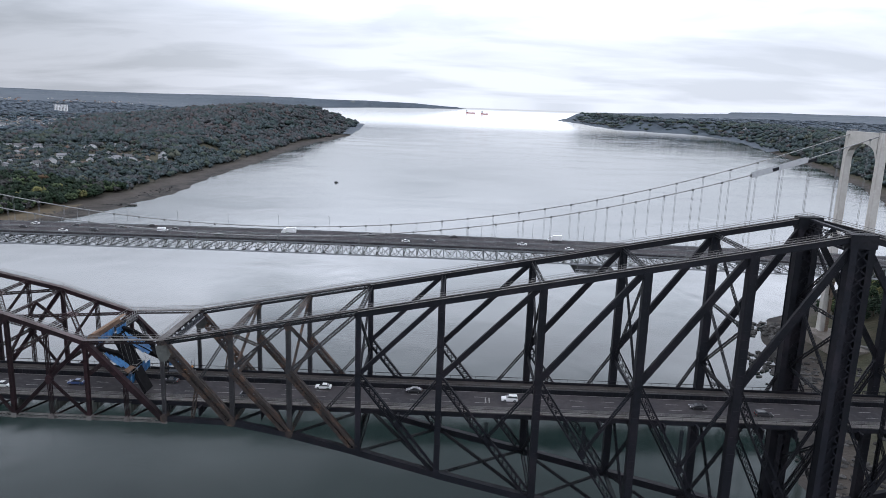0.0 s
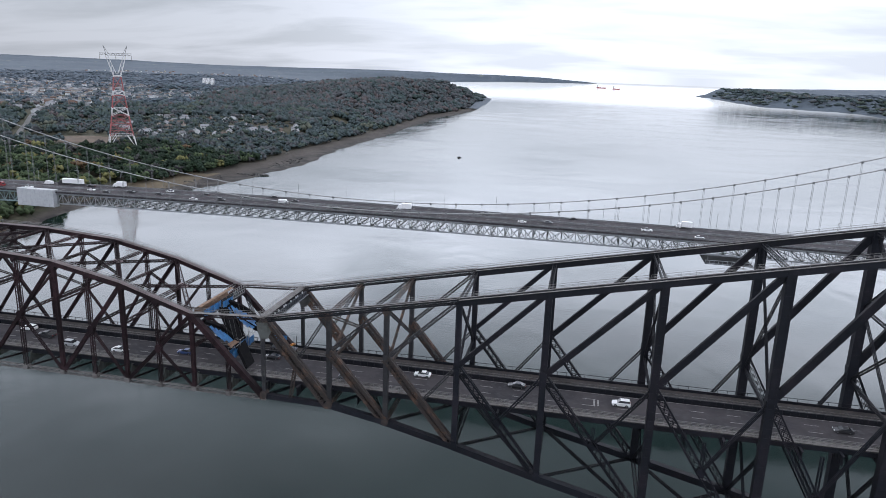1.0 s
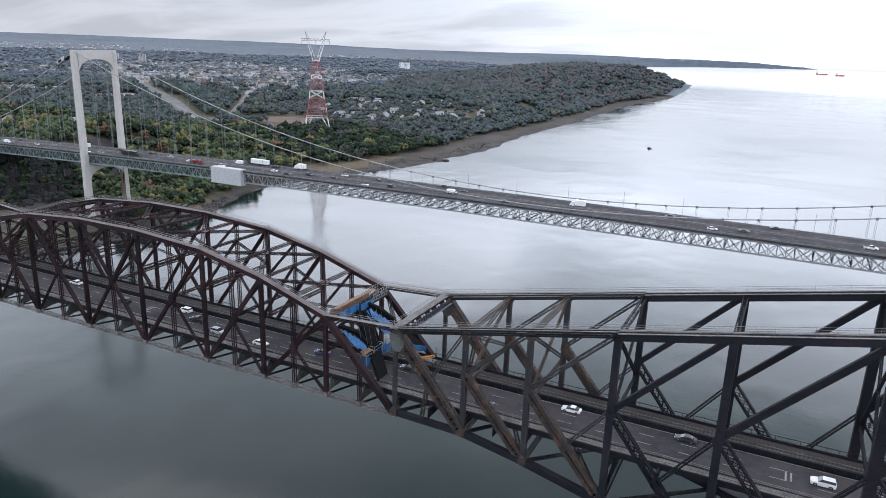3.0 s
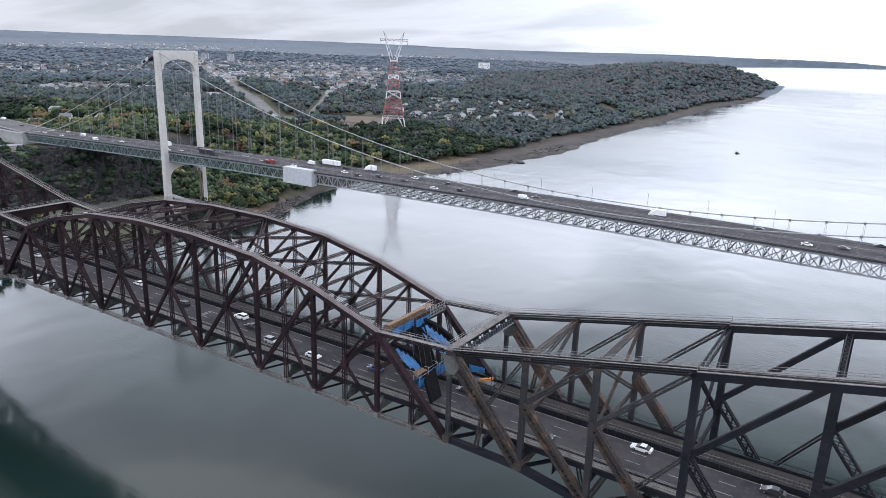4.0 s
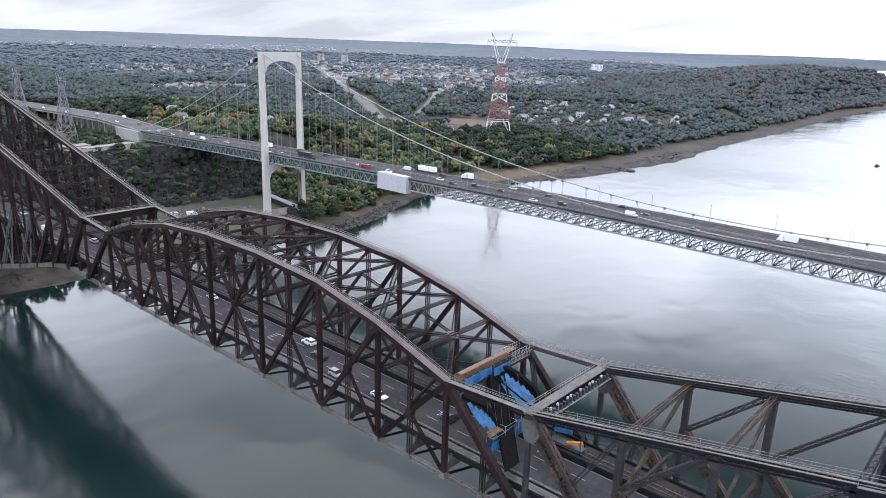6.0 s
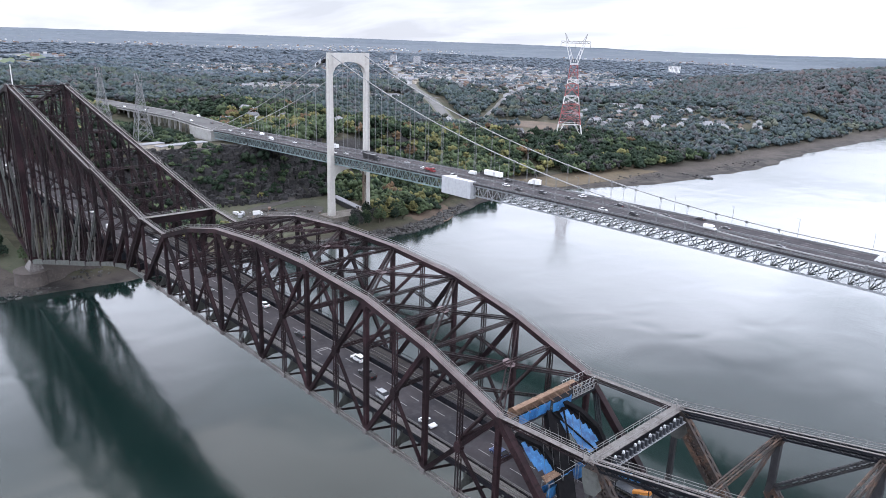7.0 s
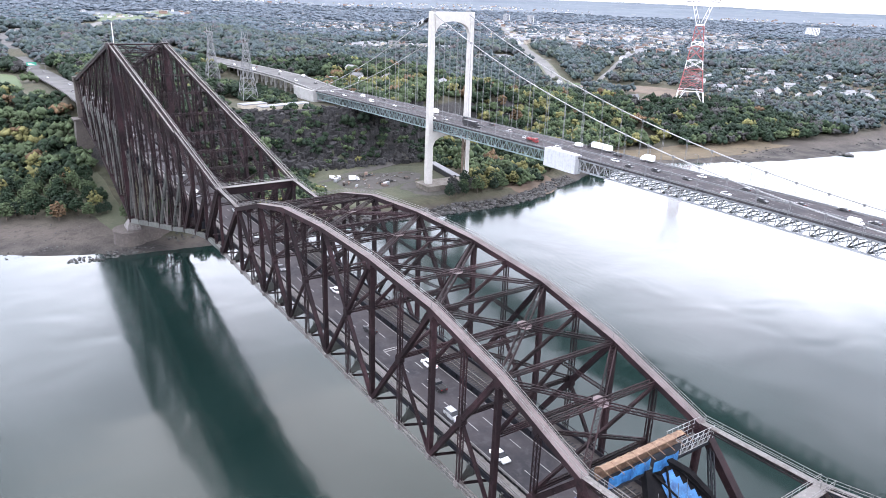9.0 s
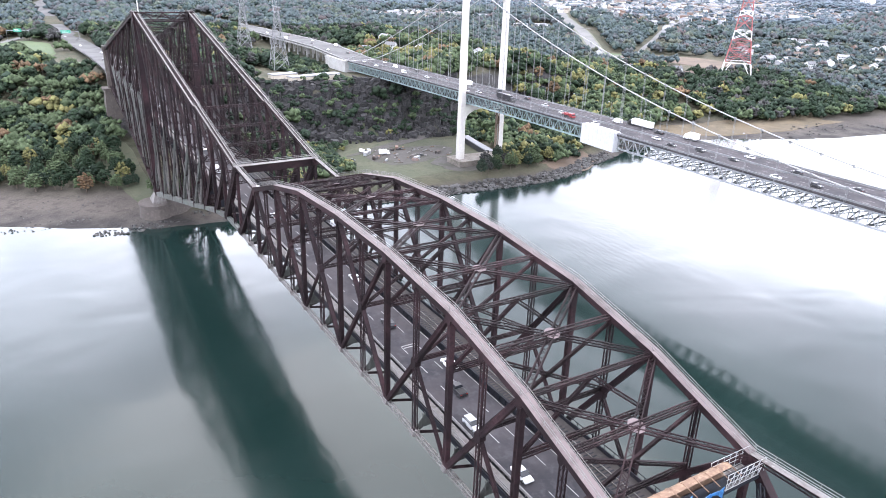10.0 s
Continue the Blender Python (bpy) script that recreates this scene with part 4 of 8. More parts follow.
def ground_material():
    m = bpy.data.materials.new("bank and meadow")
    m.use_nodes = True
    nodes, links = m.node_tree.nodes, m.node_tree.links
    bsdf = nodes["Principled BSDF"]
    bsdf.inputs["Roughness"].default_value = 0.9
    bsdf.inputs["Specular IOR Level"].default_value = 0.2
    geo = nodes.new("ShaderNodeNewGeometry")
    xyz = nodes.new("ShaderNodeSeparateXYZ")
    links.new(geo.outputs["Position"], xyz.inputs[0])
    slope = nodes.new("ShaderNodeSeparateXYZ")
    links.new(geo.outputs["Normal"], slope.inputs[0])

    def noise_tex(scale, detail=5):
        t = nodes.new("ShaderNodeTexNoise")
        t.inputs["Scale"].default_value, t.inputs["Detail"].default_value = scale, detail
        links.new(geo.outputs["Position"], t.inputs["Vector"])
        return t.outputs[0]

    def ramp(value, lo, hi):
        r = nodes.new("ShaderNodeMapRange")
        r.inputs["From Min"].default_value, r.inputs["From Max"].default_value = lo, hi
        links.new(value, r.inputs[0])
        return r.outputs[0]

    def mix(fac, a, b):
        n = nodes.new("ShaderNodeMix")
        n.data_type = "RGBA"
        links.new(fac, n.inputs["Factor"])
        for key, c in (("A", a), ("B", b)):
            if isinstance(c, tuple):
                n.inputs[key].default_value = (*c, 1)
            else:
                links.new(c, n.inputs[key])
        return n.outputs["Result"]

    meadow = mix(ramp(noise_tex(0.02), 0.4, 0.65), (0.052, 0.052, 0.034), (0.076, 0.068, 0.046))
    meadow = mix(ramp(noise_tex(0.12), 0.45, 0.75), meadow, (0.030, 0.034, 0.020))
    mud = mix(ramp(noise_tex(0.015), 0.42, 0.6), (0.050, 0.043, 0.038), (0.074, 0.064, 0.056))
    mud = mix(ramp(noise_tex(0.2), 0.5, 0.75), mud, (0.038, 0.033, 0.029))
    low = nodes.new("ShaderNodeMath")
    low.operation = "MULTIPLY_ADD"
    links.new(noise_tex(0.03), low.inputs[0])
    low.inputs[1].default_value, low.inputs[2].default_value = 1.6, -0.8
    level = nodes.new("ShaderNodeMath")
    level.operation = "ADD"
    links.new(xyz.outputs[2], level.inputs[0])
    links.new(low.outputs[0], level.inputs[1])
    wet = mix(ramp(noise_tex(0.06), 0.42, 0.60), (0.026, 0.024, 0.023), (0.062, 0.055, 0.050))
    mud = mix(ramp(level.outputs[0], 1.7, 0.5), mud, wet)
    base = mix(ramp(level.outputs[0], 2.4, 4.6), mud, meadow)
    rock = mix(ramp(noise_tex(0.35), 0.4, 0.65), (0.045, 0.043, 0.042), (0.024, 0.023, 0.024))
    base = mix(ramp(slope.outputs[2], 0.90, 0.80), base, rock)
    links.new(base, bsdf.inputs["Base Color"])
    b = nodes.new("ShaderNodeBump")
    b.inputs["Distance"].default_value = 0.6
    links.new(noise_tex(0.5), b.inputs["Height"])
    links.new(b.outputs[0], bsdf.inputs["Normal"])
    return m


def water_material():
    m = bpy.data.materials.new("river water")
    m.use_nodes = True
    nodes, links = m.node_tree.nodes, m.node_tree.links
    bsdf = nodes["Principled BSDF"]
    bsdf.inputs["IOR"].default_value = 1.35
    geo = nodes.new("ShaderNodeNewGeometry")

    def noise_tex(scale, detail, squash=None, turn=0.0, distortion=0.0):
        t = nodes.new("ShaderNodeTexNoise")
        t.inputs["Scale"].default_value, t.inputs["Detail"].default_value, t.inputs["Distortion"].default_value = scale, detail, distortion
        source = geo.outputs["Position"]
        if squash:
            mp = nodes.new("ShaderNodeMapping")
            mp.inputs["Rotation"].default_value = (0, 0, radians(turn))
            mp.inputs["Scale"].default_value = squash
            links.new(source, mp.inputs[0])
            source = mp.outputs[0]
        links.new(source, t.inputs["Vector"])
        return t.outputs[0]

    def span(value, lo, hi, a, b):
        r = nodes.new("ShaderNodeMapRange")
        for key, v in (("From Min", lo), ("From Max", hi), ("To Min", a), ("To Max", b)):
            r.inputs[key].default_value = v
        links.new(value, r.inputs[0])
        return r.outputs[0]

    mix = nodes.new("ShaderNodeMix")
    mix.data_type = "RGBA"
    mix.inputs["A"].default_value = (0.0045, 0.013, 0.0115, 1)
    mix.inputs["B"].default_value = (0.009, 0.020, 0.018, 1)
    links.new(span(noise_tex(0.012, 4), 0.35, 0.65, 0, 1), mix.inputs["Factor"])
    links.new(mix.outputs["Result"], bsdf.inputs["Base Color"])
    # slicks and cat's-paws: smooth and ruffled patches
    patch = noise_tex(0.007, 5, (0.7, 1.3, 1.0), 30, 0.9)
    links.new(span(patch, 0.36, 0.66, 0.07, 0.17), bsdf.inputs["Roughness"])
    # slow boils of the current, then short ripples where the breeze reaches
    last = None
    for height_, distance, strength in (
            (noise_tex(0.034, 1, (1.0, 0.7, 1.0), 20, 0.5), 0.28, None),
            (noise_tex(0.9, 3, (0.16, 0.55, 0.3), 25), 0.06, span(patch, 0.46, 0.68, 0.10, 1.0)),
            (noise_tex(0.33, 2, (0.25, 1.0, 0.5), -35, 0.6), 0.05, span(noise_tex(0.012, 3), 0.56, 0.68, 0.0, 1.0))):
        bump = nodes.new("ShaderNodeBump")
        bump.inputs["Strength"].default_value = 1.0
        bump.inputs["Distance"].default_value = distance
        if strength:
            links.new(strength, bump.inputs["Strength"])
        links.new(height_, bump.inputs["Height"])
        if last:
            links.new(last, bump.inputs["Normal"])
        last = bump.outputs[0]
    links.new(last, bsdf.inputs["Normal"])
    return m


angles = np.concatenate([np.arange(-44, 104, 0.36), np.arange(104, 316, 4.0)])
radii = np.concatenate([np.geomspace(5, 250, 26)[:-1], np.arange(250, 900, 5.5), np.geomspace(900, 2600, 90)[:-1], np.geomspace(2600, 60000, 90)])
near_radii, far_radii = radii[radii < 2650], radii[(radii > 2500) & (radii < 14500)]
ground = tagged(polar_sheet("ground", near_radii, angles, height, ground_material()), "wooded river banks with mud flats and meadows", "ground", kind="structure")
# pale blue base colours paint the haze of distance onto the far ground
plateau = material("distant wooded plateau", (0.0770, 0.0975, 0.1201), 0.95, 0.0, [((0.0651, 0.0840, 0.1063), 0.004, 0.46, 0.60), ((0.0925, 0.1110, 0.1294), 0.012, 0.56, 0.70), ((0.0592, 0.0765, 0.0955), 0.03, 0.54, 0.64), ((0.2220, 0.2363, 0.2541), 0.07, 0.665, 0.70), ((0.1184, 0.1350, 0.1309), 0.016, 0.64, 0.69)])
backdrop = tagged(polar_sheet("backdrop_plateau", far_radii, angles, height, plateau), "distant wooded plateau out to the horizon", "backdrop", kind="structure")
water = tagged(polar_sheet("water", np.geomspace(5, 3300, 70), np.arange(0, 360, 2.0), lambda x, y: 0 * x, water_material()), "calm grey-green tidal river under overcast sky", "river", kind="structure")
# far water glows by itself, standing in for haze and reflected sky
far_glow = bpy.data.materials.new("bright hazy distance")
far_glow.use_nodes = True
fb = far_glow.node_tree.nodes["Principled BSDF"]
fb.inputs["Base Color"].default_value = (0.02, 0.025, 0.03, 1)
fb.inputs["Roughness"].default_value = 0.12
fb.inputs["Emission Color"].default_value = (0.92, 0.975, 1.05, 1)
fn, fl = far_glow.node_tree.nodes, far_glow.node_tree.links
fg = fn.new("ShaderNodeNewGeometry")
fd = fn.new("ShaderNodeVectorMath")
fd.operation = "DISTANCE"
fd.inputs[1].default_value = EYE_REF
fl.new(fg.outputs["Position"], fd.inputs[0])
# the added glow fades in with distance
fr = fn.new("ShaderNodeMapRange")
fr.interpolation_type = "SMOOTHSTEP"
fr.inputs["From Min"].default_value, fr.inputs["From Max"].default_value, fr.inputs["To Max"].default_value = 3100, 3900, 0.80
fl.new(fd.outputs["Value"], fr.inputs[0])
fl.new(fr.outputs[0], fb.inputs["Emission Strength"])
tagged(polar_sheet("backdrop_river", np.geomspace(3290, 14400, 40), np.arange(0, 360, 2.0), lambda x, y: 0 * x, far_glow), "bright hazy river reach at the horizon", "backdrop", kind="structure")

# ---- suspension bridge ----
SY0, SY1 = 187.5, 216.0           # cable planes
SX0, SX1 = -278.0, 394.5          # towers
SEND = -476.0                     # south abutment
STOP = 127.6
LEG0, LEG1 = 186.6, 218.6         # tower legs


def s_road(x):
    """Road level of the suspension bridge: a gentle crest."""
    u = (np.asarray(x, float) - 80.0) / 400.0
    return 59.5 - 4.0 * u * u


def s_cable(x):
    mid = (SX0 + SX1) / 2
    half = (SX1 - SX0) / 2
    if SX0 <= x <= SX1:
        u = (x - mid) / half
        sag = 61.4
        return sag + (STOP - 1.0 - sag) * u * u
    far = SEND if x < SX0 else SX1 + 189
    near = SX0 if x < SX0 else SX1
    u = (x - near) / (far - near)
    zend = float(s_road(far)) + 1.0
    return (STOP - 1.0) * (1 - u) + zend * u - 5.0 * 4 * u * (1 - u)


SOOT = material("rust-streaked concrete", (0.16, 0.115, 0.085), 0.85, 0.0, [((0.09, 0.062, 0.046), 0.15, 0.42, 0.65), ((0.27, 0.235, 0.20), 0.6, 0.55, 0.75)])


def suspension_tower(x0):
    tower = thing("suspension_tower", (x0, (SY0 + SY1) / 2, 6), "pale concrete portal tower of the suspension bridge", "bridge tower", "suspension towers")
    for y in (LEG0, LEG1):
        g = Geo()
        secs = [(5.5, 2.5, 2.35), (50, 2.2, 2.1), (112, 1.9, 1.85), (STOP, 1.85, 1.85)]
        verts = []
        c = 0.5
        for z, hx, hy in secs:
            verts += [(x0 + a, y + b, z) for a, b in ((-hx + c, -hy), (hx - c, -hy), (hx, -hy + c), (hx, hy - c), (hx - c, hy), (-hx + c, hy), (-hx, hy - c), (-hx, -hy + c))]
        g.add(verts, [(8 * r + i, 8 * r + (i + 1) % 8, 8 * r + 8 + (i + 1) % 8, 8 * r + 8 + i) for r in range(3) for i in range(8)] + [tuple(24 + i for i in range(8))])
        part("leg", g, CONCRETE, tower)
    for z0, z1, rise, thick in ((113.5, STOP, 8.0, 1.9), (37.0, 47.5, 7.5, 2.2)):
        g = Geo()
        a, b = LEG0 + 1.8, LEG1 - 1.8
        n = 16
        pts = [(a + (b - a) * i / n, z0 + rise * math.sqrt(max(0, 1 - (2 * i / n - 1) ** 2))) for i in range(n + 1)]
        verts = [(x0 + e * thick, y, z) for e in (-1, 1) for y, z in pts] + [(x0 + e * thick, y, z1) for e in (-1, 1) for y, z in pts]
        m = n + 1
        faces = []
        for i in range(n):
            faces += [(i, i + 1, 2 * m + i + 1, 2 * m + i), (m + i + 1, m + i, 3 * m + i, 3 * m + i + 1), (i + 1, i, m + i, m + i + 1), (2 * m + i, 2 * m + i + 1, 3 * m + i + 1, 3 * m + i)]
        g.add(verts, faces)
        part("portal_beam", g, CONCRETE, tower)
    g = Geo()
    g.box((x0 - 8.5, SY0 - 6, -1), (x0 + 8.5, SY1 + 6, 9.4))
    g.box((x0 - 8.9, SY0 - 6.4, 9.4), (x0 + 8.9, SY1 + 6.4, 10.3))
    part("plinth", g, DIRTY, tower, "stained brown concrete plinth")
    g = Geo()
    g.prism((x0 + 1.0, LEG1 - 3.4, 9), (x0 + 1.0, LEG1 - 3.4, 46), YAX, 1.1, 1.4)
    g.prism((x0 + 1.2, LEG1 - 1.95, 9), (x0 + 1.2, LEG1 - 1.95, 44), YAX, 0.5, 2.4)
    part("rust_streaked_shaft", g, SOOT, tower, "rust-brown service shaft beside the leg")
    for y in (SY0, SY1):
        g = Geo()
        g.box((x0 - 1.6, y - 0.9, STOP), (x0 + 1.6, y + 0.9, STOP + 1.1))
        part("saddle", g, GALV, tower)
    return tower


for x0 in (SX0, SX1):
    suspension_tower(x0)

PANEL = 7.4
susp = thing("suspension_bridge_deck", (54, 202, 57), "blue-grey steel stiffening truss carrying a six-lane asphalt deck", "bridge deck")
xs = [SEND + PANEL * i for i in range(int((SX1 + 195 - SEND) / PANEL) + 1)]
UP, DOWN = -1.5, -7.3
far_truss, bracing = Geo(), Geo()
for i, (a, b) in enumerate(zip(xs, xs[1:])):
    za, zb = float(s_road(a)), float(s_road(b))
    m, zm = (a + b) / 2, (za + zb) / 2
    mat = GREEN if b < -150 else GREYSTEEL
    y0, y1 = SY0 + 1.6, SY1 - 1.6
    if i % 4 == 0:
        k = min(i + 4, len(xs) - 1)
        for name, dz in (("top_chord", UP), ("bottom_chord", DOWN)):
            g = Geo()
            g.prism((a, y0, za + dz), (xs[k], y0, float(s_road(xs[k])) + dz), YAX, 0.7, 0.75)
            part(name, g, mat, susp)
    for p, q in (((a, za + UP), (m, zm + DOWN)), ((m, zm + DOWN), (b, zb + UP))):
        g = Geo()
        g.prism((p[0], y0, p[1]), (q[0], y0, q[1]), YAX, 0.36, 0.36)
        part("diagonal", g, mat, susp)
    g = Geo()
    g.prism((m, y0, zm + DOWN), (m, y0, zm + UP), YAX, 0.3, 0.3)
    part("vertical", g, mat, susp)
    g = Geo()
    g.prism((a, y0, za + DOWN), (a, y0, za + UP), YAX, 0.3, 0.3)
    part("vertical", g, mat, susp)
    far_truss.prism((a, y1, za + UP), (b, y1, zb + UP), YAX, 0.7, 0.7)
    far_truss.prism((a, y1, za + DOWN), (b, y1, zb + DOWN), YAX, 0.7, 0.7)
    far_truss.prism((a, y1, za + UP), (m, y1, zm + DOWN), YAX, 0.34, 0.34)
    far_truss.prism((m, y1, zm + DOWN), (b, y1, zb + UP), YAX, 0.34, 0.34)
    far_truss.prism((m, y1, zm + DOWN), (m, y1, zm + UP), YAX, 0.3, 0.3)
    g = bracing
    g.prism((a, y0, za - 7.3), (b, y1, zb - 7.3), V(0, 0, 1), 0.28, 0.28)
    g.prism((a, y1, za - 7.3), (b, y0, zb - 7.3), V(0, 0, 1), 0.28, 0.28)
    g.prism((a, y0, za - 7.3), (a, y1, za - 7.3), V(0, 0, 1), 0.5, 0.5)
    g.prism((a, y0, za - 2.0), (a, y1, za - 2.0), V(1, 0, 0), 0.4, 1.6)
    g.prism((a, y0, za - 7.3), (a, (y0 + y1) / 2, za - 2.4), V(1, 0, 0), 0.3, 0.3)
    g.prism((a, y1, za - 7.3), (a, (y0 + y1) / 2, za - 2.4), V(1, 0, 0), 0.3, 0.3)
# far truss and bracing take the steel with deck shade painted in
tagged(part("far_truss", far_truss, SHADED_STEEL, susp), kind="stuff")
tagged(part("floor_bracing", bracing, SHADED_STEEL, susp), kind="stuff")


def strip(y0, y1, lift, thick, xa, xb, stepx=12.0):
    """A ribbon that follows the crest of the suspension bridge."""
    g = Geo()
    n = max(1, int((xb - xa) / stepx))
    pts = [xa + (xb - xa) * i / n for i in range(n + 1)]
    z = [float(s_road(p)) + lift for p in pts]
    verts = []
    for p, h in zip(pts, z):
        verts += [(p, y0, h - thick), (p, y1, h - thick), (p, y1, h), (p, y0, h)]
    faces = [(4 * i + j, 4 * i + (j + 1) % 4, 4 * i + 4 + (j + 1) % 4, 4 * i + 4 + j)[::-1] for i in range(n) for j in range(4)]
    g.add(verts, faces + [(0, 1, 2, 3), (4 * n + 3, 4 * n + 2, 4 * n + 1, 4 * n)])
    return g


XE = SX1 + 192
part("roadway", strip(SY0 + 0.6, SY1 - 0.6, 0, 0.9, SEND, XE), ASPHALT, susp, "grey asphalt carriageways")
part("median_barrier", strip(201.55, 201.85, 0.8, 0.85, SEND, XE), GALV, susp)
for y in (SY0 + 1.1, SY1 - 1.1):
    part("edge_barrier", strip(y - 0.1, y + 0.1, 0.7, 0.75, SEND, XE), GALV, susp)
    g = Geo()
    for k in range(int((XE - SEND) / 3.7)):
        xx = SEND + k * 3.7
        zz = float(s_road(xx))
        yy = y + (-0.6 if y < 200 else 0.6)
        g.box((xx, yy - 0.05, zz - 0.2), (xx + 0.1, yy + 0.05, zz + 1.3))
    tagged(part("railing_posts", g, GALV, susp), kind="stuff")
g = Geo()
for y in (192.2, 195.8, 207.4, 211.0):
    k = SEND
    while k < XE - 4:
        g.add(strip(y - 0.08, y + 0.08, 0.012, 0.02, k, k + 3).v, [(3, 2, 1, 0), (4, 5, 6, 7), (0, 1, 5, 4), (1, 2, 6, 5), (2, 3, 7, 6), (3, 0, 4, 7)])
        k += 9
tagged(part("lane_marking", g, PAINT, susp, "white lane dashes"), kind="stuff")
for y in (189.0, 200.9, 202.5, 214.4):
    part("edge_line", strip(y - 0.07, y + 0.07, 0.012, 0.02, SEND, XE), PAINT, susp)

for y, nm in ((SY0, "near"), (SY1, "far")):
    cable = thing("main_cable", (54, y, 80), "pale wrapped main suspension cable with hangers", "cable", "suspension cables")
    for xa, xb in ((SEND, SX0), (SX0, SX1), (SX1, SX1 + 189)):
        g = Geo()
        n = 60
        pts = [V(xa + (xb - xa) * i / n, y, s_cable(xa + (xb - xa) * i / n)) for i in range(n + 1)]
        verts, faces = [], []
        for p in pts:
            verts += [p + V(0, 0.29 * math.cos(a), 0.29 * math.sin(a)) for a in [math.pi / 3 * i for i in range(6)]]
        faces = [(6 * i + j, 6 * i + (j + 1) % 6, 6 * i + 6 + (j + 1) % 6, 6 * i + 6 + j) for i in range(n) for j in range(6)]
        g.add(verts, faces)
        part("cable", g, CABLE, cable)
        xx = xa + PANEL * 2
        while xx < xb - 4:
            h = Geo()
            z0, z1 = float(s_road(xx)) - 1.0, s_cable(xx)
            if z1 - z0 > 3:
                for e in (-0.3, 0.3):
                    h.prism((xx + e, y, z0), (xx + e, y, z1), YAX, 0.11, 0.11, False)
                h.box((xx - 0.45, y - 0.45, z1 - 0.7), (xx + 0.45, y + 0.45, z1 + 0.45))
                part("hanger", h, GALV, cable)
            xx += PANEL * 2

# abutment and approach viaduct
ab = thing("south_abutment", (SEND, 202, 40), "pale concrete abutment block of the suspension bridge", "abutment")
g = Geo()
top = float(s_road(SEND))
g.box((SEND - 46, SY0 - 2.0, 20), (SEND + 0.5, SY1 + 2.0, top - 2.2))
g.box((SEND - 46, SY0 - 2.3, top - 2.15), (SEND + 0.2, SY1 + 2.3, top - 0.15))
part("block", g, material("grey abutment concrete", (0.33, 0.325, 0.315), 0.85, 0.0, [((0.25, 0.245, 0.235), 0.12, 0.42, 0.65), ((0.39, 0.385, 0.375), 0.7, 0.52, 0.75)], 0.01, 3.0), ab)
# ---- roads on land ----
def ribbon(points, width, lift=0.5, level=None, per=12.0):
    """A road along a polyline, laid on the ground (or at given levels)."""
    pts = []
    for i in range(len(points) - 1):
        a, b = np.array(points[i][:2], float), np.array(points[i + 1][:2], float)
        n = max(1, int(np.hypot(*(b - a)) / per))
        for k in range(n):
            pts.append((a + (b - a) * k / n, i + k / n))
    pts.append((np.array(points[-1][:2], float), len(points) - 1))
    xy = np.array([p[0] for p in pts])
    for _ in range(6):
        xy[1:-1] = (xy[:-2] + 2 * xy[1:-1] + xy[2:]) / 4
    d = np.gradient(xy, axis=0)
    d /= np.hypot(d[:, 0], d[:, 1])[:, None] + 1e-9
    n = np.stack([-d[:, 1], d[:, 0]], -1)
    if level is None:
        z = np.maximum(height(xy[:, 0], xy[:, 1]), np.maximum(height(*(xy + n * width / 2).T), height(*(xy - n * width / 2).T))) + lift
        for _ in range(4):
            z[1:-1] = np.maximum(z[1:-1], (z[:-2] + 2 * z[1:-1] + z[2:]) / 4)
    else:
        z = np.interp([p[1] for p in pts], range(len(points)), level)
    g = Geo()
    verts = []
    for q, m, h in zip(xy, n, z):
        for e, dz in ((-1, -1.2), (1, -1.2), (1, 0), (-1, 0)):
            c = q + m * e * width / 2
            verts.append(tuple(float(v) for v in warp(c[0], c[1], h + dz)))
    g.add(verts, [(4 * i + j, 4 * i + (j + 1) % 4, 4 * i + 4 + (j + 1) % 4, 4 * i + 4 + j) for i in range(len(xy) - 1) for j in range(4)])
    return g, xy, z


MEADOW_VERGE = material("pale roadside grass", (0.080, 0.090, 0.055), 0.9, 0.0, [((0.105, 0.103, 0.075), 0.03, 0.42, 0.65), ((0.055, 0.066, 0.040), 0.2, 0.5, 0.75)])
LAND_ROADS = [
    ([(-3000, 2303), (-1956, 1566), (-1396, 1173), (-1005, 879), (-842, 784), (-715, 695), (-648, 648)], 18),
    ([(-648, 648), (-618, 632), (-598, 645), (-606, 680), (-652, 739), (-725, 837), (-811, 947)], 7),
    ([(-610, 660), (-600, 625), (-600, 590), (-590, 480), (-545, 380), (-530, 290), (-560, 256), (-640, 240)], 8),
    ([(-811, 947), (-980, 1200), (-1150, 1500), (-1220, 1900)], 8),
    ([(-853, 814), (-1050, 700), (-1195, 545), (-1280, 380)], 8),
    ([(-1380, 140), (-1690, 178), (-2050, 300), (-2400, 500), (-2900, 620), (-3600, 700)], 20),
    ([(-1166, -23), (-1450, 60), (-1700, 230), (-2050, 480), (-2200, 420), (-2100, 330)], 9),
    ([(-1700, -300), (-1720, 60), (-1800, 300), (-1700, 700)], 12),
    ([(-600, -300), (-640, -150), (-690, -90), (-760, -60)], 7),
]
road_mask = []
for pts, w in LAND_ROADS:
    g, xy, z = ribbon(pts, w)
    road_mask.append((xy, w / 2 + (15 if w > 12 else 9)))
    solid("road", g, ROAD_LIGHT, "pale grey asphalt road through the trees", "road", kind="structure")
    if w > 14:
        solid("road_verge", ribbon(pts, w + 6, lift=0.1)[0], MEADOW_VERGE, "pale mown verge along the highway", "verge", kind="structure")
QROAD = [(-END - 6, -2.4), (-553, -4), (-731, -16), (-921, -22), (-1166, -23), (-1380, 10)]
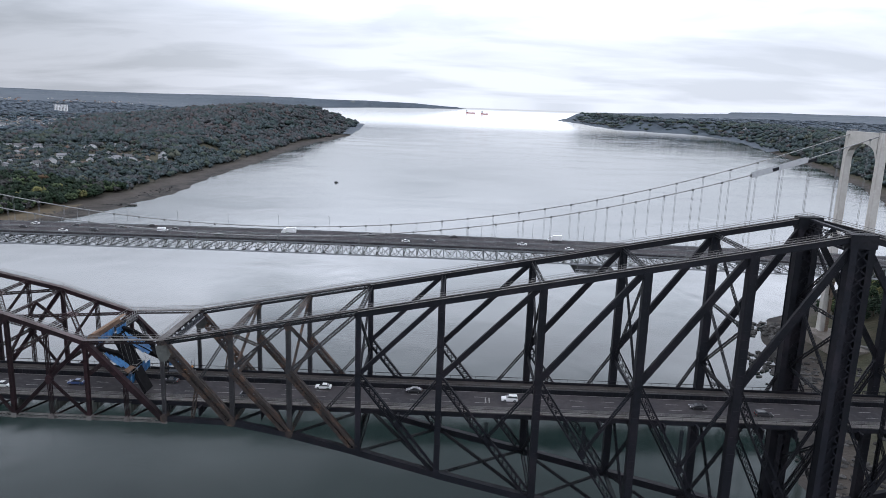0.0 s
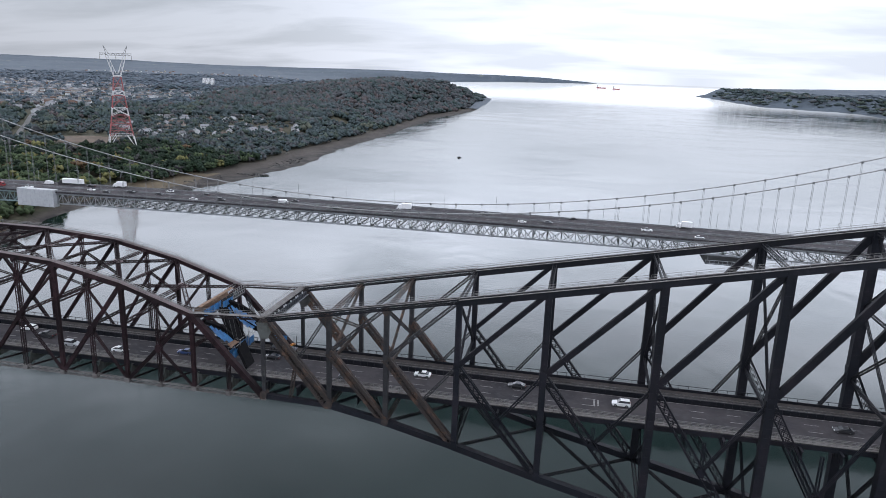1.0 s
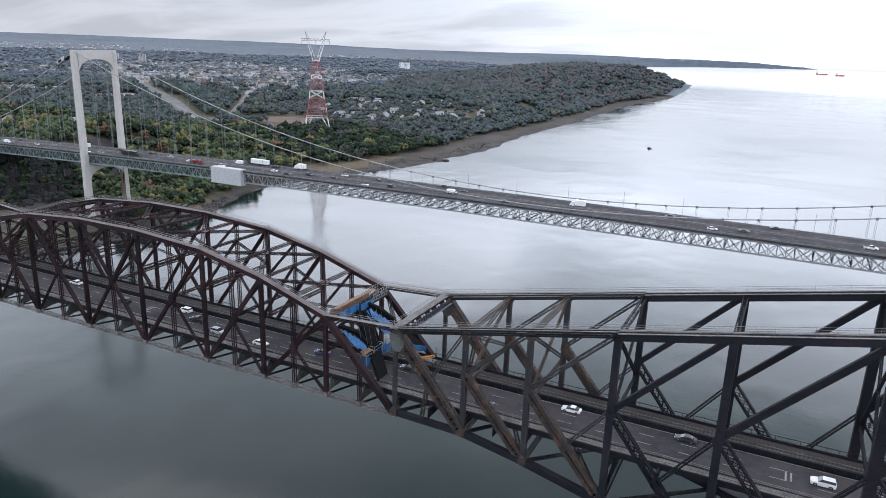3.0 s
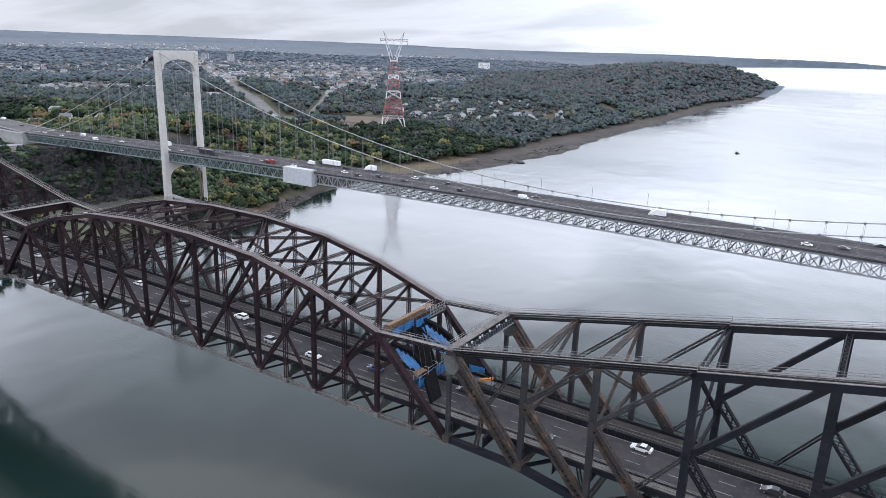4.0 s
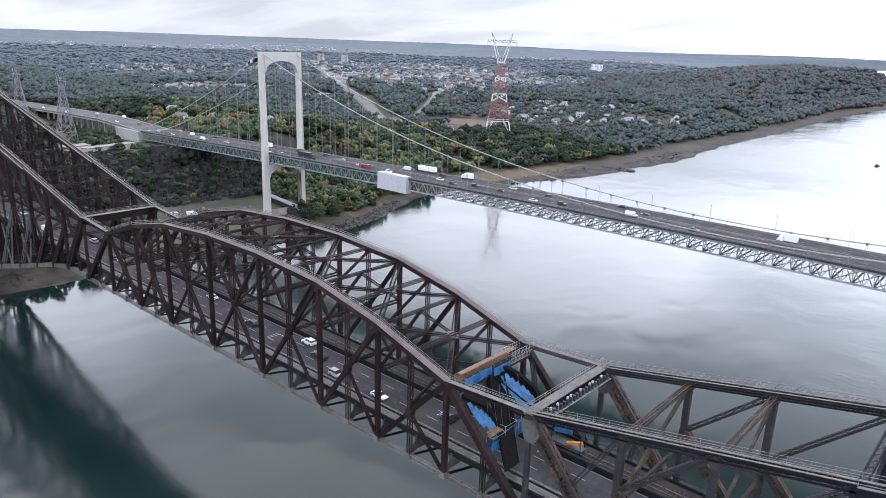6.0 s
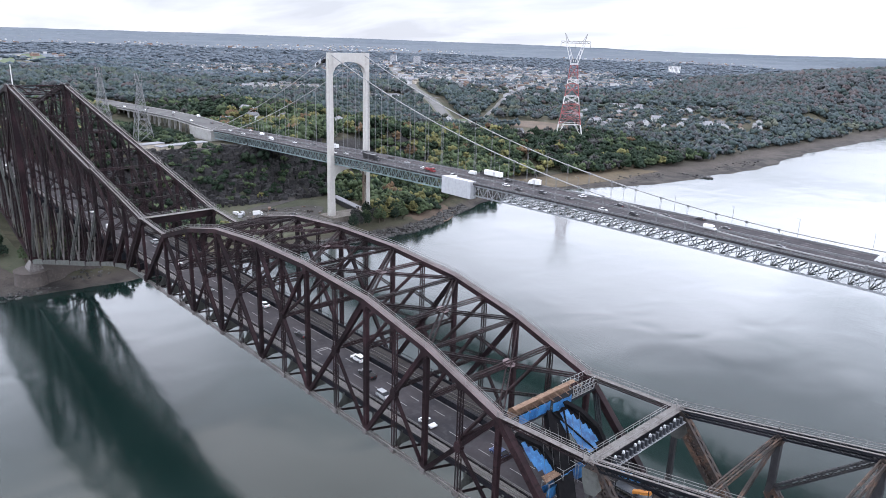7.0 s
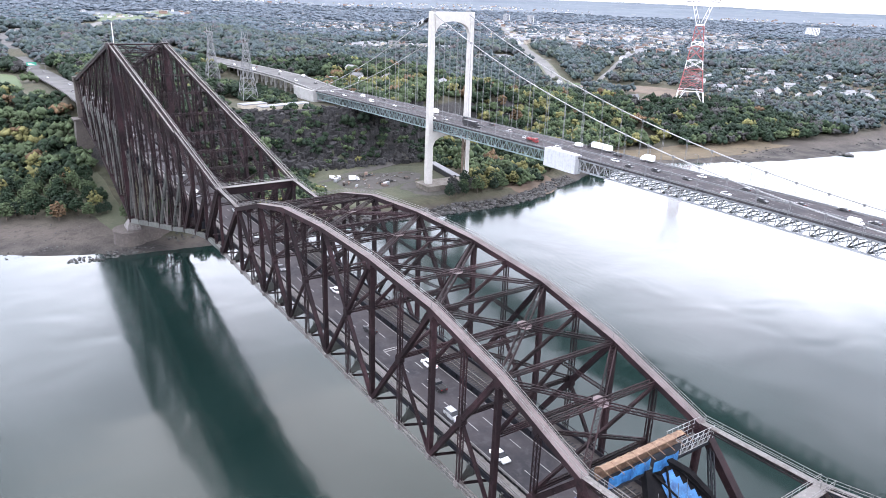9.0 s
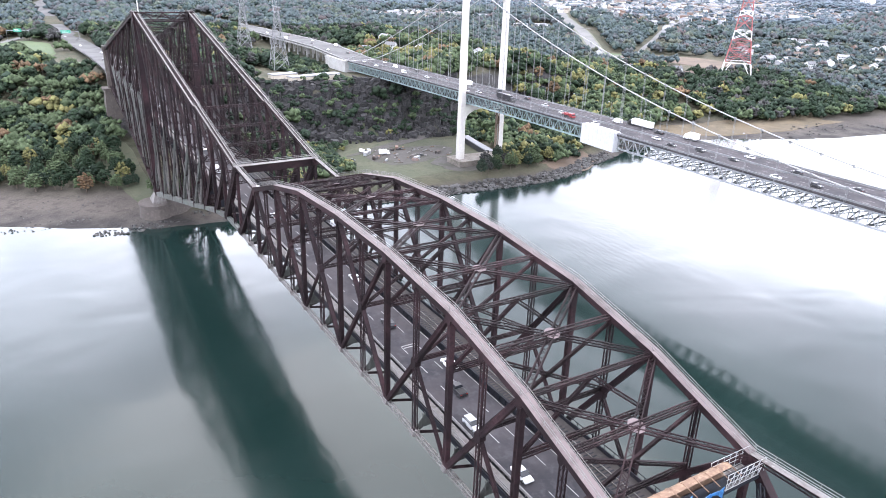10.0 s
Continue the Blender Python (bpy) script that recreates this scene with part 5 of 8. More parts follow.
g, xy, z = ribbon(QROAD, 20, level=[ROAD, 53.5, 51.5, 51.0, 58.5, 58])
road_mask.append((xy, 15))
solid("road", g, ROAD_GREY, "grey asphalt approach road leaving the truss bridge", "road", kind="structure")
LROAD = [(SEND - 3, 201.7), (-560, 201), (-650, 198), (-814, 182), (-980, 150), (-1200, 90), (-1400, 0)]
g, xy, z = ribbon(LROAD, 27, level=[float(s_road(SEND)) - 0.02, 55.0, 54.6, 54.0, 53, 56, 58])
road_mask.append((xy, 22))
via = thing("approach_viaduct", (-560, 200, 50), "pale concrete approach viaduct with traffic barriers", "viaduct")
part("viaduct_deck", g, ROAD_GREY, via)
for side in (-1, 1):
    h = Geo()
    for i in range(len(xy) - 1):
        a, b = xy[i], xy[i + 1]
        d = (b - a) / np.hypot(*(b - a))
        n = np.array([-d[1], d[0]]) * 13.3 * side
        h.prism((*(a + n), z[i] + 0.35), (*(b + n), z[i + 1] + 0.35), V(0, 0, 1), 0.9, 0.35)
        h.prism((*(a + n * 0.98), z[i] - 1.6), (*(b + n * 0.98), z[i + 1] - 1.6), V(0, 0, 1), 1.8, 0.5)
    part("parapet", h, OLD_CONCRETE, via)
for i in range(2, min(len(xy), 30), 2):
    for e in (-9, -3, 3, 9):
        h = Geo()
        gz = float(height(xy[i][0], xy[i][1] + e))
        if z[i] - gz > 1.6:
            h.box((xy[i][0] - 0.8, xy[i][1] + e - 0.8, gz - 1), (xy[i][0] + 0.8, xy[i][1] + e + 0.8, z[i] - 1.2))
            part("column", h, OLD_CONCRETE, via)

# ---- woods ----
def leaf_material(name, colour, other, vary=0.40):
    m = bpy.data.materials.new(name)
    m.use_nodes = True
    nodes, links = m.node_tree.nodes, m.node_tree.links
    bsdf = nodes["Principled BSDF"]
    bsdf.inputs["Roughness"].default_value = 0.85
    bsdf.inputs["Specular IOR Level"].default_value = 0.15
    geo = nodes.new("ShaderNodeNewGeometry")
    tex = nodes.new("ShaderNodeTexNoise")
    tex.inputs["Scale"].default_value = 0.9
    tex.inputs["Detail"].default_value = 3
    links.new(geo.outputs["Position"], tex.inputs["Vector"])
    mix = nodes.new("ShaderNodeMix")
    mix.data_type = "RGBA"
    mix.inputs["A"].default_value = (*colour, 1)
    mix.inputs["B"].default_value = (*other, 1)
    ramp = nodes.new("ShaderNodeMapRange")
    ramp.inputs["From Min"].default_value, ramp.inputs["From Max"].default_value = 0.35, 0.65
    links.new(tex.outputs[0], ramp.inputs[0])
    links.new(ramp.outputs[0], mix.inputs["Factor"])
    hsv = nodes.new("ShaderNodeHueSaturation")
    span = nodes.new("ShaderNodeMapRange")
    span.inputs["To Min"].default_value, span.inputs["To Max"].default_value = 1 - vary, 1 + vary
    links.new(geo.outputs["Random Per Island"], span.inputs[0])
    links.new(span.outputs[0], hsv.inputs["Value"])
    links.new(mix.outputs["Result"], hsv.inputs["Color"])
    links.new(hsv.outputs[0], bsdf.inputs["Base Color"])
    return m


LEAVES = [
    leaf_material("dark green leaves", (0.0121, 0.0230, 0.0127), (0.0182, 0.0312, 0.0170)),
    leaf_material("grey green leaves", (0.0157, 0.0271, 0.0183), (0.0232, 0.0367, 0.0240)),
    leaf_material("olive leaves", (0.0442, 0.0632, 0.0327), (0.0607, 0.0832, 0.0428)),
    leaf_material("thinning brown crowns", (0.0366, 0.0371, 0.0370), (0.0456, 0.0448, 0.0442)),
    leaf_material("yellow leaves", (0.1350, 0.1261, 0.0491), (0.0990, 0.1002, 0.0444)),
    leaf_material("rust leaves", (0.1125, 0.0705, 0.0396), (0.0828, 0.0576, 0.0365)),
]
# leaf colours again, lifted and blued to paint in a little distance haze
FAR_HAZE_LEAVES = [
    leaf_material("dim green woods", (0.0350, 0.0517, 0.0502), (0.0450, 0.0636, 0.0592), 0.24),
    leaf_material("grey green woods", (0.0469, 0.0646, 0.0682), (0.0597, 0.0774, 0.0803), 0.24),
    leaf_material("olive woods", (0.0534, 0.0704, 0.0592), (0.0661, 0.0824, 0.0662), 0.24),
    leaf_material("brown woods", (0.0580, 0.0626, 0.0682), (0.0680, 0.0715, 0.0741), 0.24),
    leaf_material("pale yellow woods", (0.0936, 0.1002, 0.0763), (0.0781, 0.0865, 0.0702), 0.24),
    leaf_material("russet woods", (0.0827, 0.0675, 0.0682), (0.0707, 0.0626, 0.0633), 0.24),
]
# further off: more haze mixed into the leaf colours
MID_HAZE_LEAVES = [
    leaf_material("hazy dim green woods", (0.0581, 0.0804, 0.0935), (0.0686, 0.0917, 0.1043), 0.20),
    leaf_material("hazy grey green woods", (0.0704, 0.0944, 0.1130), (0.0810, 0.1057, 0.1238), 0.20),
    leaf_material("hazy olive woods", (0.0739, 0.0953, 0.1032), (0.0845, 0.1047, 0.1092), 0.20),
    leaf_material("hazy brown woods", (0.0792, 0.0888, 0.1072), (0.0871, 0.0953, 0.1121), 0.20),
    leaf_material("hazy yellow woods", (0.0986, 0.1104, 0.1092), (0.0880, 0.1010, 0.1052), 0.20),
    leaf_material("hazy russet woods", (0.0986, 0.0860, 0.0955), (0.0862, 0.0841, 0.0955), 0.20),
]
# furthest crowns: base colour is mostly painted haze
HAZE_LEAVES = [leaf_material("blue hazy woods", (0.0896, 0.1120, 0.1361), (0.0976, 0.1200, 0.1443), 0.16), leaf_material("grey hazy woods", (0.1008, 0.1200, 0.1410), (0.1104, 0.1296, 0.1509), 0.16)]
RUBBLE = leaf_material("broken grey rock", (0.046, 0.045, 0.045), (0.072, 0.070, 0.068), 0.55)
ICO = bmesh.new()
bmesh.ops.create_icosphere(ICO, subdivisions=1, radius=1.0)
ICO_V = np.array([v.co[:] for v in ICO.verts])
ICO_F = np.array([[v.index for v in f.verts] for f in ICO.faces])
ICO.free()
OCT_V = np.array([(1, 0, 0), (0, 1, 0), (-1, 0, 0), (0, -1, 0), (0, 0, 1), (0, 0, -1)], float)
OCT_F = np.array([(0, 1, 4), (1, 2, 4), (2, 3, 4), (3, 0, 4), (1, 0, 5), (2, 1, 5), (3, 2, 5), (0, 3, 5)])
rng = np.random.RandomState(11)


def scatter(spacing_near, r0, r1, ratio):
    """Jittered places over the viewed sector, with a spacing that grows with distance."""
    out = []
    r = r0
    while r < r1:
        s = max(spacing_near, r / ratio)
        n = int(radians(140) * r / s)
        a = radians(-42) + (np.arange(n) + rng.uniform(0, 1, n)) / n * radians(140)
        rr = r + rng.uniform(0, s, n)
        out.append(np.stack([EYE_REF.x - rr * np.sin(a), EYE_REF.y + rr * np.cos(a), np.full(n, s)], -1))
        r += s
    return np.concatenate(out)


CLEAR = [(-312, 140, 62, 95), (-345, 200, 40, 55), (-634, 664, 24, 18), (-905, 725, 30, 45), (-676, -66, 62, 38), (-600, -40, 50, 22), (-540, -30, 34, 18), (-425, 140, 40, 50), (-560, 178, 130, 44), (-1230, 1450, 60, 400), (-1400, 1300, 40, 250), (-2150, 330, 470, 115), (-2700, 560, 330, 130), (-1080, 735, 40, 30), (-1750, 230, 120, 40), (-372, 0, 75, 19), (-470, 120, 40, 50), (385, 175, 42, 110), (335, 30, 30, 60)]
HOMES = [(-614, 234), (-591, 258), (-568, 278), (-541, 300), (-502, 345), (-480, 420), (-625, 300), (-560, 470), (-500, 560), (-560, 610), (-640, 640), (-470, 610), (-430, 585)]
CLEAR += [(-442, 200, 40, 34), (-520, 700, 120, 40), (-470, 640, 60, 30)]
CLEAR += [(x + 11, y - 6, 24, 15) for x, y in HOMES]
TOWN = [(-1230, 1450, 420, 520), (-1150, 630, 110, 150), (-520, 960, 190, 230), (-1750, 1900, 500, 500), (-900, 1050, 140, 160), (-1900, 1000, 400, 300)]


def in_town(x, y):
    inside = np.zeros(np.shape(x), bool)
    for cx, cy, a, b in TOWN:
        inside |= ((x - cx) / a) ** 2 + ((y - cy) / b) ** 2 < 1 + 0.5 * wobble(x, y, 260, 51)
    return inside


def wooded(p, keep_rock=0.10):
    """Which places carry trees."""
    x, y = p[:, 0], p[:, 1]
    s, n = shore(x, y)
    h = height(x, y)
    flats = step(y, 370, 470)
    beach = 1 - step(y, -15, 5)
    m = 8 + (46 - 16 * step(y, 700, 1200)) * flats + 45 * beach
    ok = ((s > m + 6) | (n > 30))
    for cx, cy, a, b in CLEAR:
        ok &= ((x - cx) / a) ** 2 + ((y - cy) / b) ** 2 > 1
    for xy, w in road_mask:
        near = np.ones(len(x), bool)
        for q in xy[::1]:
            near &= (x - q[0]) ** 2 + (y - q[1]) ** 2 > w * w
        ok &= near
    e = 6.0
    slope = np.hypot(height(x + e, y) - h, height(x, y + e) - h) / e
    ok &= (slope < 0.5) | (y > 330) | (n > 0) | (rng.uniform(0, 1, len(x)) < keep_rock)
    patch = wobble(x, y, 330, 21) + wobble(x, y, 120, 22)
    ok &= patch > -0.62
    inside = in_town(x, y)
    ok &= ~inside | (rng.uniform(0, 1, len(x)) < np.where(y < 1250, 0.5, 0.52))
    return ok


def kinds(p):
    """A kind of foliage for each tree, in drifts."""
    x, y = p[:, 0], p[:, 1]
    k = np.zeros(len(x), int)
    u = rng.uniform(0, 1, len(x))
    drift = wobble(x, y, 260, 31)
    k[u < 0.42] = 1
    k[(u > 0.42) & (u < 0.58)] = 2
    k[(u > 0.58) & (u < 0.58 + 0.13 + 0.22 * np.clip(drift, 0, 1))] = 3
    k[u > 0.975] = 4
    k[(u > 0.955) & (u < 0.975)] = 5
    hill = ((x + 560) / 420) ** 2 + ((y - 2300) / 1000) ** 2 < 1
    k[hill & (u > 0.3) & (u < 0.6)] = 3
    k[hill & (u > 0.86)] = 5
    warm = (y < 520) & (y > 215) & (x > -620)
    k[warm & (u > 0.87)] = 4
    k[warm & (u < 0.34)] = 2
    k[warm & (u > 0.40) & (u < 0.43)] = 5
    bank = (y < 0) & (x > -700)
    k[bank & (u < 0.3)] = 2
    k[bank & (u > 0.91)] = 4
    k[bank & (u > 0.965)] = 5
    k[(bank | warm) & (k == 3)] = 0
    return k


def crown_mesh(name, places, kind, clumps, base_v, base_f, spread, tall, leaves=LEAVES):
    """All crowns of a stretch of wood in one mesh: clumps of leaves of uneven size."""
    verts, faces, mats = [], [], []
    off = 0
    nb = len(base_v)
    level_at = height(places[:, 0], places[:, 1])
    low_town = np.where(in_town(places[:, 0], places[:, 1]), 0.70, 1.0)
    for (x, y, s), k, h, low in zip(places, kind, level_at, low_town):
        size = low * s * spread * rng.uniform(0.65, 1.35)
        top = low * tall * (min(s, 22.0) / 9.0) ** 0.35 * rng.uniform(0.6, 1.35)
        n = clumps
        a = rng.uniform(0, 6.28, n)
        rad = np.sqrt(rng.uniform(0.02, 1, n)) * size * 0.62
        zz = h + top * (0.36 + 0.52 * rng.uniform(0, 1, n) * (1 - 0.55 * rad / size))
        c = np.stack([x + rad * np.cos(a), y + rad * np.sin(a), zz], -1)
        cr = size * rng.uniform(0.18, 0.38, n) if n > 20 else size * rng.uniform(0.20, 0.42, n) if n > 8 else size * rng.uniform(0.32, 0.55, n)
        if n == 1:
            c[0] = (x, y, h + top * 0.55)
            cr = np.array([size * 0.8])
        jit = 1 + rng.uniform(-0.4, 0.4, (n, nb, 1))
        tri = c[:, None, :] + base_v[None] * cr[:, None, None] * jit * np.stack([np.ones(n), np.ones(n), np.minimum(0.85, (3.6 if leaves is HAZE_LEAVES else 3.2 if leaves is MID_HAZE_LEAVES else 7.0) / cr)], -1)[:, None, :]
        verts.append(tri.reshape(-1, 3))
        faces.append((base_f[None] + (off + np.arange(n) * nb)[:, None, None]).reshape(-1, 3))
        mats.append(np.full(n * len(base_f), k))
        off += n * nb
    verts, faces, mats = np.concatenate(verts), np.concatenate(faces), np.concatenate(mats)
    wx, wy, wz = warp(verts[:, 0], verts[:, 1], verts[:, 2])
    me = bpy.data.meshes.new(name)
    me.vertices.add(len(verts))
    me.vertices.foreach_set("co", np.stack([wx, wy, wz], -1).ravel())
    me.loops.add(faces.size)
    me.loops.foreach_set("vertex_index", faces.ravel().astype(np.int32))
    me.polygons.add(len(faces))
    me.polygons.foreach_set("loop_start", np.arange(0, faces.size, 3, dtype=np.int32))
    for m in leaves:
        me.materials.append(m)
    me.polygons.foreach_set("material_index", mats.astype(np.int32))
    me.update(calc_edges=True)
    return new(name, me)


p = scatter(7.6, 330, 950, 125)
p = p[wooded(p)]
near_bank = np.hypot(p[:, 0] - EYE_REF.x, p[:, 1] - EYE_REF.y)
order = np.argsort(near_bank)
SINGLE = p[order[:290]]
rest = p[order[290:]]
tagged(crown_mesh("woodland", rest, kinds(rest), 22, OCT_V, OCT_F, 1.02, 13.0), "mixed autumn woodland, mostly dull green crowns", "trees", kind="stuff")
p = scatter(9, 950, 1650, 112)
p = p[wooded(p)]
tagged(crown_mesh("far_woodland", p, kinds(p), 9, OCT_V, OCT_F, 1.0, 11.5, FAR_HAZE_LEAVES), "distant dull green autumn woodland", "trees", kind="stuff")
def front(p):
    """The slope that faces the river, and the wooded cape."""
    sh, nh = shore(p[:, 0], p[:, 1])
    cape = ((p[:, 0] + 520) / 480) ** 2 + ((p[:, 1] - 2500) / 1250) ** 2 < 1
    return (np.maximum(sh, nh) < 330 + 120 * wobble(p[:, 0], p[:, 1], 500, 61)) | cape


p = scatter(9, 1650, 2600, 130)
p = p[wooded(p)]
lit_ = front(p)
tagged(crown_mesh("cape_woodland", p[lit_], kinds(p[lit_]), 5, OCT_V, OCT_F, 0.95, 12.0, FAR_HAZE_LEAVES), "dull green and russet woodland on the cape", "trees", kind="stuff")
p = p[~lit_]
tagged(crown_mesh("hazy_woodland", p, kinds(p), 4, OCT_V, OCT_F, 0.95, 11.0, MID_HAZE_LEAVES), "distant blue-grey woodland in haze", "trees", kind="stuff")
p = scatter(9, 2600, 6500, 110)
p = p[wooded(p)]
out = np.hypot(p[:, 0] - 150, p[:, 1] + 100)
lit_ = front(p) & (out < 5800)
tagged(crown_mesh("cape_end_woodland", p[lit_], kinds(p[lit_]), 2, OCT_V, OCT_F, 0.95, 12.0, FAR_HAZE_LEAVES), "dull green woodland at the end of the cape", "trees", kind="stuff")
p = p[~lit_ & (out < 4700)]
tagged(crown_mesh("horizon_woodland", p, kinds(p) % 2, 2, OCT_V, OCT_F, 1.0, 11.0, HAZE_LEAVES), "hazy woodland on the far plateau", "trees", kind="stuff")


def tree_proto(seed, kind):
    """One tree at the origin: tapered trunk, limbs and a crown of clumps."""
    r = np.random.RandomState(seed)
    tree = thing("tree", (0, 0, 0), ["dark green broadleaf tree", "grey-green broadleaf tree", "olive-green broadleaf tree", "thinning brown broadleaf tree", "yellow autumn broadleaf tree", "rust-red autumn broadleaf tree"][kind] + " in the bank woods", "tree", "trees on the bank")
    g = Geo()
    n = 7
    rings = [(0, 0.34), (2.5, 0.26), (6.0, 0.18), (9.5, 0.06)]
    g.add([(q * math.cos(6.283 * i / n), q * math.sin(6.283 * i / n), z) for z, q in rings for i in range(n)], [(n * k + i, n * k + (i + 1) % n, n * k + n + (i + 1) % n, n * k + n + i) for k in range(3) for i in range(n)])
    tips = []
    for i in range(6):
        a, z = r.uniform(0, 6.28), r.uniform(2.5, 7)
        tip = V(math.cos(a) * r.uniform(2, 3.6), math.sin(a) * r.uniform(2, 3.6), z + r.uniform(1.5, 3.5))
        tips.append(tip)
        g.prism((0, 0, z), tip, (0.3, 0.2, 1), 0.14, 0.14)
    part("trunk", g, BARK, tree)
    c = Geo()
    count = 150
    for i in range(count):
        a, q = r.uniform(0, 6.28), math.sqrt(r.uniform(0, 1)) * 3.9
        z = 3.6 + r.uniform(0, 1) ** 0.8 * 8.4 * (1 - 0.55 * (q / 3.9) ** 2)
        centre = V(math.cos(a) * q, math.sin(a) * q, z)
        if i < 6:
            centre = tips[i]
        k = r.uniform(0.45, 1.05)
        jit = 1 + r.uniform(-0.45, 0.45, (6, 1))
        c.add((OCT_V * jit * k * np.array([1, 1, 0.85]) + np.array(centre)), OCT_F.tolist())
    part("crown", c, LEAVES[kind], tree)
    return tree


protos = [tree_proto(40 + i, k) for i, k in enumerate((0, 1, 2, 0, 1, 3, 4, 5))]
by_kind = {0: [0, 3], 1: [1, 4], 2: [2], 3: [5], 4: [6], 5: [7]}
used = set()
for (x, y, s), k in zip(SINGLE, kinds(SINGLE)):
    i = by_kind[int(k)][rng.randint(len(by_kind[int(k)]))]
    m = pose(x, y, float(height(x, y)) - 0.2, 0, 0, rng.uniform(0, 360))
    size = rng.uniform(0.7, 1.15)
    if i not in used:
        used.add(i)
        t = protos[i]
        t.matrix_basis = m
    else:
        t = copy_thing(protos[i], m)
    t.scale = (size, size, size * rng.uniform(0.85, 1.1))
for i, t in enumerate(protos):
    if i not in used:
        t.matrix_basis = pose(-420 - 6 * i, -60, float(height(-420 - 6 * i, -60)))

# scrub round the foot of the suspension tower and along the foot of the cliff
bush = []
for cx, cy, a, b, n in ((-322, 96, 26, 18, 90), (-300, 92, 16, 30, 60), (-268, 250, 12, 30, 50), (-545, 152, 100, 28, 170), (-285, 262, 26, 36, 210), (-338, 262, 30, 30, 120), (-325, 78, 26, 22, 90), (-352, 100, 14, 34, 60), (-398, 185, 34, 80, 230), (-400, 80, 24, 26, 60), (-360, 265, 20, 40, 70)):
    t, q = rng.uniform(0, 6.28, n), np.sqrt(rng.uniform(0, 1, n))
    bush.append(np.stack([cx + a * q * np.cos(t), cy + b * q * np.sin(t), rng.uniform(4.0, 6.5, n)], -1))
bush = np.concatenate(bush)
s, _ = shore(bush[:, 0], bush[:, 1])
bush = bush[(s > 12) & (np.hypot(bush[:, 0] - SX0, bush[:, 1] - 202) > 24)]
bush = bush[(height(bush[:, 0], bush[:, 1]) < 33) | (bush[:, 1] < 165) | (bush[:, 0] < -490)]
bk = rng.choice([1, 2, 2, 4, 0, 1, 0], len(bush))
bk = np.where(bush[:, 0] < -366, rng.choice([0, 1, 1, 0, 2], len(bush)), bk)
tagged(crown_mesh("scrub", bush, bk, 14, OCT_V, OCT_F, 0.85, 6.0), "yellow-green scrub on the shore", "bushes", kind="stuff")

t, q = rng.uniform(0, 6.28, 90), np.sqrt(rng.uniform(0, 1, 90))
grove = np.stack([-300 + 42 * q * np.cos(t), 268 + 27 * q * np.sin(t), np.full(90, 7.0)], -1)
grove = grove[shore(grove[:, 0], grove[:, 1])[0] > 13]
tagged(crown_mesh("shore_grove", grove, rng.choice([1, 2, 2, 4, 2], len(grove)), 26, OCT_V, OCT_F, 0.95, 11.0), "yellow-green young trees on the point beside the tower", "trees", kind="stuff")

# rip-rap along the tower shore
verts, faces = [], []
nv = 0
for i in range(1500):
    y = rng.uniform(60, 318)
    x = float(np.interp(y, [q[0] for q in SOUTH], [q[1] for q in SOUTH])) - rng.uniform(-2.5, 8)
    k = rng.uniform(0.4, 1.7) ** 1.3
    z = max(-0.2, float(height(x, y)))
    v = ICO_V * (1 + rng.uniform(-0.35, 0.35, (12 if len(ICO_V) == 12 else len(ICO_V), 1))) * k * np.array([1.1, 1.0, 0.7]) + np.array([x, y, z + 0.2])
    verts.append(v)
    faces.append(ICO_F + nv)
    nv += len(v)
g = Geo()
g.v, g.f = [tuple(q) for q in np.concatenate(verts)], [tuple(int(a) for a in q) for q in np.concatenate(faces)]
solid("rip_rap", g, RUBBLE, "grey broken-rock shore protection", "rocks", kind="stuff")

# ---- houses and large buildings ----
def gable(w, d, h, r, over=0.5):
    """Walls and roof of a house, at the origin."""
    walls, roof = Geo(), Geo()
    x, y = w / 2, d / 2
    walls.add([(-x, -y, -2), (x, -y, -2), (x, y, -2), (-x, y, -2), (-x, -y, h), (x, -y, h), (x, y, h), (-x, y, h), (-x, 0, h + r), (x, 0, h + r)],
              [(0, 1, 5, 4), (1, 2, 6, 9, 5), (2, 3, 7, 6), (3, 0, 4, 8, 7)])
    k = r / y
    X, Y = x + over, y + over
    for e in (-1, 1):
        roof.plate([(-X, e * Y, h - k * over), (X, e * Y, h - k * over), (X, 0, h + r), (-X, 0, h + r)][::e], 0.35)
    return walls, roof


WALLS = [material("white siding", (0.52, 0.525, 0.53), 0.7, 0, [((0.38, 0.385, 0.39), 0.3, 0.4, 0.7)]), material("grey siding", (0.34, 0.35, 0.36), 0.7, 0, [((0.27, 0.27, 0.28), 0.3, 0.4, 0.7)]),
         material("brown brick", (0.22, 0.14, 0.11), 0.8, 0, [((0.17, 0.11, 0.09), 0.3, 0.4, 0.7)]), material("beige siding", (0.45, 0.40, 0.33), 0.7, 0, [((0.36, 0.32, 0.27), 0.3, 0.4, 0.7)])]
ROOFS = [material("grey shingles", (0.13, 0.13, 0.135), 0.9, 0, [((0.09, 0.09, 0.095), 0.5, 0.4, 0.7)]), material("pale roof", (0.18, 0.185, 0.20), 0.8, 0, [((0.22, 0.22, 0.23), 0.4, 0.4, 0.7)]), material("brown shingles", (0.12, 0.09, 0.075), 0.9, 0, [((0.085, 0.065, 0.055), 0.5, 0.4, 0.7)])]


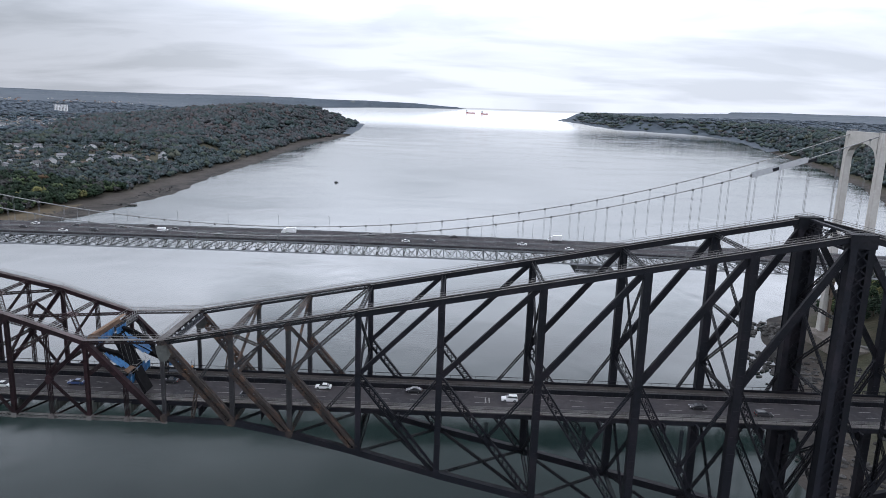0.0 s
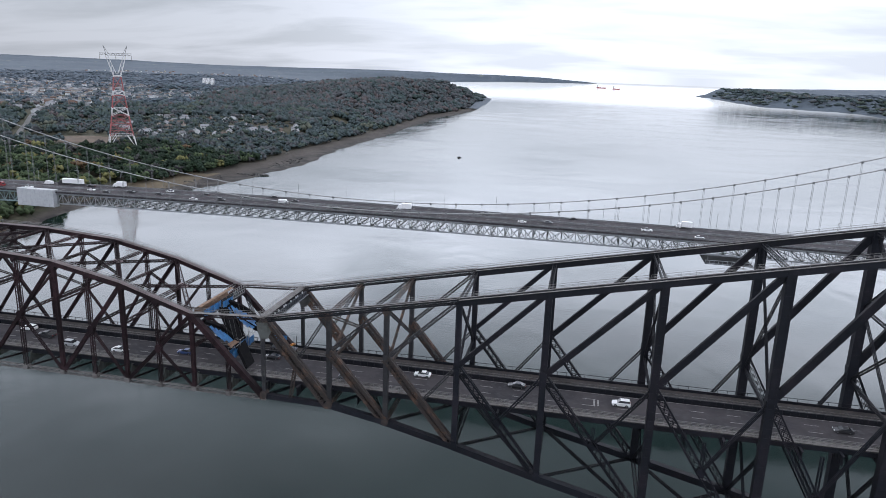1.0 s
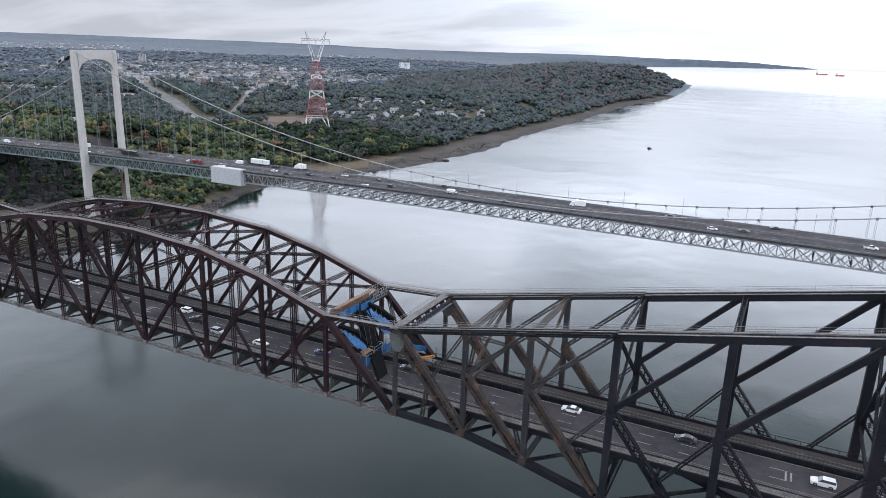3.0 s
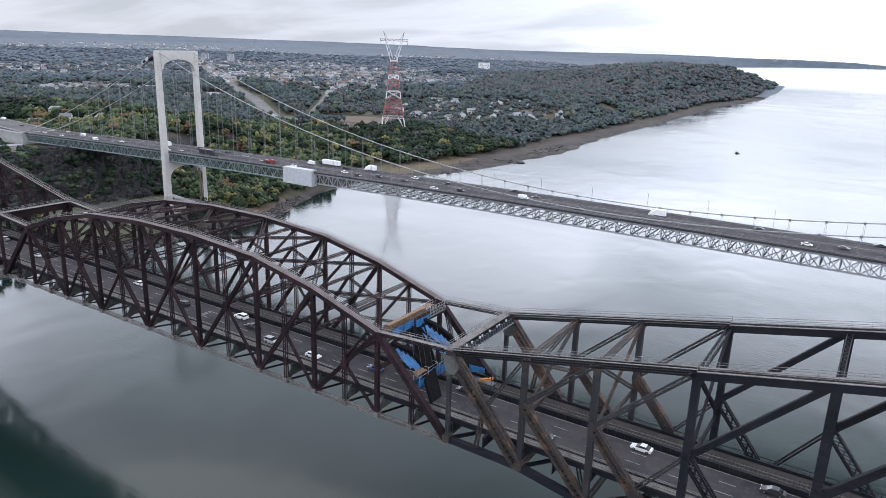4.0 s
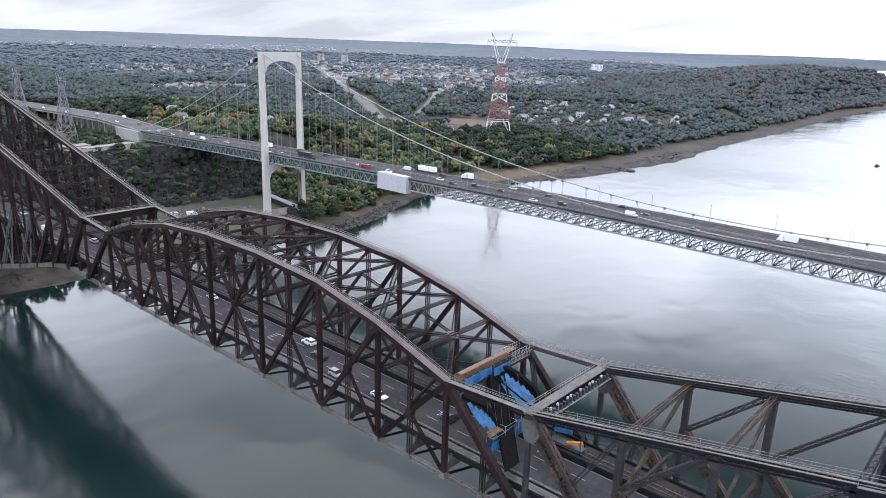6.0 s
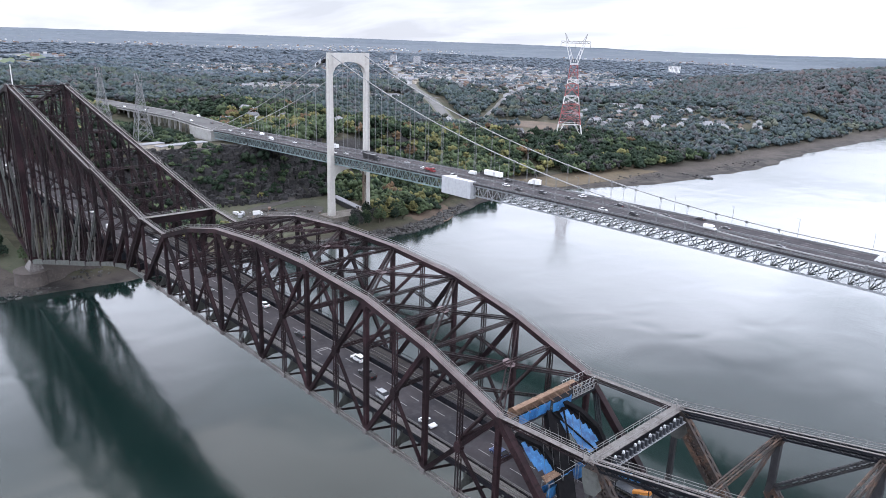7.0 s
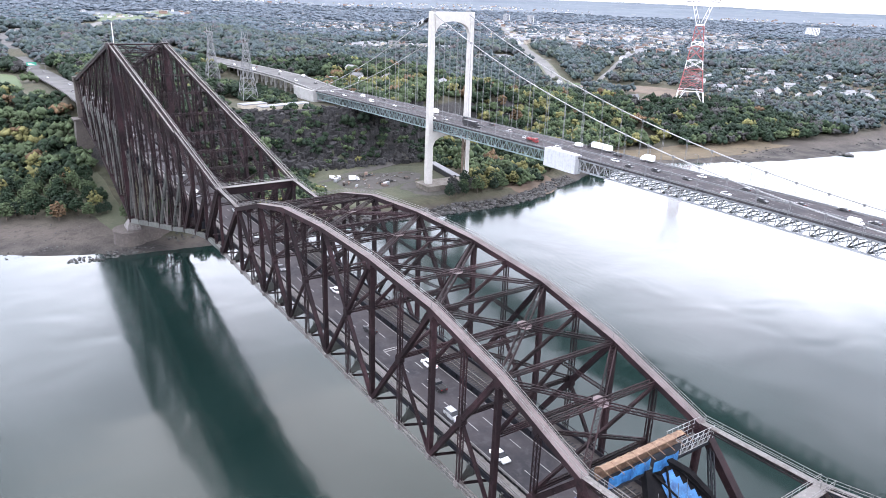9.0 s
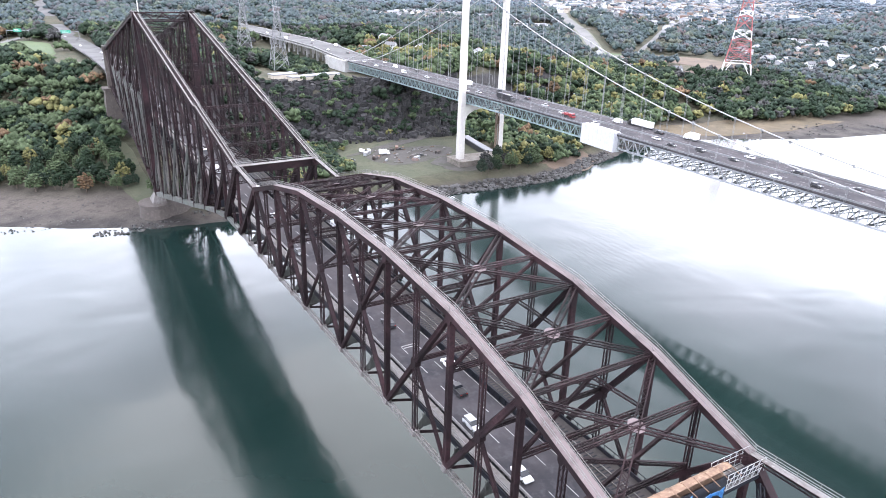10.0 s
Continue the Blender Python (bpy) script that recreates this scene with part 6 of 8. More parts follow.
def house_proto(w, d, h, r, wall, roof, label):
    t = thing("house", (0, 0, 0), label, "house", "houses among the trees")
    a, b = gable(w, d, h, r)
    body = part("wall", a, WALLS[wall], t)
    part("roof", b, ROOFS[roof], t)
    g = Geo()
    g.box((w * 0.22, -0.4, h + r * 0.4), (w * 0.22 + 0.8, 0.5, h + r + 1.0))
    part("chimney", g, WALLS[2], t)
    k = 0
    for e in (-1, 1):
        for i in range(int(w / 3)):
            for lev in range(1 if h < 4 else 2):
                q = Geo()
                xx, z = -w / 2 + 1.4 + 3 * i, 1.0 + 2.8 * lev
                q.box((xx, e * (d / 2 + 0.02) - 0.05, z), (xx + 1.2, e * (d / 2 + 0.02) + 0.05, z + 1.3))
                part("window", q, GLASS, body)
    return t


hp = [house_proto(11, 8.5, 5.4, 2.8, 0, 0, "two-storey white house with grey roof among trees"), house_proto(13, 9, 3.2, 2.4, 1, 1, "low grey house with pale roof among trees"),
      house_proto(10, 8, 5.6, 3.2, 2, 2, "brick house with brown shingle roof among trees"), house_proto(14, 9.5, 5.2, 3.0, 0, 1, "large white house with pale roof among trees"), house_proto(11, 9, 3.4, 2.6, 3, 2, "beige bungalow with brown roof among trees")]
spots = list(HOMES)
for i in range(14):
    spots.append((-1195 + 5.5 * i + rng.uniform(-6, 6), 545 + 13 * i))
for i in range(54):
    a, q = rng.uniform(0, 6.28), math.sqrt(rng.uniform(0, 1))
    spots.append((-500 + 165 * q * math.cos(a), 970 + 230 * q * math.sin(a)))
for i in range(16):
    spots.append((-430 - 30 * rng.uniform(0, 3), 1150 + 30 * i + rng.uniform(-10, 10)))
for i in range(24):
    spots.append((-760 - rng.uniform(0, 230), 900 + rng.uniform(0, 260)))
first = set()
for x, y in spots:
    i = int(rng.choice([0, 0, 1, 2, 3, 3, 4]))
    m = pose(x, y, float(height(x, y)) + 0.2, 0, 0, float(rng.choice([20, 110, 40, 130, 75])) + rng.uniform(-8, 8))
    if i not in first:
        first.add(i)
        hp[i].matrix_basis = m
    else:
        copy_thing(hp[i], m)
for i, t in enumerate(hp):
    if i not in first:
        t.matrix_basis = pose(-640 + 20 * i, 700, float(height(-640 + 20 * i, 700)))

# the suburbs beyond: too many to count
geos = {}
for cx, cy, a, b, n, turn in ((-1230, 1450, 400, 480, 560, 25), (-1150, 640, 90, 120, 40, 60), (-1750, 1900, 480, 480, 420, 10), (-1900, 1000, 380, 280, 170, 40), (-2700, 2300, 700, 700, 330, 15), (-900, 2000, 250, 350, 140, 30), (-4200, 3000, 900, 900, 160, 15), (-4600, 1500, 900, 800, 120, 15), (-2400, 4200, 700, 900, 140, 15), (-2300, 100, 300, 260, 50, 20), (-2600, 800, 500, 300, 90, 0), (1600, 3300, 220, 500, 80, 50), (1420, 2600, 120, 300, 30, 50), (-520, 1700, 80, 350, 26, 0), (-3300, 1300, 700, 500, 90, 0)):
    c, s_ = math.cos(radians(turn)), math.sin(radians(turn))
    for i in range(n):
        t, q = rng.uniform(0, 6.28), math.sqrt(rng.uniform(0, 1))
        u, v = a * q * math.cos(t), b * q * math.sin(t)
        v = round(v / 42) * 42 + rng.uniform(-5, 5) + (9 if rng.uniform() < 0.5 else -9)
        x, y = cx + u * c - v * s_, cy + u * s_ + v * c
        sh, nh = shore(np.array(x), np.array(y))
        if max(sh, nh) < 110:
            continue
        wall, roof = rng.choice([0, 0, 1, 1, 2, 3]), rng.choice([0, 0, 1, 2])
        big = 1.0 if rng.uniform() < 0.94 else 2.2
        ga, gb = gable(rng.uniform(10, 15) * big, rng.uniform(8, 10) * big, rng.uniform(4.5, 7) * (1.2 if big > 1 else 1), rng.uniform(1.6, 3))
        z0 = float(height(x, y)) + 0.5
        ang = radians(turn + 90 * rng.randint(2) + rng.uniform(-10, 10))
        ca, sa = math.cos(ang), math.sin(ang)
        for g0, key in ((ga, ("w", wall)), (gb, ("r", roof))):
            g = geos.setdefault(key, Geo())
            q = np.array(g0.v)
            g.add(np.stack(warp(x + q[:, 0] * ca - q[:, 1] * sa, y + q[:, 0] * sa + q[:, 1] * ca, z0 + q[:, 2]), -1).tolist(), g0.f)
for (a, i), g in geos.items():
    solid("suburb_houses" if a == "w" else "suburb_roofs", g, (WALLS if a == "w" else ROOFS)[i], "distant suburb of pale houses among trees" if a == "w" else "distant suburb roofs among trees", "houses", kind="stuff")


def block(name, x, y, w, d, h, turn, mat, label, storeys=0, kind_="building"):
    """A flat-roofed building with rows of windows."""
    t = thing(name, (0, 0, 0), label, kind_)
    ang = radians(turn)
    ca, sa = math.cos(ang), math.sin(ang)
    z0 = float(height(x, y))

    def put(g):
        g.v = [tuple(float(k) for k in warp(x + a * ca - b * sa, y + a * sa + b * ca, z0 + c)) for a, b, c in g.v]
        return g
    g = Geo()
    g.box((-w / 2, -d / 2, -3), (w / 2, d / 2, h))
    body = part("wall", put(g), mat, t)
    g = Geo()
    g.box((-w / 2 - 0.3, -d / 2 - 0.3, h + 0.02), (w / 2 + 0.3, d / 2 + 0.3, h + 0.7))
    part("roof", put(g), ROOFS[1], t)
    for lev in range(storeys):
        z = 1.6 + lev * (h - 1) / storeys
        n = int(w / 4.5)
        for e in (-1, 1):
            for i in range(n):
                q = Geo()
                xx = -w / 2 + w * (i + 0.22) / n
                q.box((xx, e * d / 2 - 0.12, z), (xx + w / n * 0.55, e * d / 2 + 0.12, z + 1.7))
                part("window", put(q), GLASS, body)
    return t


SLAB = material("white concrete slab", (0.75, 0.75, 0.74), 0.7, 0, [((0.65, 0.65, 0.65), 0.1, 0.4, 0.7)])
block("apartment_tower", -1312, 2456, 44, 18, 36, 25, SLAB, "white twelve-storey apartment slab among trees", 11)
block("apartment_tower", -2150, 1860, 26, 18, 34, 40, WALLS[1], "grey apartment block beside the highway", 8)
block("apartment_tower", -2230, 1800, 26, 18, 32, 40, WALLS[1], "grey apartment block beside the highway", 8)
block("warehouse", -905, 722, 16, 64, 7, -8, WALLS[0], "long low white warehouse by the highway", 0)
block("warehouse", -1088, 738, 14, 34, 6, 5, WALLS[0], "long low white warehouse", 0)
block("warehouse", -1319, 1171, 30, 46, 9, 20, WALLS[1], "pale grey commercial building", 1)
block("warehouse", -1500, 1330, 40, 60, 8, 25, WALLS[0], "large pale commercial building", 1)
block("office_building", -980, 930, 22, 44, 9, 25, WALLS[3], "beige low office building", 2)
block("depot_shed", -432, 140, 9, 46, 4.0, 12, WALLS[3], "low white depot shed above the rock cut", 0)
block("depot_shed", -446, 118, 10, 22, 3.4, 12, WALLS[3], "low white depot shed above the rock cut", 0)
block("site_canopy", -310, 222, 50, 5, 4.0, -10, WEATHERED, "long dark site shelter with a pale roof behind the tower", 0)

# ---- power pylons ----
def frame_bars(g, lo, hi, za, zb, t, cross=True):
    """The four faces of one stage of a lattice tower."""
    A = [V(sx * lo, sy * lo, za) for sx, sy in ((-1, -1), (1, -1), (1, 1), (-1, 1))]
    B = [V(sx * hi, sy * hi, zb) for sx, sy in ((-1, -1), (1, -1), (1, 1), (-1, 1))]
    for i in range(4):
        j = (i + 1) % 4
        g.prism(A[i], B[i], (0.3, 1, 0.1), t * 1.5, t * 1.5)
        g.prism(B[i], B[j], (0, 0, 1), t, t)
        if cross:
            g.prism(A[i], B[j], (0, 0, 1), t, t)
            g.prism(A[j], B[i], (0, 0, 1), t, t)


px, py, pz = -405.5, 634.0, 27.0
pylon = thing("power_pylon", (px, py, pz), "tall red and white lattice river-crossing pylon", "pylon")
pylon_turn = Matrix.Translation((px, py, pz)) @ Matrix.Rotation(radians(38), 4, "Z") @ Matrix.Diagonal((0.88, 0.88, 0.95, 1))


def pylon_part(name, g, mat):
    g.v = [tuple(pylon_turn @ Vector(v)) for v in g.v]
    tagged(part(name, g, mat, pylon), kind="stuff")


stages = [(0, 16, 18.5, 15.4, PYWHITE), (16, 30, 15.4, 13.0, RED), (30, 42, 13.0, 11.2, RED), (42, 52, 11.2, 9.8, PYWHITE), (52, 68, 9.8, 7.6, RED), (68, 74, 7.6, 6.9, PYWHITE), (74, 92, 6.9, 5.1, RED), (92, 94, 5.1, 4.9, PYWHITE)]
for za, zb, a, b, mat in stages:
    g = Geo()
    frame_bars(g, a, b, za, zb, 0.62 if za else 0.9, cross=za > 0)
    if za == 0:
        for sx, sy in ((-1, -1), (1, -1), (1, 1), (-1, 1)):
            g.prism((sx * a * 0.98, sy * a * 0.98, 0), (sx * b * 0.45, sy * b, zb), (0.3, 1, 0.1), 0.7, 0.7)
            g.prism((sx * a * 0.98, sy * a * 0.98, 0), (sx * b, sy * b * 0.45, zb), (0.3, 1, 0.1), 0.7, 0.7)
    elif zb - za > 11:
        m = (za + zb) / 2
        frame_bars(g, (a + b) / 2, (a + b) / 2, m, m + 0.1, 0.4, False)
    pylon_part("stage", g, mat)
g = Geo()
for sx in (-1, 1):
    for sy in (-1, 1):
        g.prism((sx * 4.9, sy * 4.9, 94), (sx * 13.5, sy * 1.6, 120), (0, 1, 0.2), 0.9, 0.9)
        g.prism((sx * 1.0, sy * 4.2, 96), (sx * 10.5, sy * 1.6, 120), (0, 1, 0.2), 0.7, 0.7)
    for k in range(4):
        u, w = k / 4, (k + 1) / 4
        g.prism((sx * (4.9 + 8.6 * u), -4.9 + 3.3 * u, 94 + 26 * u), (sx * (1.0 + 9.5 * w), 4.2 - 2.6 * w, 96 + 24 * w), (0, 1, 0.2), 0.45, 0.45)
        g.prism((sx * (4.9 + 8.6 * u), 4.9 - 3.3 * u, 94 + 26 * u), (sx * (1.0 + 9.5 * w), -4.2 + 2.6 * w, 96 + 24 * w), (0, 1, 0.2), 0.45, 0.45)
pylon_part("fork", g, PYWHITE)
g = Geo()
for sy in (-1.6, 1.6):
    for zz in (119.5, 122.0):
        g.prism((-21, sy * (0.3 if zz > 120 else 1), zz), (21, sy * (0.3 if zz > 120 else 1), zz), (0, 0, 1), 0.5, 0.5)
for k in range(14):
    xa, xb = -21 + 3 * k, -18 + 3 * k
    g.prism((xa, -1.2, 119.5 if k % 2 else 122), (xb, 1.2, 122 if k % 2 else 119.5), (0, 0, 1), 0.35, 0.35)
for sx in (-1, 1):
    g.prism((sx * 12, 0, 120), (sx * 15.5, 0, 132), (0, 1, 0), 0.7, 0.7)
    g.prism((sx * 9, 0, 121), (sx * 15.5, 0, 132), (0, 1, 0), 0.5, 0.5)
for xx in (-20.5, 0, 20.5):
    g.prism((xx, 0, 119), (xx, 0, 112), (1, 0, 0), 0.5, 0.5)
pylon_part("crossarm", g, GALV)
for bx, by, top in ((-590, 128, 60), (-500, 133, 60)):
    bz = float(height(bx, by))
    t = thing("lattice_pylon", (bx, by, bz), "grey galvanised lattice power pylon", "pylon", "grey pylons")
    g = Geo()
    lv = [(0, 7.2), (10, 6.0), (20, 4.8), (29, 3.7), (37, 2.8), (44, 2.1), (50, 1.7)]
    for (za, a), (zb, b) in zip(lv, lv[1:]):
        frame_bars(g, a, b, za, zb, 0.34)
    g.v = [(bx + q[0], by + q[1], bz + q[2]) for q in g.v]
    part("mast", g, GALV, t)
    g = Geo()
    for sx in (-1, 1):
        for sy in (-1, 1):
            g.prism((sx * 1.7, sy * 1.7, 50), (sx * 6.5, sy * 0.8, top), (0, 1, 0.2), 0.35, 0.35)
    g.prism((-11, 0, top - 6), (11, 0, top - 6), (0, 0, 1), 0.7, 0.5)
    for xx in (-10.5, 0, 10.5):
        g.prism((xx, 0, top - 6), (xx, 0, top - 10), (1, 0, 0), 0.3, 0.3)
    g.v = [(bx + q[0], by + q[1], bz + q[2]) for q in g.v]
    part("crossarm", g, GALV, t)
# ---- works on the truss bridge ----
hipx = XB[2]
trough = thing("painting_scaffold", (hipx - 1, 0, 70), "plywood-lined scaffold trough with blue tarpaulin skirts across the truss", "scaffold")
n, y0, y1, r, cx, cz = 12, -10.6, 7.4, 1.25, hipx + 0.7, 71.7
for k in range(8):
    ya, yb = y0 + (y1 - y0) * k / 8, y0 + (y1 - y0) * (k + 1) / 8 - 0.05
    g = Geo()
    arc = [math.pi * (0.36 + 1.32 * i / n) for i in range(n + 1)]
    verts = []
    for t in arc:
        for q in (r, r + 0.06):
            verts += [(cx + q * math.cos(t), ya, cz + q * math.sin(t)), (cx + q * math.cos(t), yb, cz + q * math.sin(t))]
    faces = []
    for i in range(n):
        o = 4 * i
        faces += [(o, o + 1, o + 5, o + 4), (o + 2, o + 6, o + 7, o + 3), (o, o + 4, o + 6, o + 2), (o + 1, o + 3, o + 7, o + 5)]
    g.add(verts, faces + [(0, 2, 3, 1), (4 * n, 4 * n + 1, 4 * n + 3, 4 * n + 2)])
    part("plywood_panel", g, PLY, trough, "orange-brown plywood lining")
for k in range(9):
    g = Geo()
    yy = y0 + (y1 - y0) * k / 8
    for i in range(6):
        a, b = math.pi * (0.34 + 1.34 * i / 6), math.pi * (0.34 + 1.34 * (i + 1) / 6)
        g.prism((cx + 1.36 * math.cos(a), yy, cz + 1.36 * math.sin(a)), (cx + 1.36 * math.cos(b), yy, cz + 1.36 * math.sin(b)), YAX, 0.12, 0.1)
    g.prism((cx + 0.45, yy, cz + 1.2), (cx + 1.7, yy + 0.9, cz + 0.1), YAX, 0.11, 0.11)
    part("rib", g, PLY, trough)
for ya, yb, za, zb, xx in ((-10.4, -1.4, 69.8, 72.1, hipx + 2.2), (-1.2, 4.6, 69.0, 71.6, hipx + 2.7)):
    g = Geo()
    m = max(2, int((yb - ya) / 1.3))
    for i in range(m):
        a, b = ya + (yb - ya) * i / m, ya + (yb - ya) * (i + 1) / m
        bulge = 0.14 if i % 2 else -0.08
        g.plate([(xx + bulge, a, za), (xx - bulge, b, za + 0.05), (xx - bulge, b, zb), (xx + bulge, a, zb - 0.06)], 0.05)
    part("tarpaulin", g, TARP, trough, "blue tarpaulin skirt")
g = Geo()
for k in range(7):
    yy = 5.6 + 1.35 * k
    for e in (-1.4, 1.5):
        g.prism((cx + e, yy, 70.0), (cx + e, yy, 72.8), YAX, 0.07, 0.07)
    g.prism((cx - 1.4, yy, 70.1), (cx + 1.5, yy, 70.1), YAX, 0.1, 0.12)
    if k < 6:
        g.prism((cx + 1.5, yy, 70.1), (cx + 1.5, yy + 1.35, 72.7), YAX, 0.07, 0.07)
for e in (-1.4, 1.5):
    for zz in (70.2, 71.2, 72.0, 72.8):
        g.prism((cx + e, 5.4, zz), (cx + e, 13.8, zz), V(0, 0, 1), 0.07, 0.07)
part("rail_cage", g, CABLE, trough, "white tubular scaffold rails")
g = Geo()
g.box((cx - 1.3, 5.4, 70.0), (cx + 1.4, 13.6, 70.1))
part("end_floor", g, WORN, trough, "grey grating floor")
g = Geo()
for xx in (cx - 1.6, cx + 1.6):
    g.prism((xx, -13.0, 69.9), (xx, 13.0, 69.9), V(0, 0, 1), 0.35, 0.25)
part("carrier_beam", g, STEEL, trough)


DRUM = material("dark blue-grey housing", (0.035, 0.04, 0.05), 0.5, 0.1, [((0.06, 0.065, 0.075), 1.0, 0.4, 0.7)])
SHEET = material("black sheeting", (0.007, 0.007, 0.008), 0.9, 0.0, [((0.013, 0.012, 0.013), 0.7, 0.45, 0.7)], 0.05, 1.5, spec=0.08)


def on_portal(down, y, out=0.0):
    """A place in the sloping plane of the two end posts: metres down the slope from the hips, across, and out of the plane."""
    return V(77.2 + 0.7239 * down + 0.690 * out, y, 71.7 - 0.6899 * down + 0.724 * out)


portal = thing("portal_brace", (84, 0, 64), "black sheeted portal brace between the end posts, hung with blue tarpaulin", "bracing")
LEG = ((2.5, -2.5), (3.4, 1.4), (8.0, -1.2), (13.7, -3.9), (20.6, -8.2), (20.6, -12.2), (12.0, -7.6), (7.0, -4.9))
for e in (1, -1):
    g = Geo()
    ring = [on_portal(d_, e * y_) for d_, y_ in LEG]
    g.plate(ring if e > 0 else ring[::-1], 0.9)
    leg = part("portal_leg", g, SHEET, portal, "black sheeted leg")
    g = Geo()
    g.prism(on_portal(3.4, e * 1.5, 0.3), on_portal(13.8, e * -3.8, 0.3), V(0, 1, 0), 0.25, 1.3)
    g.prism(on_portal(2.6, e * -2.6, 0.3), on_portal(12.0, e * -7.7, 0.3), V(0, 1, 0), 0.25, 1.3)
    part("flange", g, SHEET, leg)
    g = Geo()
    g.laced(on_portal(4.0, e * -12.6), on_portal(13.6, e * -5.6), V(0.69, 0, 0.724), 0.8, 0.9)
    part("counter_brace", g, STEEL, portal)
g = Geo()
g.prism(on_portal(1.6, -12.8), on_portal(1.6, 12.8), V(0.69, 0, 0.724), 1.0, 1.2)
part("portal_strut", g, STEEL, portal)
# black edging, and sheets of blue tarpaulin in steps down the brace
for pts in (((2.3, 2.1), (5.5, 5.1), (9.8, 6.9), (12.4, 6.4)), ((3.9, -12.4), (7.5, -8.6), (11.6, -7.9))):
    for p, q in zip(pts, pts[1:]):
        g = Geo()
        g.prism(on_portal(*p, 0.9), on_portal(*q, 0.9), V(0.69, 0, 0.724), 1.0, 0.9)
        part("edge_sheet", g, SHEET, portal, "black edge sheeting")
FLIGHTS = (((4.0, 0.2, 2.4), (5.3, -0.9, 3.2), (6.6, -0.9, 4.0), (7.9, 0.0, 4.8), (9.2, 0.2, 5.3), (10.5, 0.3, 5.5), (11.7, 1.6, 4.4), (12.8, 1.6, 4.4)),
           ((5.6, -12.3, -11.3), (6.8, -12.4, -10.5), (7.9, -12.4, -9.7), (9.0, -12.2, -9.2), (10.1, -11.9, -8.8), (11.1, -10.9, -8.7), (12.1, -10.9, -8.7)))
for flight in FLIGHTS:
    for i, (p, q) in enumerate(zip(flight, flight[1:])):
        g = Geo()
        n_ = max(2, int((p[2] - p[1]) / 0.9))
        for j in range(n_):
            ya, yb = p[1] + (p[2] - p[1]) * j / n_, p[1] + (p[2] - p[1]) * (j + 1) / n_
            lift = 0.66 + (0.04 if (i + j) % 2 else 0.0)
            g.plate([on_portal(p[0], ya, lift), on_portal(q[0] + 0.2, ya, lift - 0.03), on_portal(q[0] + 0.2, yb, lift - 0.02), on_portal(p[0], yb, lift + 0.05)], 0.06)
        part("tarpaulin", g, TARP, portal, "blue tarpaulin sheeting")
box_ = thing("slung_platform", (87.6, -6, 60), "blue sheeted work platform slung across the foot of the portal brace", "scaffold")
for ya, yb, za, zb, xx in ((-11.8, -7.3, 59.5, 61.7, 88.0), (-7.5, -3.2, 60.1, 62.5, 87.7), (-3.2, 0.8, 59.8, 62.0, 87.9)):
    n_ = 3
    for j in range(n_):
        g = Geo()
        a_, b_ = ya + (yb - ya) * j / n_, ya + (yb - ya) * (j + 1) / n_
        o = 0.10 if j % 2 else -0.06
        g.plate([(xx + o, a_, za), (xx - o, b_, za + 0.05), (xx - o, b_, zb), (xx + o, a_, zb - 0.08)], 0.06)
        part("tarpaulin", g, TARP, box_, "blue tarpaulin sheeting")
        g = Geo()
        g.plate([(xx - 1.5 + o, a_, za + 0.2), (xx - 1.5 - o, b_, za + 0.2), (xx - 1.5 - o, b_, zb - 0.3), (xx - 1.5 + o, a_, zb - 0.3)], 0.06)
        part("tarpaulin", g, TARP, box_, "blue tarpaulin sheeting")
    g = Geo()
    g.box((xx - 1.5, ya + 0.05, za - 0.02), (xx, yb - 0.05, za + 0.12))
    part("platform", g, PLY, box_, "plywood platform")
    g = Geo()
    for yy in (ya + 0.3, yb - 0.3):
        for x_ in (xx - 1.5, xx + 0.15):
            g.prism((x_, yy, za - 0.4), (x_, yy, zb + 1.1), YAX, 0.07, 0.07)
        g.prism((xx + 0.15, yy, zb + 1.0), (xx - 1.5, yy, zb + 1.0), YAX, 0.06, 0.06)
    g.prism((xx + 0.15, ya, zb + 0.9), (xx + 0.15, yb, zb + 0.9), V(0, 0, 1), 0.06, 0.06)
    part("guard_rail", g, CABLE, box_, "white tubular rails")
    for k in range(2):
        g = Geo()
        g.prism((xx - 0.7, ya + 0.6 + 2.6 * k, zb), (85.0, ya + 1.2 + 2.0 * k, 71.6), YAX, 0.05, 0.05)
        part("hanger_rope", g, WIRE, box_)
sacks = thing("timber_bundle", (86.6, -10, 62), "orange-brown boards lashed below the sheeted brace", "boards")
for i in range(4):
    g = Geo()
    g.prism(on_portal(12.4 + 0.35 * i, -11.8, 0.7), on_portal(12.6 + 0.3 * i, -8.6 + 0.3 * i, 0.8), V(0.69, 0, 0.724), 0.3, 0.3)
    part("board", g, PLY, sacks)
net = thing("safety_net_bundle", (96, 6, 57.6), "bundle of orange netting and blue sheet inside the arm tip", "netting")
NET = material("orange netting", (0.50, 0.20, 0.03), 0.7, 0.0, [((0.35, 0.12, 0.02), 0.9, 0.45, 0.7)], 0.05, 2.0)
g = Geo()
for i in range(4):
    p = V(94.6 + 0.8 * i, 6.0 + 0.2 * (i % 2), 56.9 + 0.28 * i)
    g.prism(p, p + V(1.0, 0.2, 0.3), YAX, 0.8, 0.55)
part("net", g, NET, net)
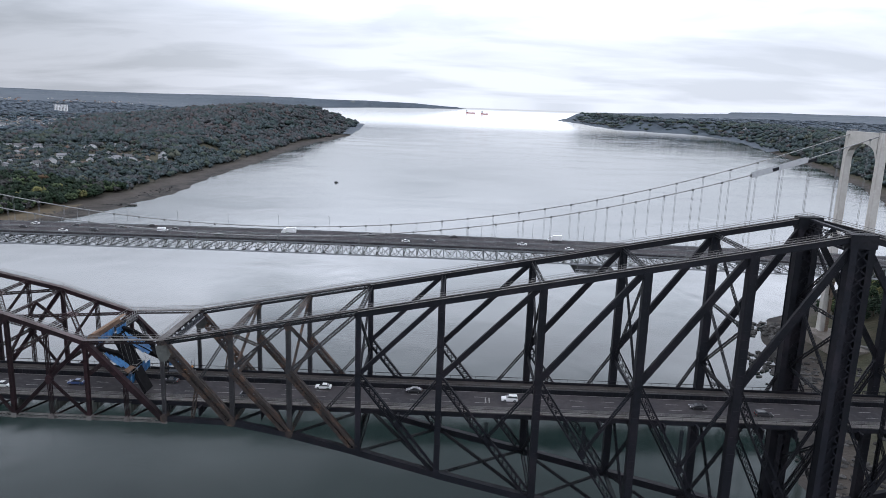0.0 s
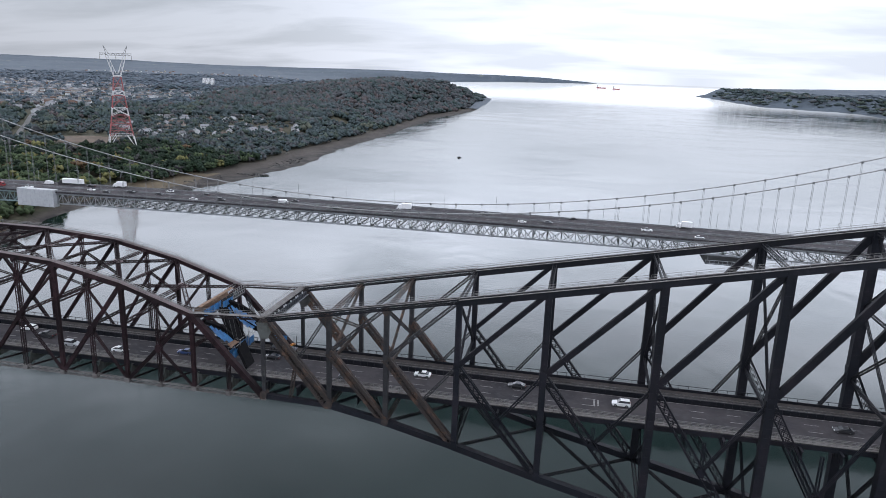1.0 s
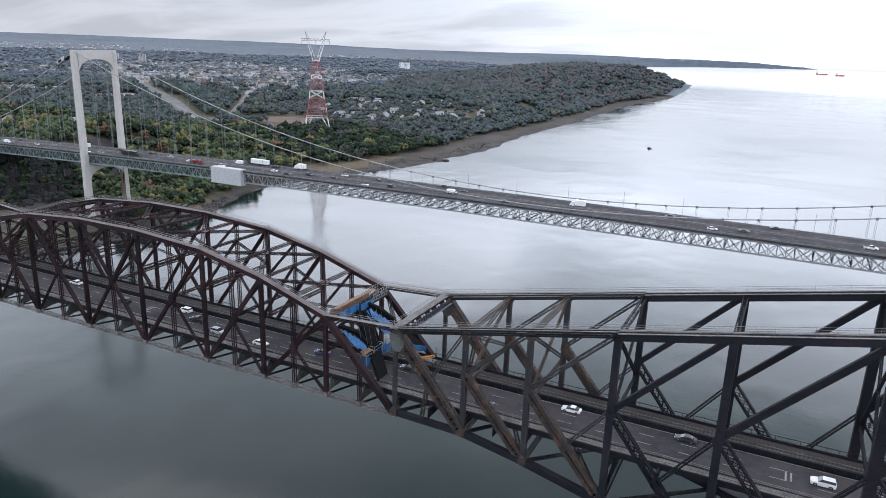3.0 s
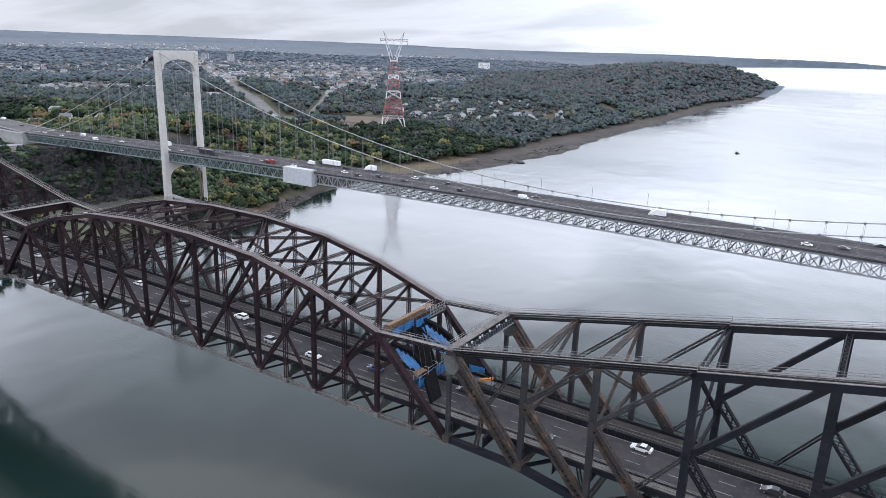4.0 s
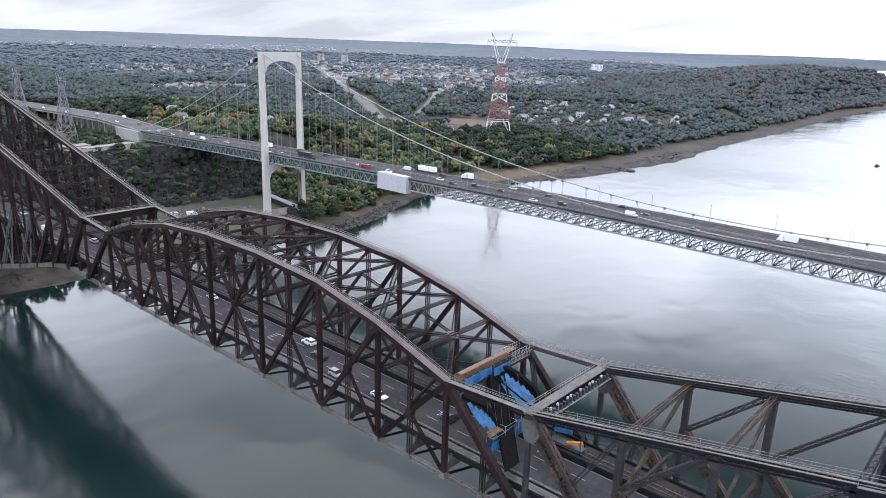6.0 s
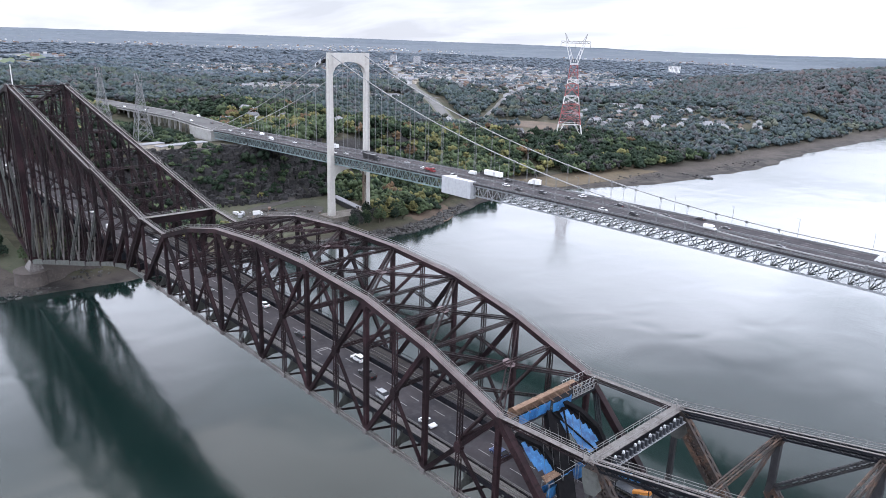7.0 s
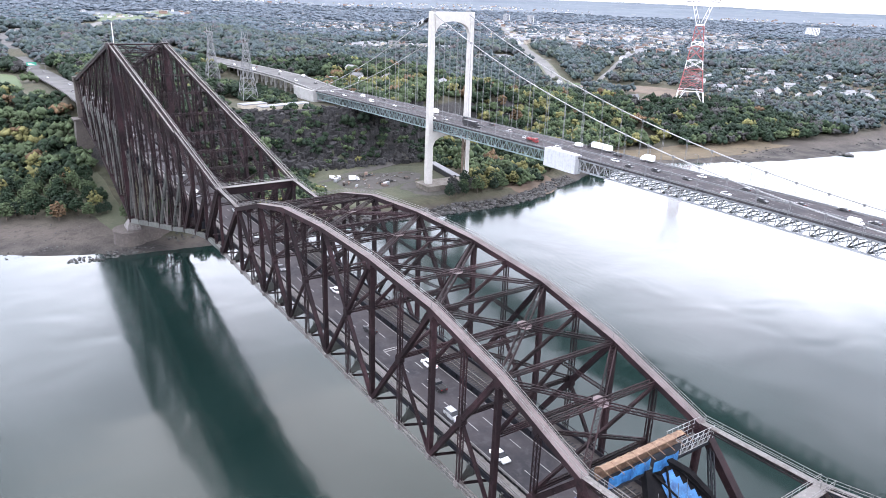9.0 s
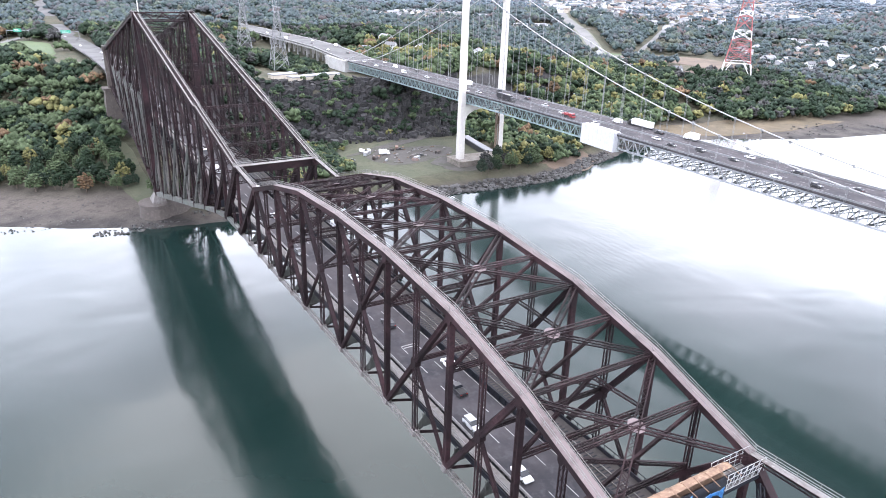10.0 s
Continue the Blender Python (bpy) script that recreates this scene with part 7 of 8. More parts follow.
for i in range(3):
    g = Geo()
    g.plate([(91.0 + 1.5 * i, 6.4, 58.1 + 0.3 * i), (92.5 + 1.5 * i, 6.5, 58.3 + 0.3 * i), (92.5 + 1.5 * i, 6.4, 60.0 + 0.1 * i), (91.0 + 1.5 * i, 6.5, 59.9 + 0.1 * i)], 0.08)
    part("tarpaulin", g, TARP, net, "blue tarpaulin sheet")
g = Geo()
g.box((90.6, 5.4, 56.4), (98.4, 7.6, 56.6))
part("platform", g, DRUM, net, "dark grating platform")
g = Geo()
for x_ in (91.0, 98.0):
    g.prism((x_, 5.6, 55.0), (x_, 5.6, 60.2), YAX, 0.12, 0.12)
    g.prism((x_, 7.4, 55.0), (x_, 7.4, 60.2), YAX, 0.12, 0.12)
part("trestle", g, STEEL, net)
# joint plates under the heads of the tip
for sgn in (-1, 1):
    for off in (-0.85, 0.85):
        g = Geo()
        y_ = sgn * HALF + off
        ring = [(96.3, y_, 71.8), (99.2, y_, 72.0), (100.4, y_, 69.6), (99.2, y_, 67.6), (97.3, y_, 67.4), (96.6, y_, 69.4)]
        g.plate(ring, 0.07)
        solid("tip_joint_plate", g, FLOOR, "grey-green steel joint plate under the arm tip", "plate", "tip joint plates")

# insulators in a row along the crosswalk of the near tip
first_lamp = None
for i in range(19):
    y = -9.4 + 1.16 * i
    m = pose(99.3, y, 72.25)
    if first_lamp is None:
        first_lamp = thing("crosswalk_floodlight", (0, 0, 0), "dark floodlight housing with white cap beside the tip footwalk", "floodlight", "floodlights on the tip")
        g = Geo()
        g.prism((0, 0, -0.7), (0, 0, 0.45), YAX, 0.46, 0.6)
        g.prism((0, 0, -0.75), (0, 0, -0.6), YAX, 0.6, 0.8)
        part("housing", g, DRUM, first_lamp)
        first_lamp.matrix_basis = m
    else:
        t = copy_thing(first_lamp, m)
for i in (0, 2, 5, 6, 9, 12, 13, 16):
    g = Geo()
    y = -9.4 + 1.16 * i
    ring = [(99.3 + q * math.cos(a), y + q * math.sin(a), z) for z, q in ((72.71, 0.16), (72.85, 0.25), (73.15, 0.23), (73.3, 0.10)) for a in [math.pi / 4 * j for j in range(8)]]
    g.add(ring, [(8 * k + j, 8 * k + (j + 1) % 8, 8 * k + 8 + (j + 1) % 8, 8 * k + 8 + j) for k in range(3) for j in range(8)] + [tuple(24 + j for j in range(8))])
    solid("white_globe", g, WHITE, "small white globe on a dark floodlight housing", "lamp", "white globes")
g = Geo()
g.box((98.75, -10.6, 71.35), (99.85, 12.6, 71.5))
for yy in range(-10, 13, 2):
    g.prism((98.2, yy, 70.9), (99.7, yy, 71.4), YAX, 0.15, 0.2)
solid("floodlight_shelf", g, GREYSTEEL, "pale grey steel shelf along the tip footwalk", "shelf")

# mast on the head of the main post
mast = thing("signal_mast", (-274.3, -11.6, 108.4), "slim white signal mast on the main post", "mast")
g = Geo()
g.prism((-274.3, -11.6, 108.4), (-274.3, -11.6, 119.5), YAX, 0.45, 0.45)
part("pole", g, PYWHITE, mast)
g = Geo()
g.box((-275.0, -12.2, 108.0), (-273.6, -11.0, 108.8))
part("foot", g, STEEL, mast)

# ---- works on the suspension bridge ----
def wrapped_box(name, lo, hi, label):
    t = thing(name, lo, label, "scaffold")
    g = Geo()
    (x, y, z), (X, Y, Z) = lo, hi
    nx, nz = 3, 9
    for side_y in (y, Y):
        for i in range(nx):
            for k in range(nz):
                a, b = x + (X - x) * i / nx, x + (X - x) * (i + 1) / nx
                c, d = z + (Z - z) * k / nz, z + (Z - z) * (k + 1) / nz
                o = 0.10 if side_y == Y else -0.10
                g.plate([(a, side_y + o, c), (b, side_y + o, c), (b, side_y - 0.4 * o, d), (a, side_y - 0.4 * o, d)], 0.08)
    g.box((x, y + 0.1, Z - 0.05), (X, Y - 0.1, Z + 0.08))
    g.box((x, y + 0.1, z), (x + 0.08, Y - 0.1, Z))
    g.box((X - 0.08, y + 0.1, z), (X, Y - 0.1, Z))
    g.box((x, y + 0.1, z - 0.1), (X, Y - 0.1, z))
    part("sheeting", g, WHITE, t)
    for i in range(9):
        h = Geo()
        xx = x + (X - x) * i / 8
        h.prism((xx, y - 0.2, z - 0.4), (xx, y - 0.2, Z + 0.3), YAX, 0.05, 0.05)
        part("tube", h, GREYSTEEL, t)
    return t


wrapped_box("wrapped_scaffold", (-157, 186.2, 49.2), (-132, 190.6, 59.3), "white sheeted scaffold box enclosing part of the stiffening truss")
for xa, xb, name in ((329.0, 357.0, "upper"), (-296.0, -288.0, "tower")):
    t = thing("cable_gondola", (xa, SY0, s_cable(xa)), "white sheeted work gondola hung along the main cable", "gondola", "cable gondolas")
    n = 7 if xb - xa > 12 else 2
    g = Geo()
    for i in range(n):
        a, b = xa + (xb - xa) * i / n, xa + (xb - xa) * (i + 1) / n
        za, zb = s_cable(a), s_cable(b)
        for e in (-1.3, 1.3):
            g.plate([(a, SY0 + e, za - 1.5), (b, SY0 + e, zb - 1.5), (b, SY0 + e, zb + 1.2), (a, SY0 + e, za + 1.2)], 0.08)
        g.plate([(a, SY0 - 1.3, za - 1.5), (b, SY0 - 1.3, zb - 1.5), (b, SY0 + 1.3, zb - 1.5), (a, SY0 + 1.3, za - 1.5)], 0.1)
    part("sheeting", g, WHITE, t)
    g = Geo()
    m = xa + (xb - xa) * 0.42
    z = s_cable(m)
    g.prism((m - 1.6, SY0 - 1.4, s_cable(m - 1.6) - 0.2), (m + 1.6, SY0 - 1.4, s_cable(m + 1.6) - 0.2), V(0, 0, 1), 1.7, 0.1)
    part("dark_panel", g, STEEL, t)
    g = Geo()
    g.prism((xb, SY0, s_cable(xb) - 1.2), (xb + 4.5, SY0, s_cable(xb + 4.5) - 1.2), YAX, 2.8, 1.2)
    part("end_platform", g, STEEL, t)
trav = thing("inspection_traveller", (251, 195, 50), "grey steel inspection traveller slung under the deck", "traveller")
g = Geo()
for e in (186.2, 204.0):
    for zz in (47.6, 49.2):
        g.prism((240, e, zz), (263, e, zz), V(0, 0, 1), 0.25, 0.25)
    for i in range(12):
        xx = 240 + 23 * i / 11
        g.prism((xx, e, 47.6), (xx, e, 49.2), YAX, 0.15, 0.15)
part("side_frame", g, GREYSTEEL, trav)
g = Geo()
g.box((240, 186.2, 47.2), (263, 204, 47.45))
part("platform", g, STEEL, trav, "dark grating platform")
g = Geo()
for xx in (241, 262):
    for yy in (187.0, 203.2):
        g.prism((xx, yy, 49.2), (xx, yy, 52.2), YAX, 0.25, 0.25)
part("suspender", g, GALV, trav)

# lamp posts along the far edge
lamp0 = None
x = -476.0 + 14
while x < 580:
    z = float(s_road(x))
    m = pose(x, 214.9, z)
    if lamp0 is None:
        lamp0 = thing("street_lamp", (0, 0, 0), "slim grey street lamp on the edge of the deck", "street lamp", "street lamps")
        g = Geo()
        g.prism((0, 0, 0), (0, 0, 9.0), YAX, 0.13, 0.13)
        part("pole", g, GALV, lamp0)
        g = Geo()
        g.prism((0, 0, 8.9), (0, -2.2, 9.5), V(0, 0, 1), 0.09, 0.09)
        part("arm", g, GALV, lamp0)
        g = Geo()
        g.prism((0, -1.9, 9.45), (0, -2.9, 9.6), V(0, 0, 1), 0.16, 0.34)
        part("lamp_head", g, GREYSTEEL, lamp0)
        lamp0.matrix_basis = m
    else:
        copy_thing(lamp0, m)
    x += 29.6

# ---- vehicles ----
def paint(name, c, vary=0.0):
    return material(name, c, 0.32, 0.0, [(tuple(v * 0.8 for v in c), 0.9, 0.5, 0.8)], spec=0.6)


PAINTS = {"white": paint("white car paint", (0.72, 0.72, 0.72)), "black": paint("black car paint", (0.022, 0.022, 0.025)), "grey": paint("dark grey car paint", (0.085, 0.09, 0.10)), "silver": paint("silver car paint", (0.36, 0.37, 0.38)), "red": paint("dark red vehicle paint", (0.20, 0.022, 0.026)), "blue": paint("dark blue car paint", (0.03, 0.06, 0.16))}
HEAD = material("headlamp glass", (0.75, 0.76, 0.78), 0.2)
TAIL = material("tail lamp red", (0.40, 0.02, 0.02), 0.3)


def wheel(x, y, r, w, base):
    g = Geo()
    ring = [(x + q * math.cos(a), y + s * w / 2, r + q * math.sin(a)) for s, q in ((-1, r * 0.6), (-1, r), (1, r), (1, r * 0.6)) for a in [2 * math.pi * i / 10 for i in range(10)]]
    g.add(ring, [(10 * k + i, 10 * k + (i + 1) % 10, 10 * k + 10 + (i + 1) % 10, 10 * k + 10 + i) for k in range(3) for i in range(10)])
    t = part("wheel", g, TYRE, base)
    h = Geo()
    for s in (-1, 1):
        h.add([(x + r * 0.62 * math.cos(a), y + s * (w / 2 - 0.03), r + r * 0.62 * math.sin(a)) for a in [2 * math.pi * i / 10 for i in range(10)]], [tuple(range(10))])
    part("rim", h, GALV, t)


def hull(stations, w):
    """A car body lofted over stations (x, z low, z high, share of the width at the top)."""
    g = Geo()
    verts = []
    for x, a, b, k in stations:
        m = a + (b - a) * 0.55
        verts += [(x, -w * 0.94, a), (x, w * 0.94, a), (x, w, m), (x, w * k, b), (x, -w * k, b), (x, -w, m)]
    n = len(stations)
    g.add(verts, [(6 * i + j, 6 * i + (j + 1) % 6, 6 * i + 6 + (j + 1) % 6, 6 * i + 6 + j)[::-1] for i in range(n - 1) for j in range(6)] + [tuple(range(6)), tuple(6 * (n - 1) + j for j in range(5, -1, -1))])
    return g


def car(kind, colour):
    """A saloon, an estate or a pick-up; drives along +x, wheels on z = 0."""
    t = thing("car", (0, 0, 0), {"sedan": colour + " saloon car on the bridge deck", "suv": colour + " estate car with roof rails on the bridge deck", "pickup": colour + " pick-up truck on the bridge deck"}[kind], "car", "traffic")
    tall = 0.0 if kind == "sedan" else 0.22
    w = 0.92 if kind == "sedan" else 0.98
    L = 2.3 if kind != "pickup" else 2.8
    body = part("body", hull([(-L, 0.42, 0.86 + tall, 0.9), (-L + 0.12, 0.26, 0.98 + tall, 0.93), (-0.3, 0.24, 0.98 + tall, 0.95), (0.85, 0.24, 0.95 + tall, 0.95), (L - 0.35, 0.26, 0.78 + tall, 0.90), (L, 0.40, 0.62 + tall, 0.8)], w), PAINTS[colour], t)
    if kind == "sedan":
        glass, roof = [(-1.85, 0.95, 0.97, 0.90), (-1.0, 0.9, 1.40, 0.74), (0.25, 0.9, 1.42, 0.74), (1.15, 0.9, 0.96, 0.90)], [(-1.05, 1.40, 1.45, 0.97), (0.2, 1.41, 1.47, 0.97)]
    elif kind == "suv":
        glass, roof = [(-2.2, 1.15, 1.2, 0.92), (-1.95, 1.1, 1.66, 0.78), (0.2, 1.1, 1.70, 0.78), (1.0, 1.1, 1.17, 0.92)], [(-2.05, 1.66, 1.73, 0.97), (0.2, 1.69, 1.76, 0.97)]
    else:
        glass, roof = [(-0.75, 1.15, 1.2, 0.92), (-0.6, 1.1, 1.76, 0.80), (0.6, 1.1, 1.78, 0.80), (1.3, 1.1, 1.17, 0.92)], [(-0.65, 1.76, 1.82, 0.97), (0.6, 1.77, 1.84, 0.97)]
    part("glazing", hull(glass, w * 0.97), GLASS, t, "dark tinted glass")
    part("roof", hull(roof, w * 0.78), PAINTS[colour], t)
    if kind == "pickup":
        g = Geo()
        g.box((-2.65, -w * 0.82, 1.19), (-0.95, w * 0.82, 1.235))
        part("load_bed", g, TYRE, t, "black load bed")
    for sx in (-1.38, 1.42):
        for sy in (-1, 1):
            wheel(sx * (1 if kind != "pickup" else 1.25), sy * (w - 0.1), 0.34 + tall * 0.2, 0.24, t)
    for sy in (-1, 1):
        for sx, mat, nm in ((L - 0.1, HEAD, "headlight"), (-L + 0.03, TAIL, "tail_light")):
            g = Geo()
            g.box((sx - 0.08, sy * 0.68 - 0.17, 0.62 + tall * 0.9), (sx + 0.08, sy * 0.68 + 0.17, 0.78 + tall * 0.9))
            part(nm, g, mat, body)
    return t


def lorry(kind, colour):
    """A delivery van, a box truck or an articulated lorry."""
    words = {"van": "white delivery van", "box": "white box-bodied delivery truck", "semi": "articulated lorry with a long trailer", "tanker": "red truck with a loaded flat bed"}
    t = thing("van" if kind == "van" else "truck", (0, 0, 0), words[kind] + " on the bridge deck", "van" if kind == "van" else "truck", "traffic")
    w = 1.05 if kind == "van" else 1.25
    if kind == "van":
        part("body", hull([(-2.9, 0.4, 2.35, 0.92), (1.4, 0.4, 2.45, 0.92), (2.1, 0.4, 1.35, 0.94), (2.85, 0.5, 1.0, 0.85)], w), PAINTS[colour], t)
        part("windscreen", hull([(1.42, 1.4, 2.30, 0.9), (2.14, 1.3, 1.40, 0.95)], w * 0.96), GLASS, t)
        spots_ = (-1.8, 1.9)
    else:
        x0 = {"box": 1.4, "semi": 5.6, "tanker": 2.2}[kind]
        cab = part("cab", hull([(x0, 0.6, 2.9, 0.94), (x0 + 1.5, 0.6, 2.85, 0.92), (x0 + 2.2, 0.6, 1.7, 0.95), (x0 + (3.2 if kind == "semi" else 2.5), 0.6, 1.4, 0.85)], w), PAINTS["red" if kind == "tanker" else ("black" if kind == "semi" else "white")], t)
        part("windscreen", hull([(x0 + 1.46, 1.8, 2.75, 0.9), (x0 + 2.24, 1.7, 1.8, 0.95)], w * 0.94), GLASS, cab)
        g = Geo()
        back = {"box": -4.2, "semi": -8.5, "tanker": -4.8}[kind]
        if kind == "tanker":
            g.box((back, -w, 1.0), (x0 - 0.2, w, 1.25))
            part("flat_bed", g, TYRE, t, "dark flat bed")
            g = Geo()
            for i in range(4):
                g.box((back + 0.4 + 1.6 * i, -w + 0.2, 1.25), (back + 1.7 + 1.6 * i, w - 0.2, 2.0 + 0.5 * (i % 2)))
            part("load", g, PAINTS["red"], t, "red machinery load")
        else:
            g.box((back, -w - 0.03, 1.05), (x0 - 0.25, w + 0.03, 3.8))
            g.box((back - 0.05, -w - 0.06, 3.72), (x0 - 0.2, w + 0.06, 3.84))
            part("box_body", g, PAINTS[colour], t, colour + " box body")
        g = Geo()
        g.box((back + 0.3, -0.5, 0.7), (x0 + 1.5, 0.5, 1.02))
        part("chassis", g, TYRE, t)
        spots_ = (back + 1.2, back + 2.3, x0 + 1.5) if kind != "semi" else (back + 1.2, back + 2.4, x0 - 1.4, x0 + 2.2)
    for sx in spots_:
        for sy in (-1, 1):
            wheel(sx, sy * (w - 0.14), 0.38 if kind == "van" else 0.5, 0.3, t)
    return t


FLEET = {}


def drive(kind, colour, x, y, z, turn=0.0):
    """Puts a vehicle of that kind on the road."""
    m = pose(x, y, z, 0, 0, turn)
    key = (kind, colour)
    if key in FLEET:
        return copy_thing(FLEET[key], m)
    FLEET[key] = car(kind, colour) if kind in ("sedan", "suv", "pickup") else lorry(kind, colour)
    FLEET[key].matrix_basis = m
    return FLEET[key]


# lanes of the truss bridge: the two far lanes run one way, the near one the other way
for kind, colour, x, lane in (("sedan", "white", 49.5, 0), ("sedan", "black", 93.2, 2), ("sedan", "white", 137.4, 2), ("sedan", "black", 163.4, 2), ("suv", "white", 190.5, 1), ("sedan", "black", 243.0, 1), ("suv", "black", 259.8, 0), ("suv", "white", 13.0, 2), ("suv", "black", -9.7, 1), ("suv", "silver", 33.8, 0), ("sedan", "white", -37.7, 2), ("pickup", "black", 22.0, 1), ("sedan", "blue", 68.0, 1), ("sedan", "grey", -62.0, 0), ("sedan", "white", -96.0, 1), ("suv", "silver", -128.0, 2), ("van", "white", -158.0, 0), ("sedan", "white", -196.0, 1), ("suv", "black", -230.0, 2), ("sedan", "grey", 118.0, 0), ("sedan", "silver", -300.0, 1), ("sedan", "white", -350.0, 0)):
    drive(kind, colour, x, (-6.0, -2.3, 1.3)[lane], ROAD + 0.01, (0, 180, 180)[lane])
near_side = (("silver", "sedan", -269.7, 1), ("white", "sedan", -279.4, 0), ("black", "semi", -238.8, 1), ("white", "sedan", -187.8, 2), ("red", "tanker", -177.6, 1), ("white", "suv", -155.2, 1), ("white", "sedan", -115.2, 2), ("black", "sedan", -101.6, 1), ("black", "suv", -88.0, 2), ("black", "sedan", -69.6, 2), ("white", "sedan", -42.8, 0), ("black", "suv", -27.3, 1), ("white", "van", 9.5, 2), ("black", "sedan", 42.4, 1), ("white", "sedan", 146.7, 1), ("grey", "sedan", 160.4, 2), ("white", "pickup", 211.4, 2), ("white", "sedan", 236.6, 0), ("white", "sedan", -461.8, 2), ("white", "sedan", -428.0, 1), ("white", "van", -377.8, 1), ("white", "sedan", -347.5, 2))
far_side = (("black", "sedan", -236.5, 1), ("white", "van", -154.1, 1), ("white", "semi", -140.9, 2), ("black", "pickup", -124.0, 1), ("white", "box", -106.6, 2), ("white", "sedan", -69.5, 1), ("black", "suv", -42.9, 0), ("black", "sedan", -16.8, 0), ("black", "sedan", 13.6, 0), ("white", "box", 79.0, 0), ("black", "sedan", 173.0, 2), ("white", "box", 231.5, 2), ("black", "sedan", 125.1, 1), ("black", "sedan", -3.3, 2), ("black", "sedan", -384.5, 1), ("white", "van", -413.7, 0), ("black", "suv", -267.7, 1), ("grey", "sedan", -330.0, 0), ("white", "box", -300.0, 0), ("silver", "sedan", -212.0, 0), ("white", "sedan", -450.0, 2))
for side_list, lanes, turn in ((near_side, (190.6, 194.2, 198.2), 0), (far_side, (204.6, 209.2, 212.9), 180)):
    for colour, kind, x, lane in side_list:
        drive(kind, colour, x, lanes[lane], float(s_road(x)) + 0.01, turn)
for i, x in enumerate((-515, -536, -560, -586, -611, -640, -668, -700)):
    y = float(np.interp(-x, [-p[0] for p in LROAD], [p[1] for p in LROAD]))
    z = float(np.interp(-x, [-p[0] for p in LROAD], [float(s_road(SEND)) - 0.02, 55.0, 54.6, 54.0, 53, 56, 58]))
    side_ = -1 if i % 2 else 1
    drive(("sedan", "suv", "van")[i % 3] if i % 3 < 2 else "van", "white" if i % 3 == 2 else ("black", "white", "silver")[i % 3], x, y + side_ * (4 + 3.4 * (i % 3)), z + 0.03, 0 if side_ < 0 else 180)
for i, x in enumerate((-470, -520, -575, -640, -700, -735)):
    y = float(np.interp(-x, [-p[0] for p in QROAD], [p[1] for p in QROAD]))
    z = float(np.interp(-x, [-p[0] for p in QROAD], [ROAD, 53.5, 51.5, 51.0, 58.5, 58]))
    drive("sedan", ("white", "black", "silver")[i % 3], x, y + (-3.5 if i % 2 else 3.0), z + 0.03, 4)

# ---- foot of the suspension tower: works yard ----
def patch(name, cx, cy, a, b, turn, mat, label, category, lift=0.25, rough_edge=0.16, seed=1):
    """A sheet laid on the ground with an uneven outline."""
    r_ = np.random.RandomState(seed)
    ph = r_.uniform(0, 6.28, 4)
    c, s_ = math.cos(radians(turn)), math.sin(radians(turn))
    n, m = 40, 9
    g = Geo()
    verts = []
    for k in range(m + 1):
        for i in range(n):
            t = 6.2832 * i / n
            q = (k / m) * (1 + rough_edge * (math.sin(3 * t + ph[0]) * 0.5 + math.sin(5 * t + ph[1]) * 0.3 + math.sin(9 * t + ph[2]) * 0.2))
            u, v = a * q * math.cos(t), b * q * math.sin(t)
            x, y = cx + u * c - v * s_, cy + u * s_ + v * c
            verts.append(tuple(float(w) for w in warp(x, y, float(height(x, y)) + (lift if k < m else -0.6))))
    g.add(verts, [(n * k + i, n * k + n + i, n * k + n + (i + 1) % n, n * k + (i + 1) % n) for k in range(m) for i in range(n)])
    return solid(name, g, mat, label, category, kind="structure")


GRAVEL = material("worn gravel", (0.0585, 0.0532, 0.0495), 0.95, 0.0, [((0.0390, 0.0375, 0.0285), 0.09, 0.42, 0.62), ((0.0788, 0.0728, 0.0675), 0.4, 0.52, 0.75)], 0.15, 0.8)
LAWN = material("mown grass", (0.0450, 0.0741, 0.0240), 0.9, 0.0, [((0.0638, 0.0897, 0.0360), 0.03, 0.42, 0.65), ((0.0338, 0.0546, 0.0200), 0.3, 0.5, 0.75)], 0.1, 0.8)
SOIL = material("bare brown soil", (0.11, 0.078, 0.055), 0.95, 0.0, [((0.075, 0.055, 0.04), 0.06, 0.42, 0.65)], 0.1, 0.8)
patch("works_yard", -316, 168, 24, 40, 10, GRAVEL, "worn gravel works yard round the tower foot", "yard", seed=3)
patch("works_yard", -281, 200, 22, 36, 0, GRAVEL, "worn gravel round the tower plinth", "yard", lift=0.34, seed=14)
patch("yard_track", -350, 178, 6, 60, 22, GRAVEL, "gravel track below the rock face", "track", lift=0.4, seed=4)
patch("shore_soil", -262, 268, 18, 34, 0, SOIL, "bare brown shore at the point", "shore", lift=0.2, seed=5)
patch("lawn", -634, 662, 20, 11, 30, LAWN, "green grass island inside the road loop", "lawn", lift=0.6, seed=6)
patch("lawn", -672, -62, 60, 30, 8, LAWN, "mown grass beside the approach road", "lawn", lift=0.6, seed=7)
patch("lawn", -545, -30, 30, 13, 5, LAWN, "mown grass verge by the truss bridge", "lawn", lift=0.6, seed=8)
patch("lawn", -2150, 320, 400, 75, -10, LAWN, "pale green interchange meadow", "lawn", lift=0.8, seed=9)
patch("lawn", -2680, 540, 230, 70, -12, LAWN, "pale green interchange meadow", "lawn", lift=0.8, seed=10)
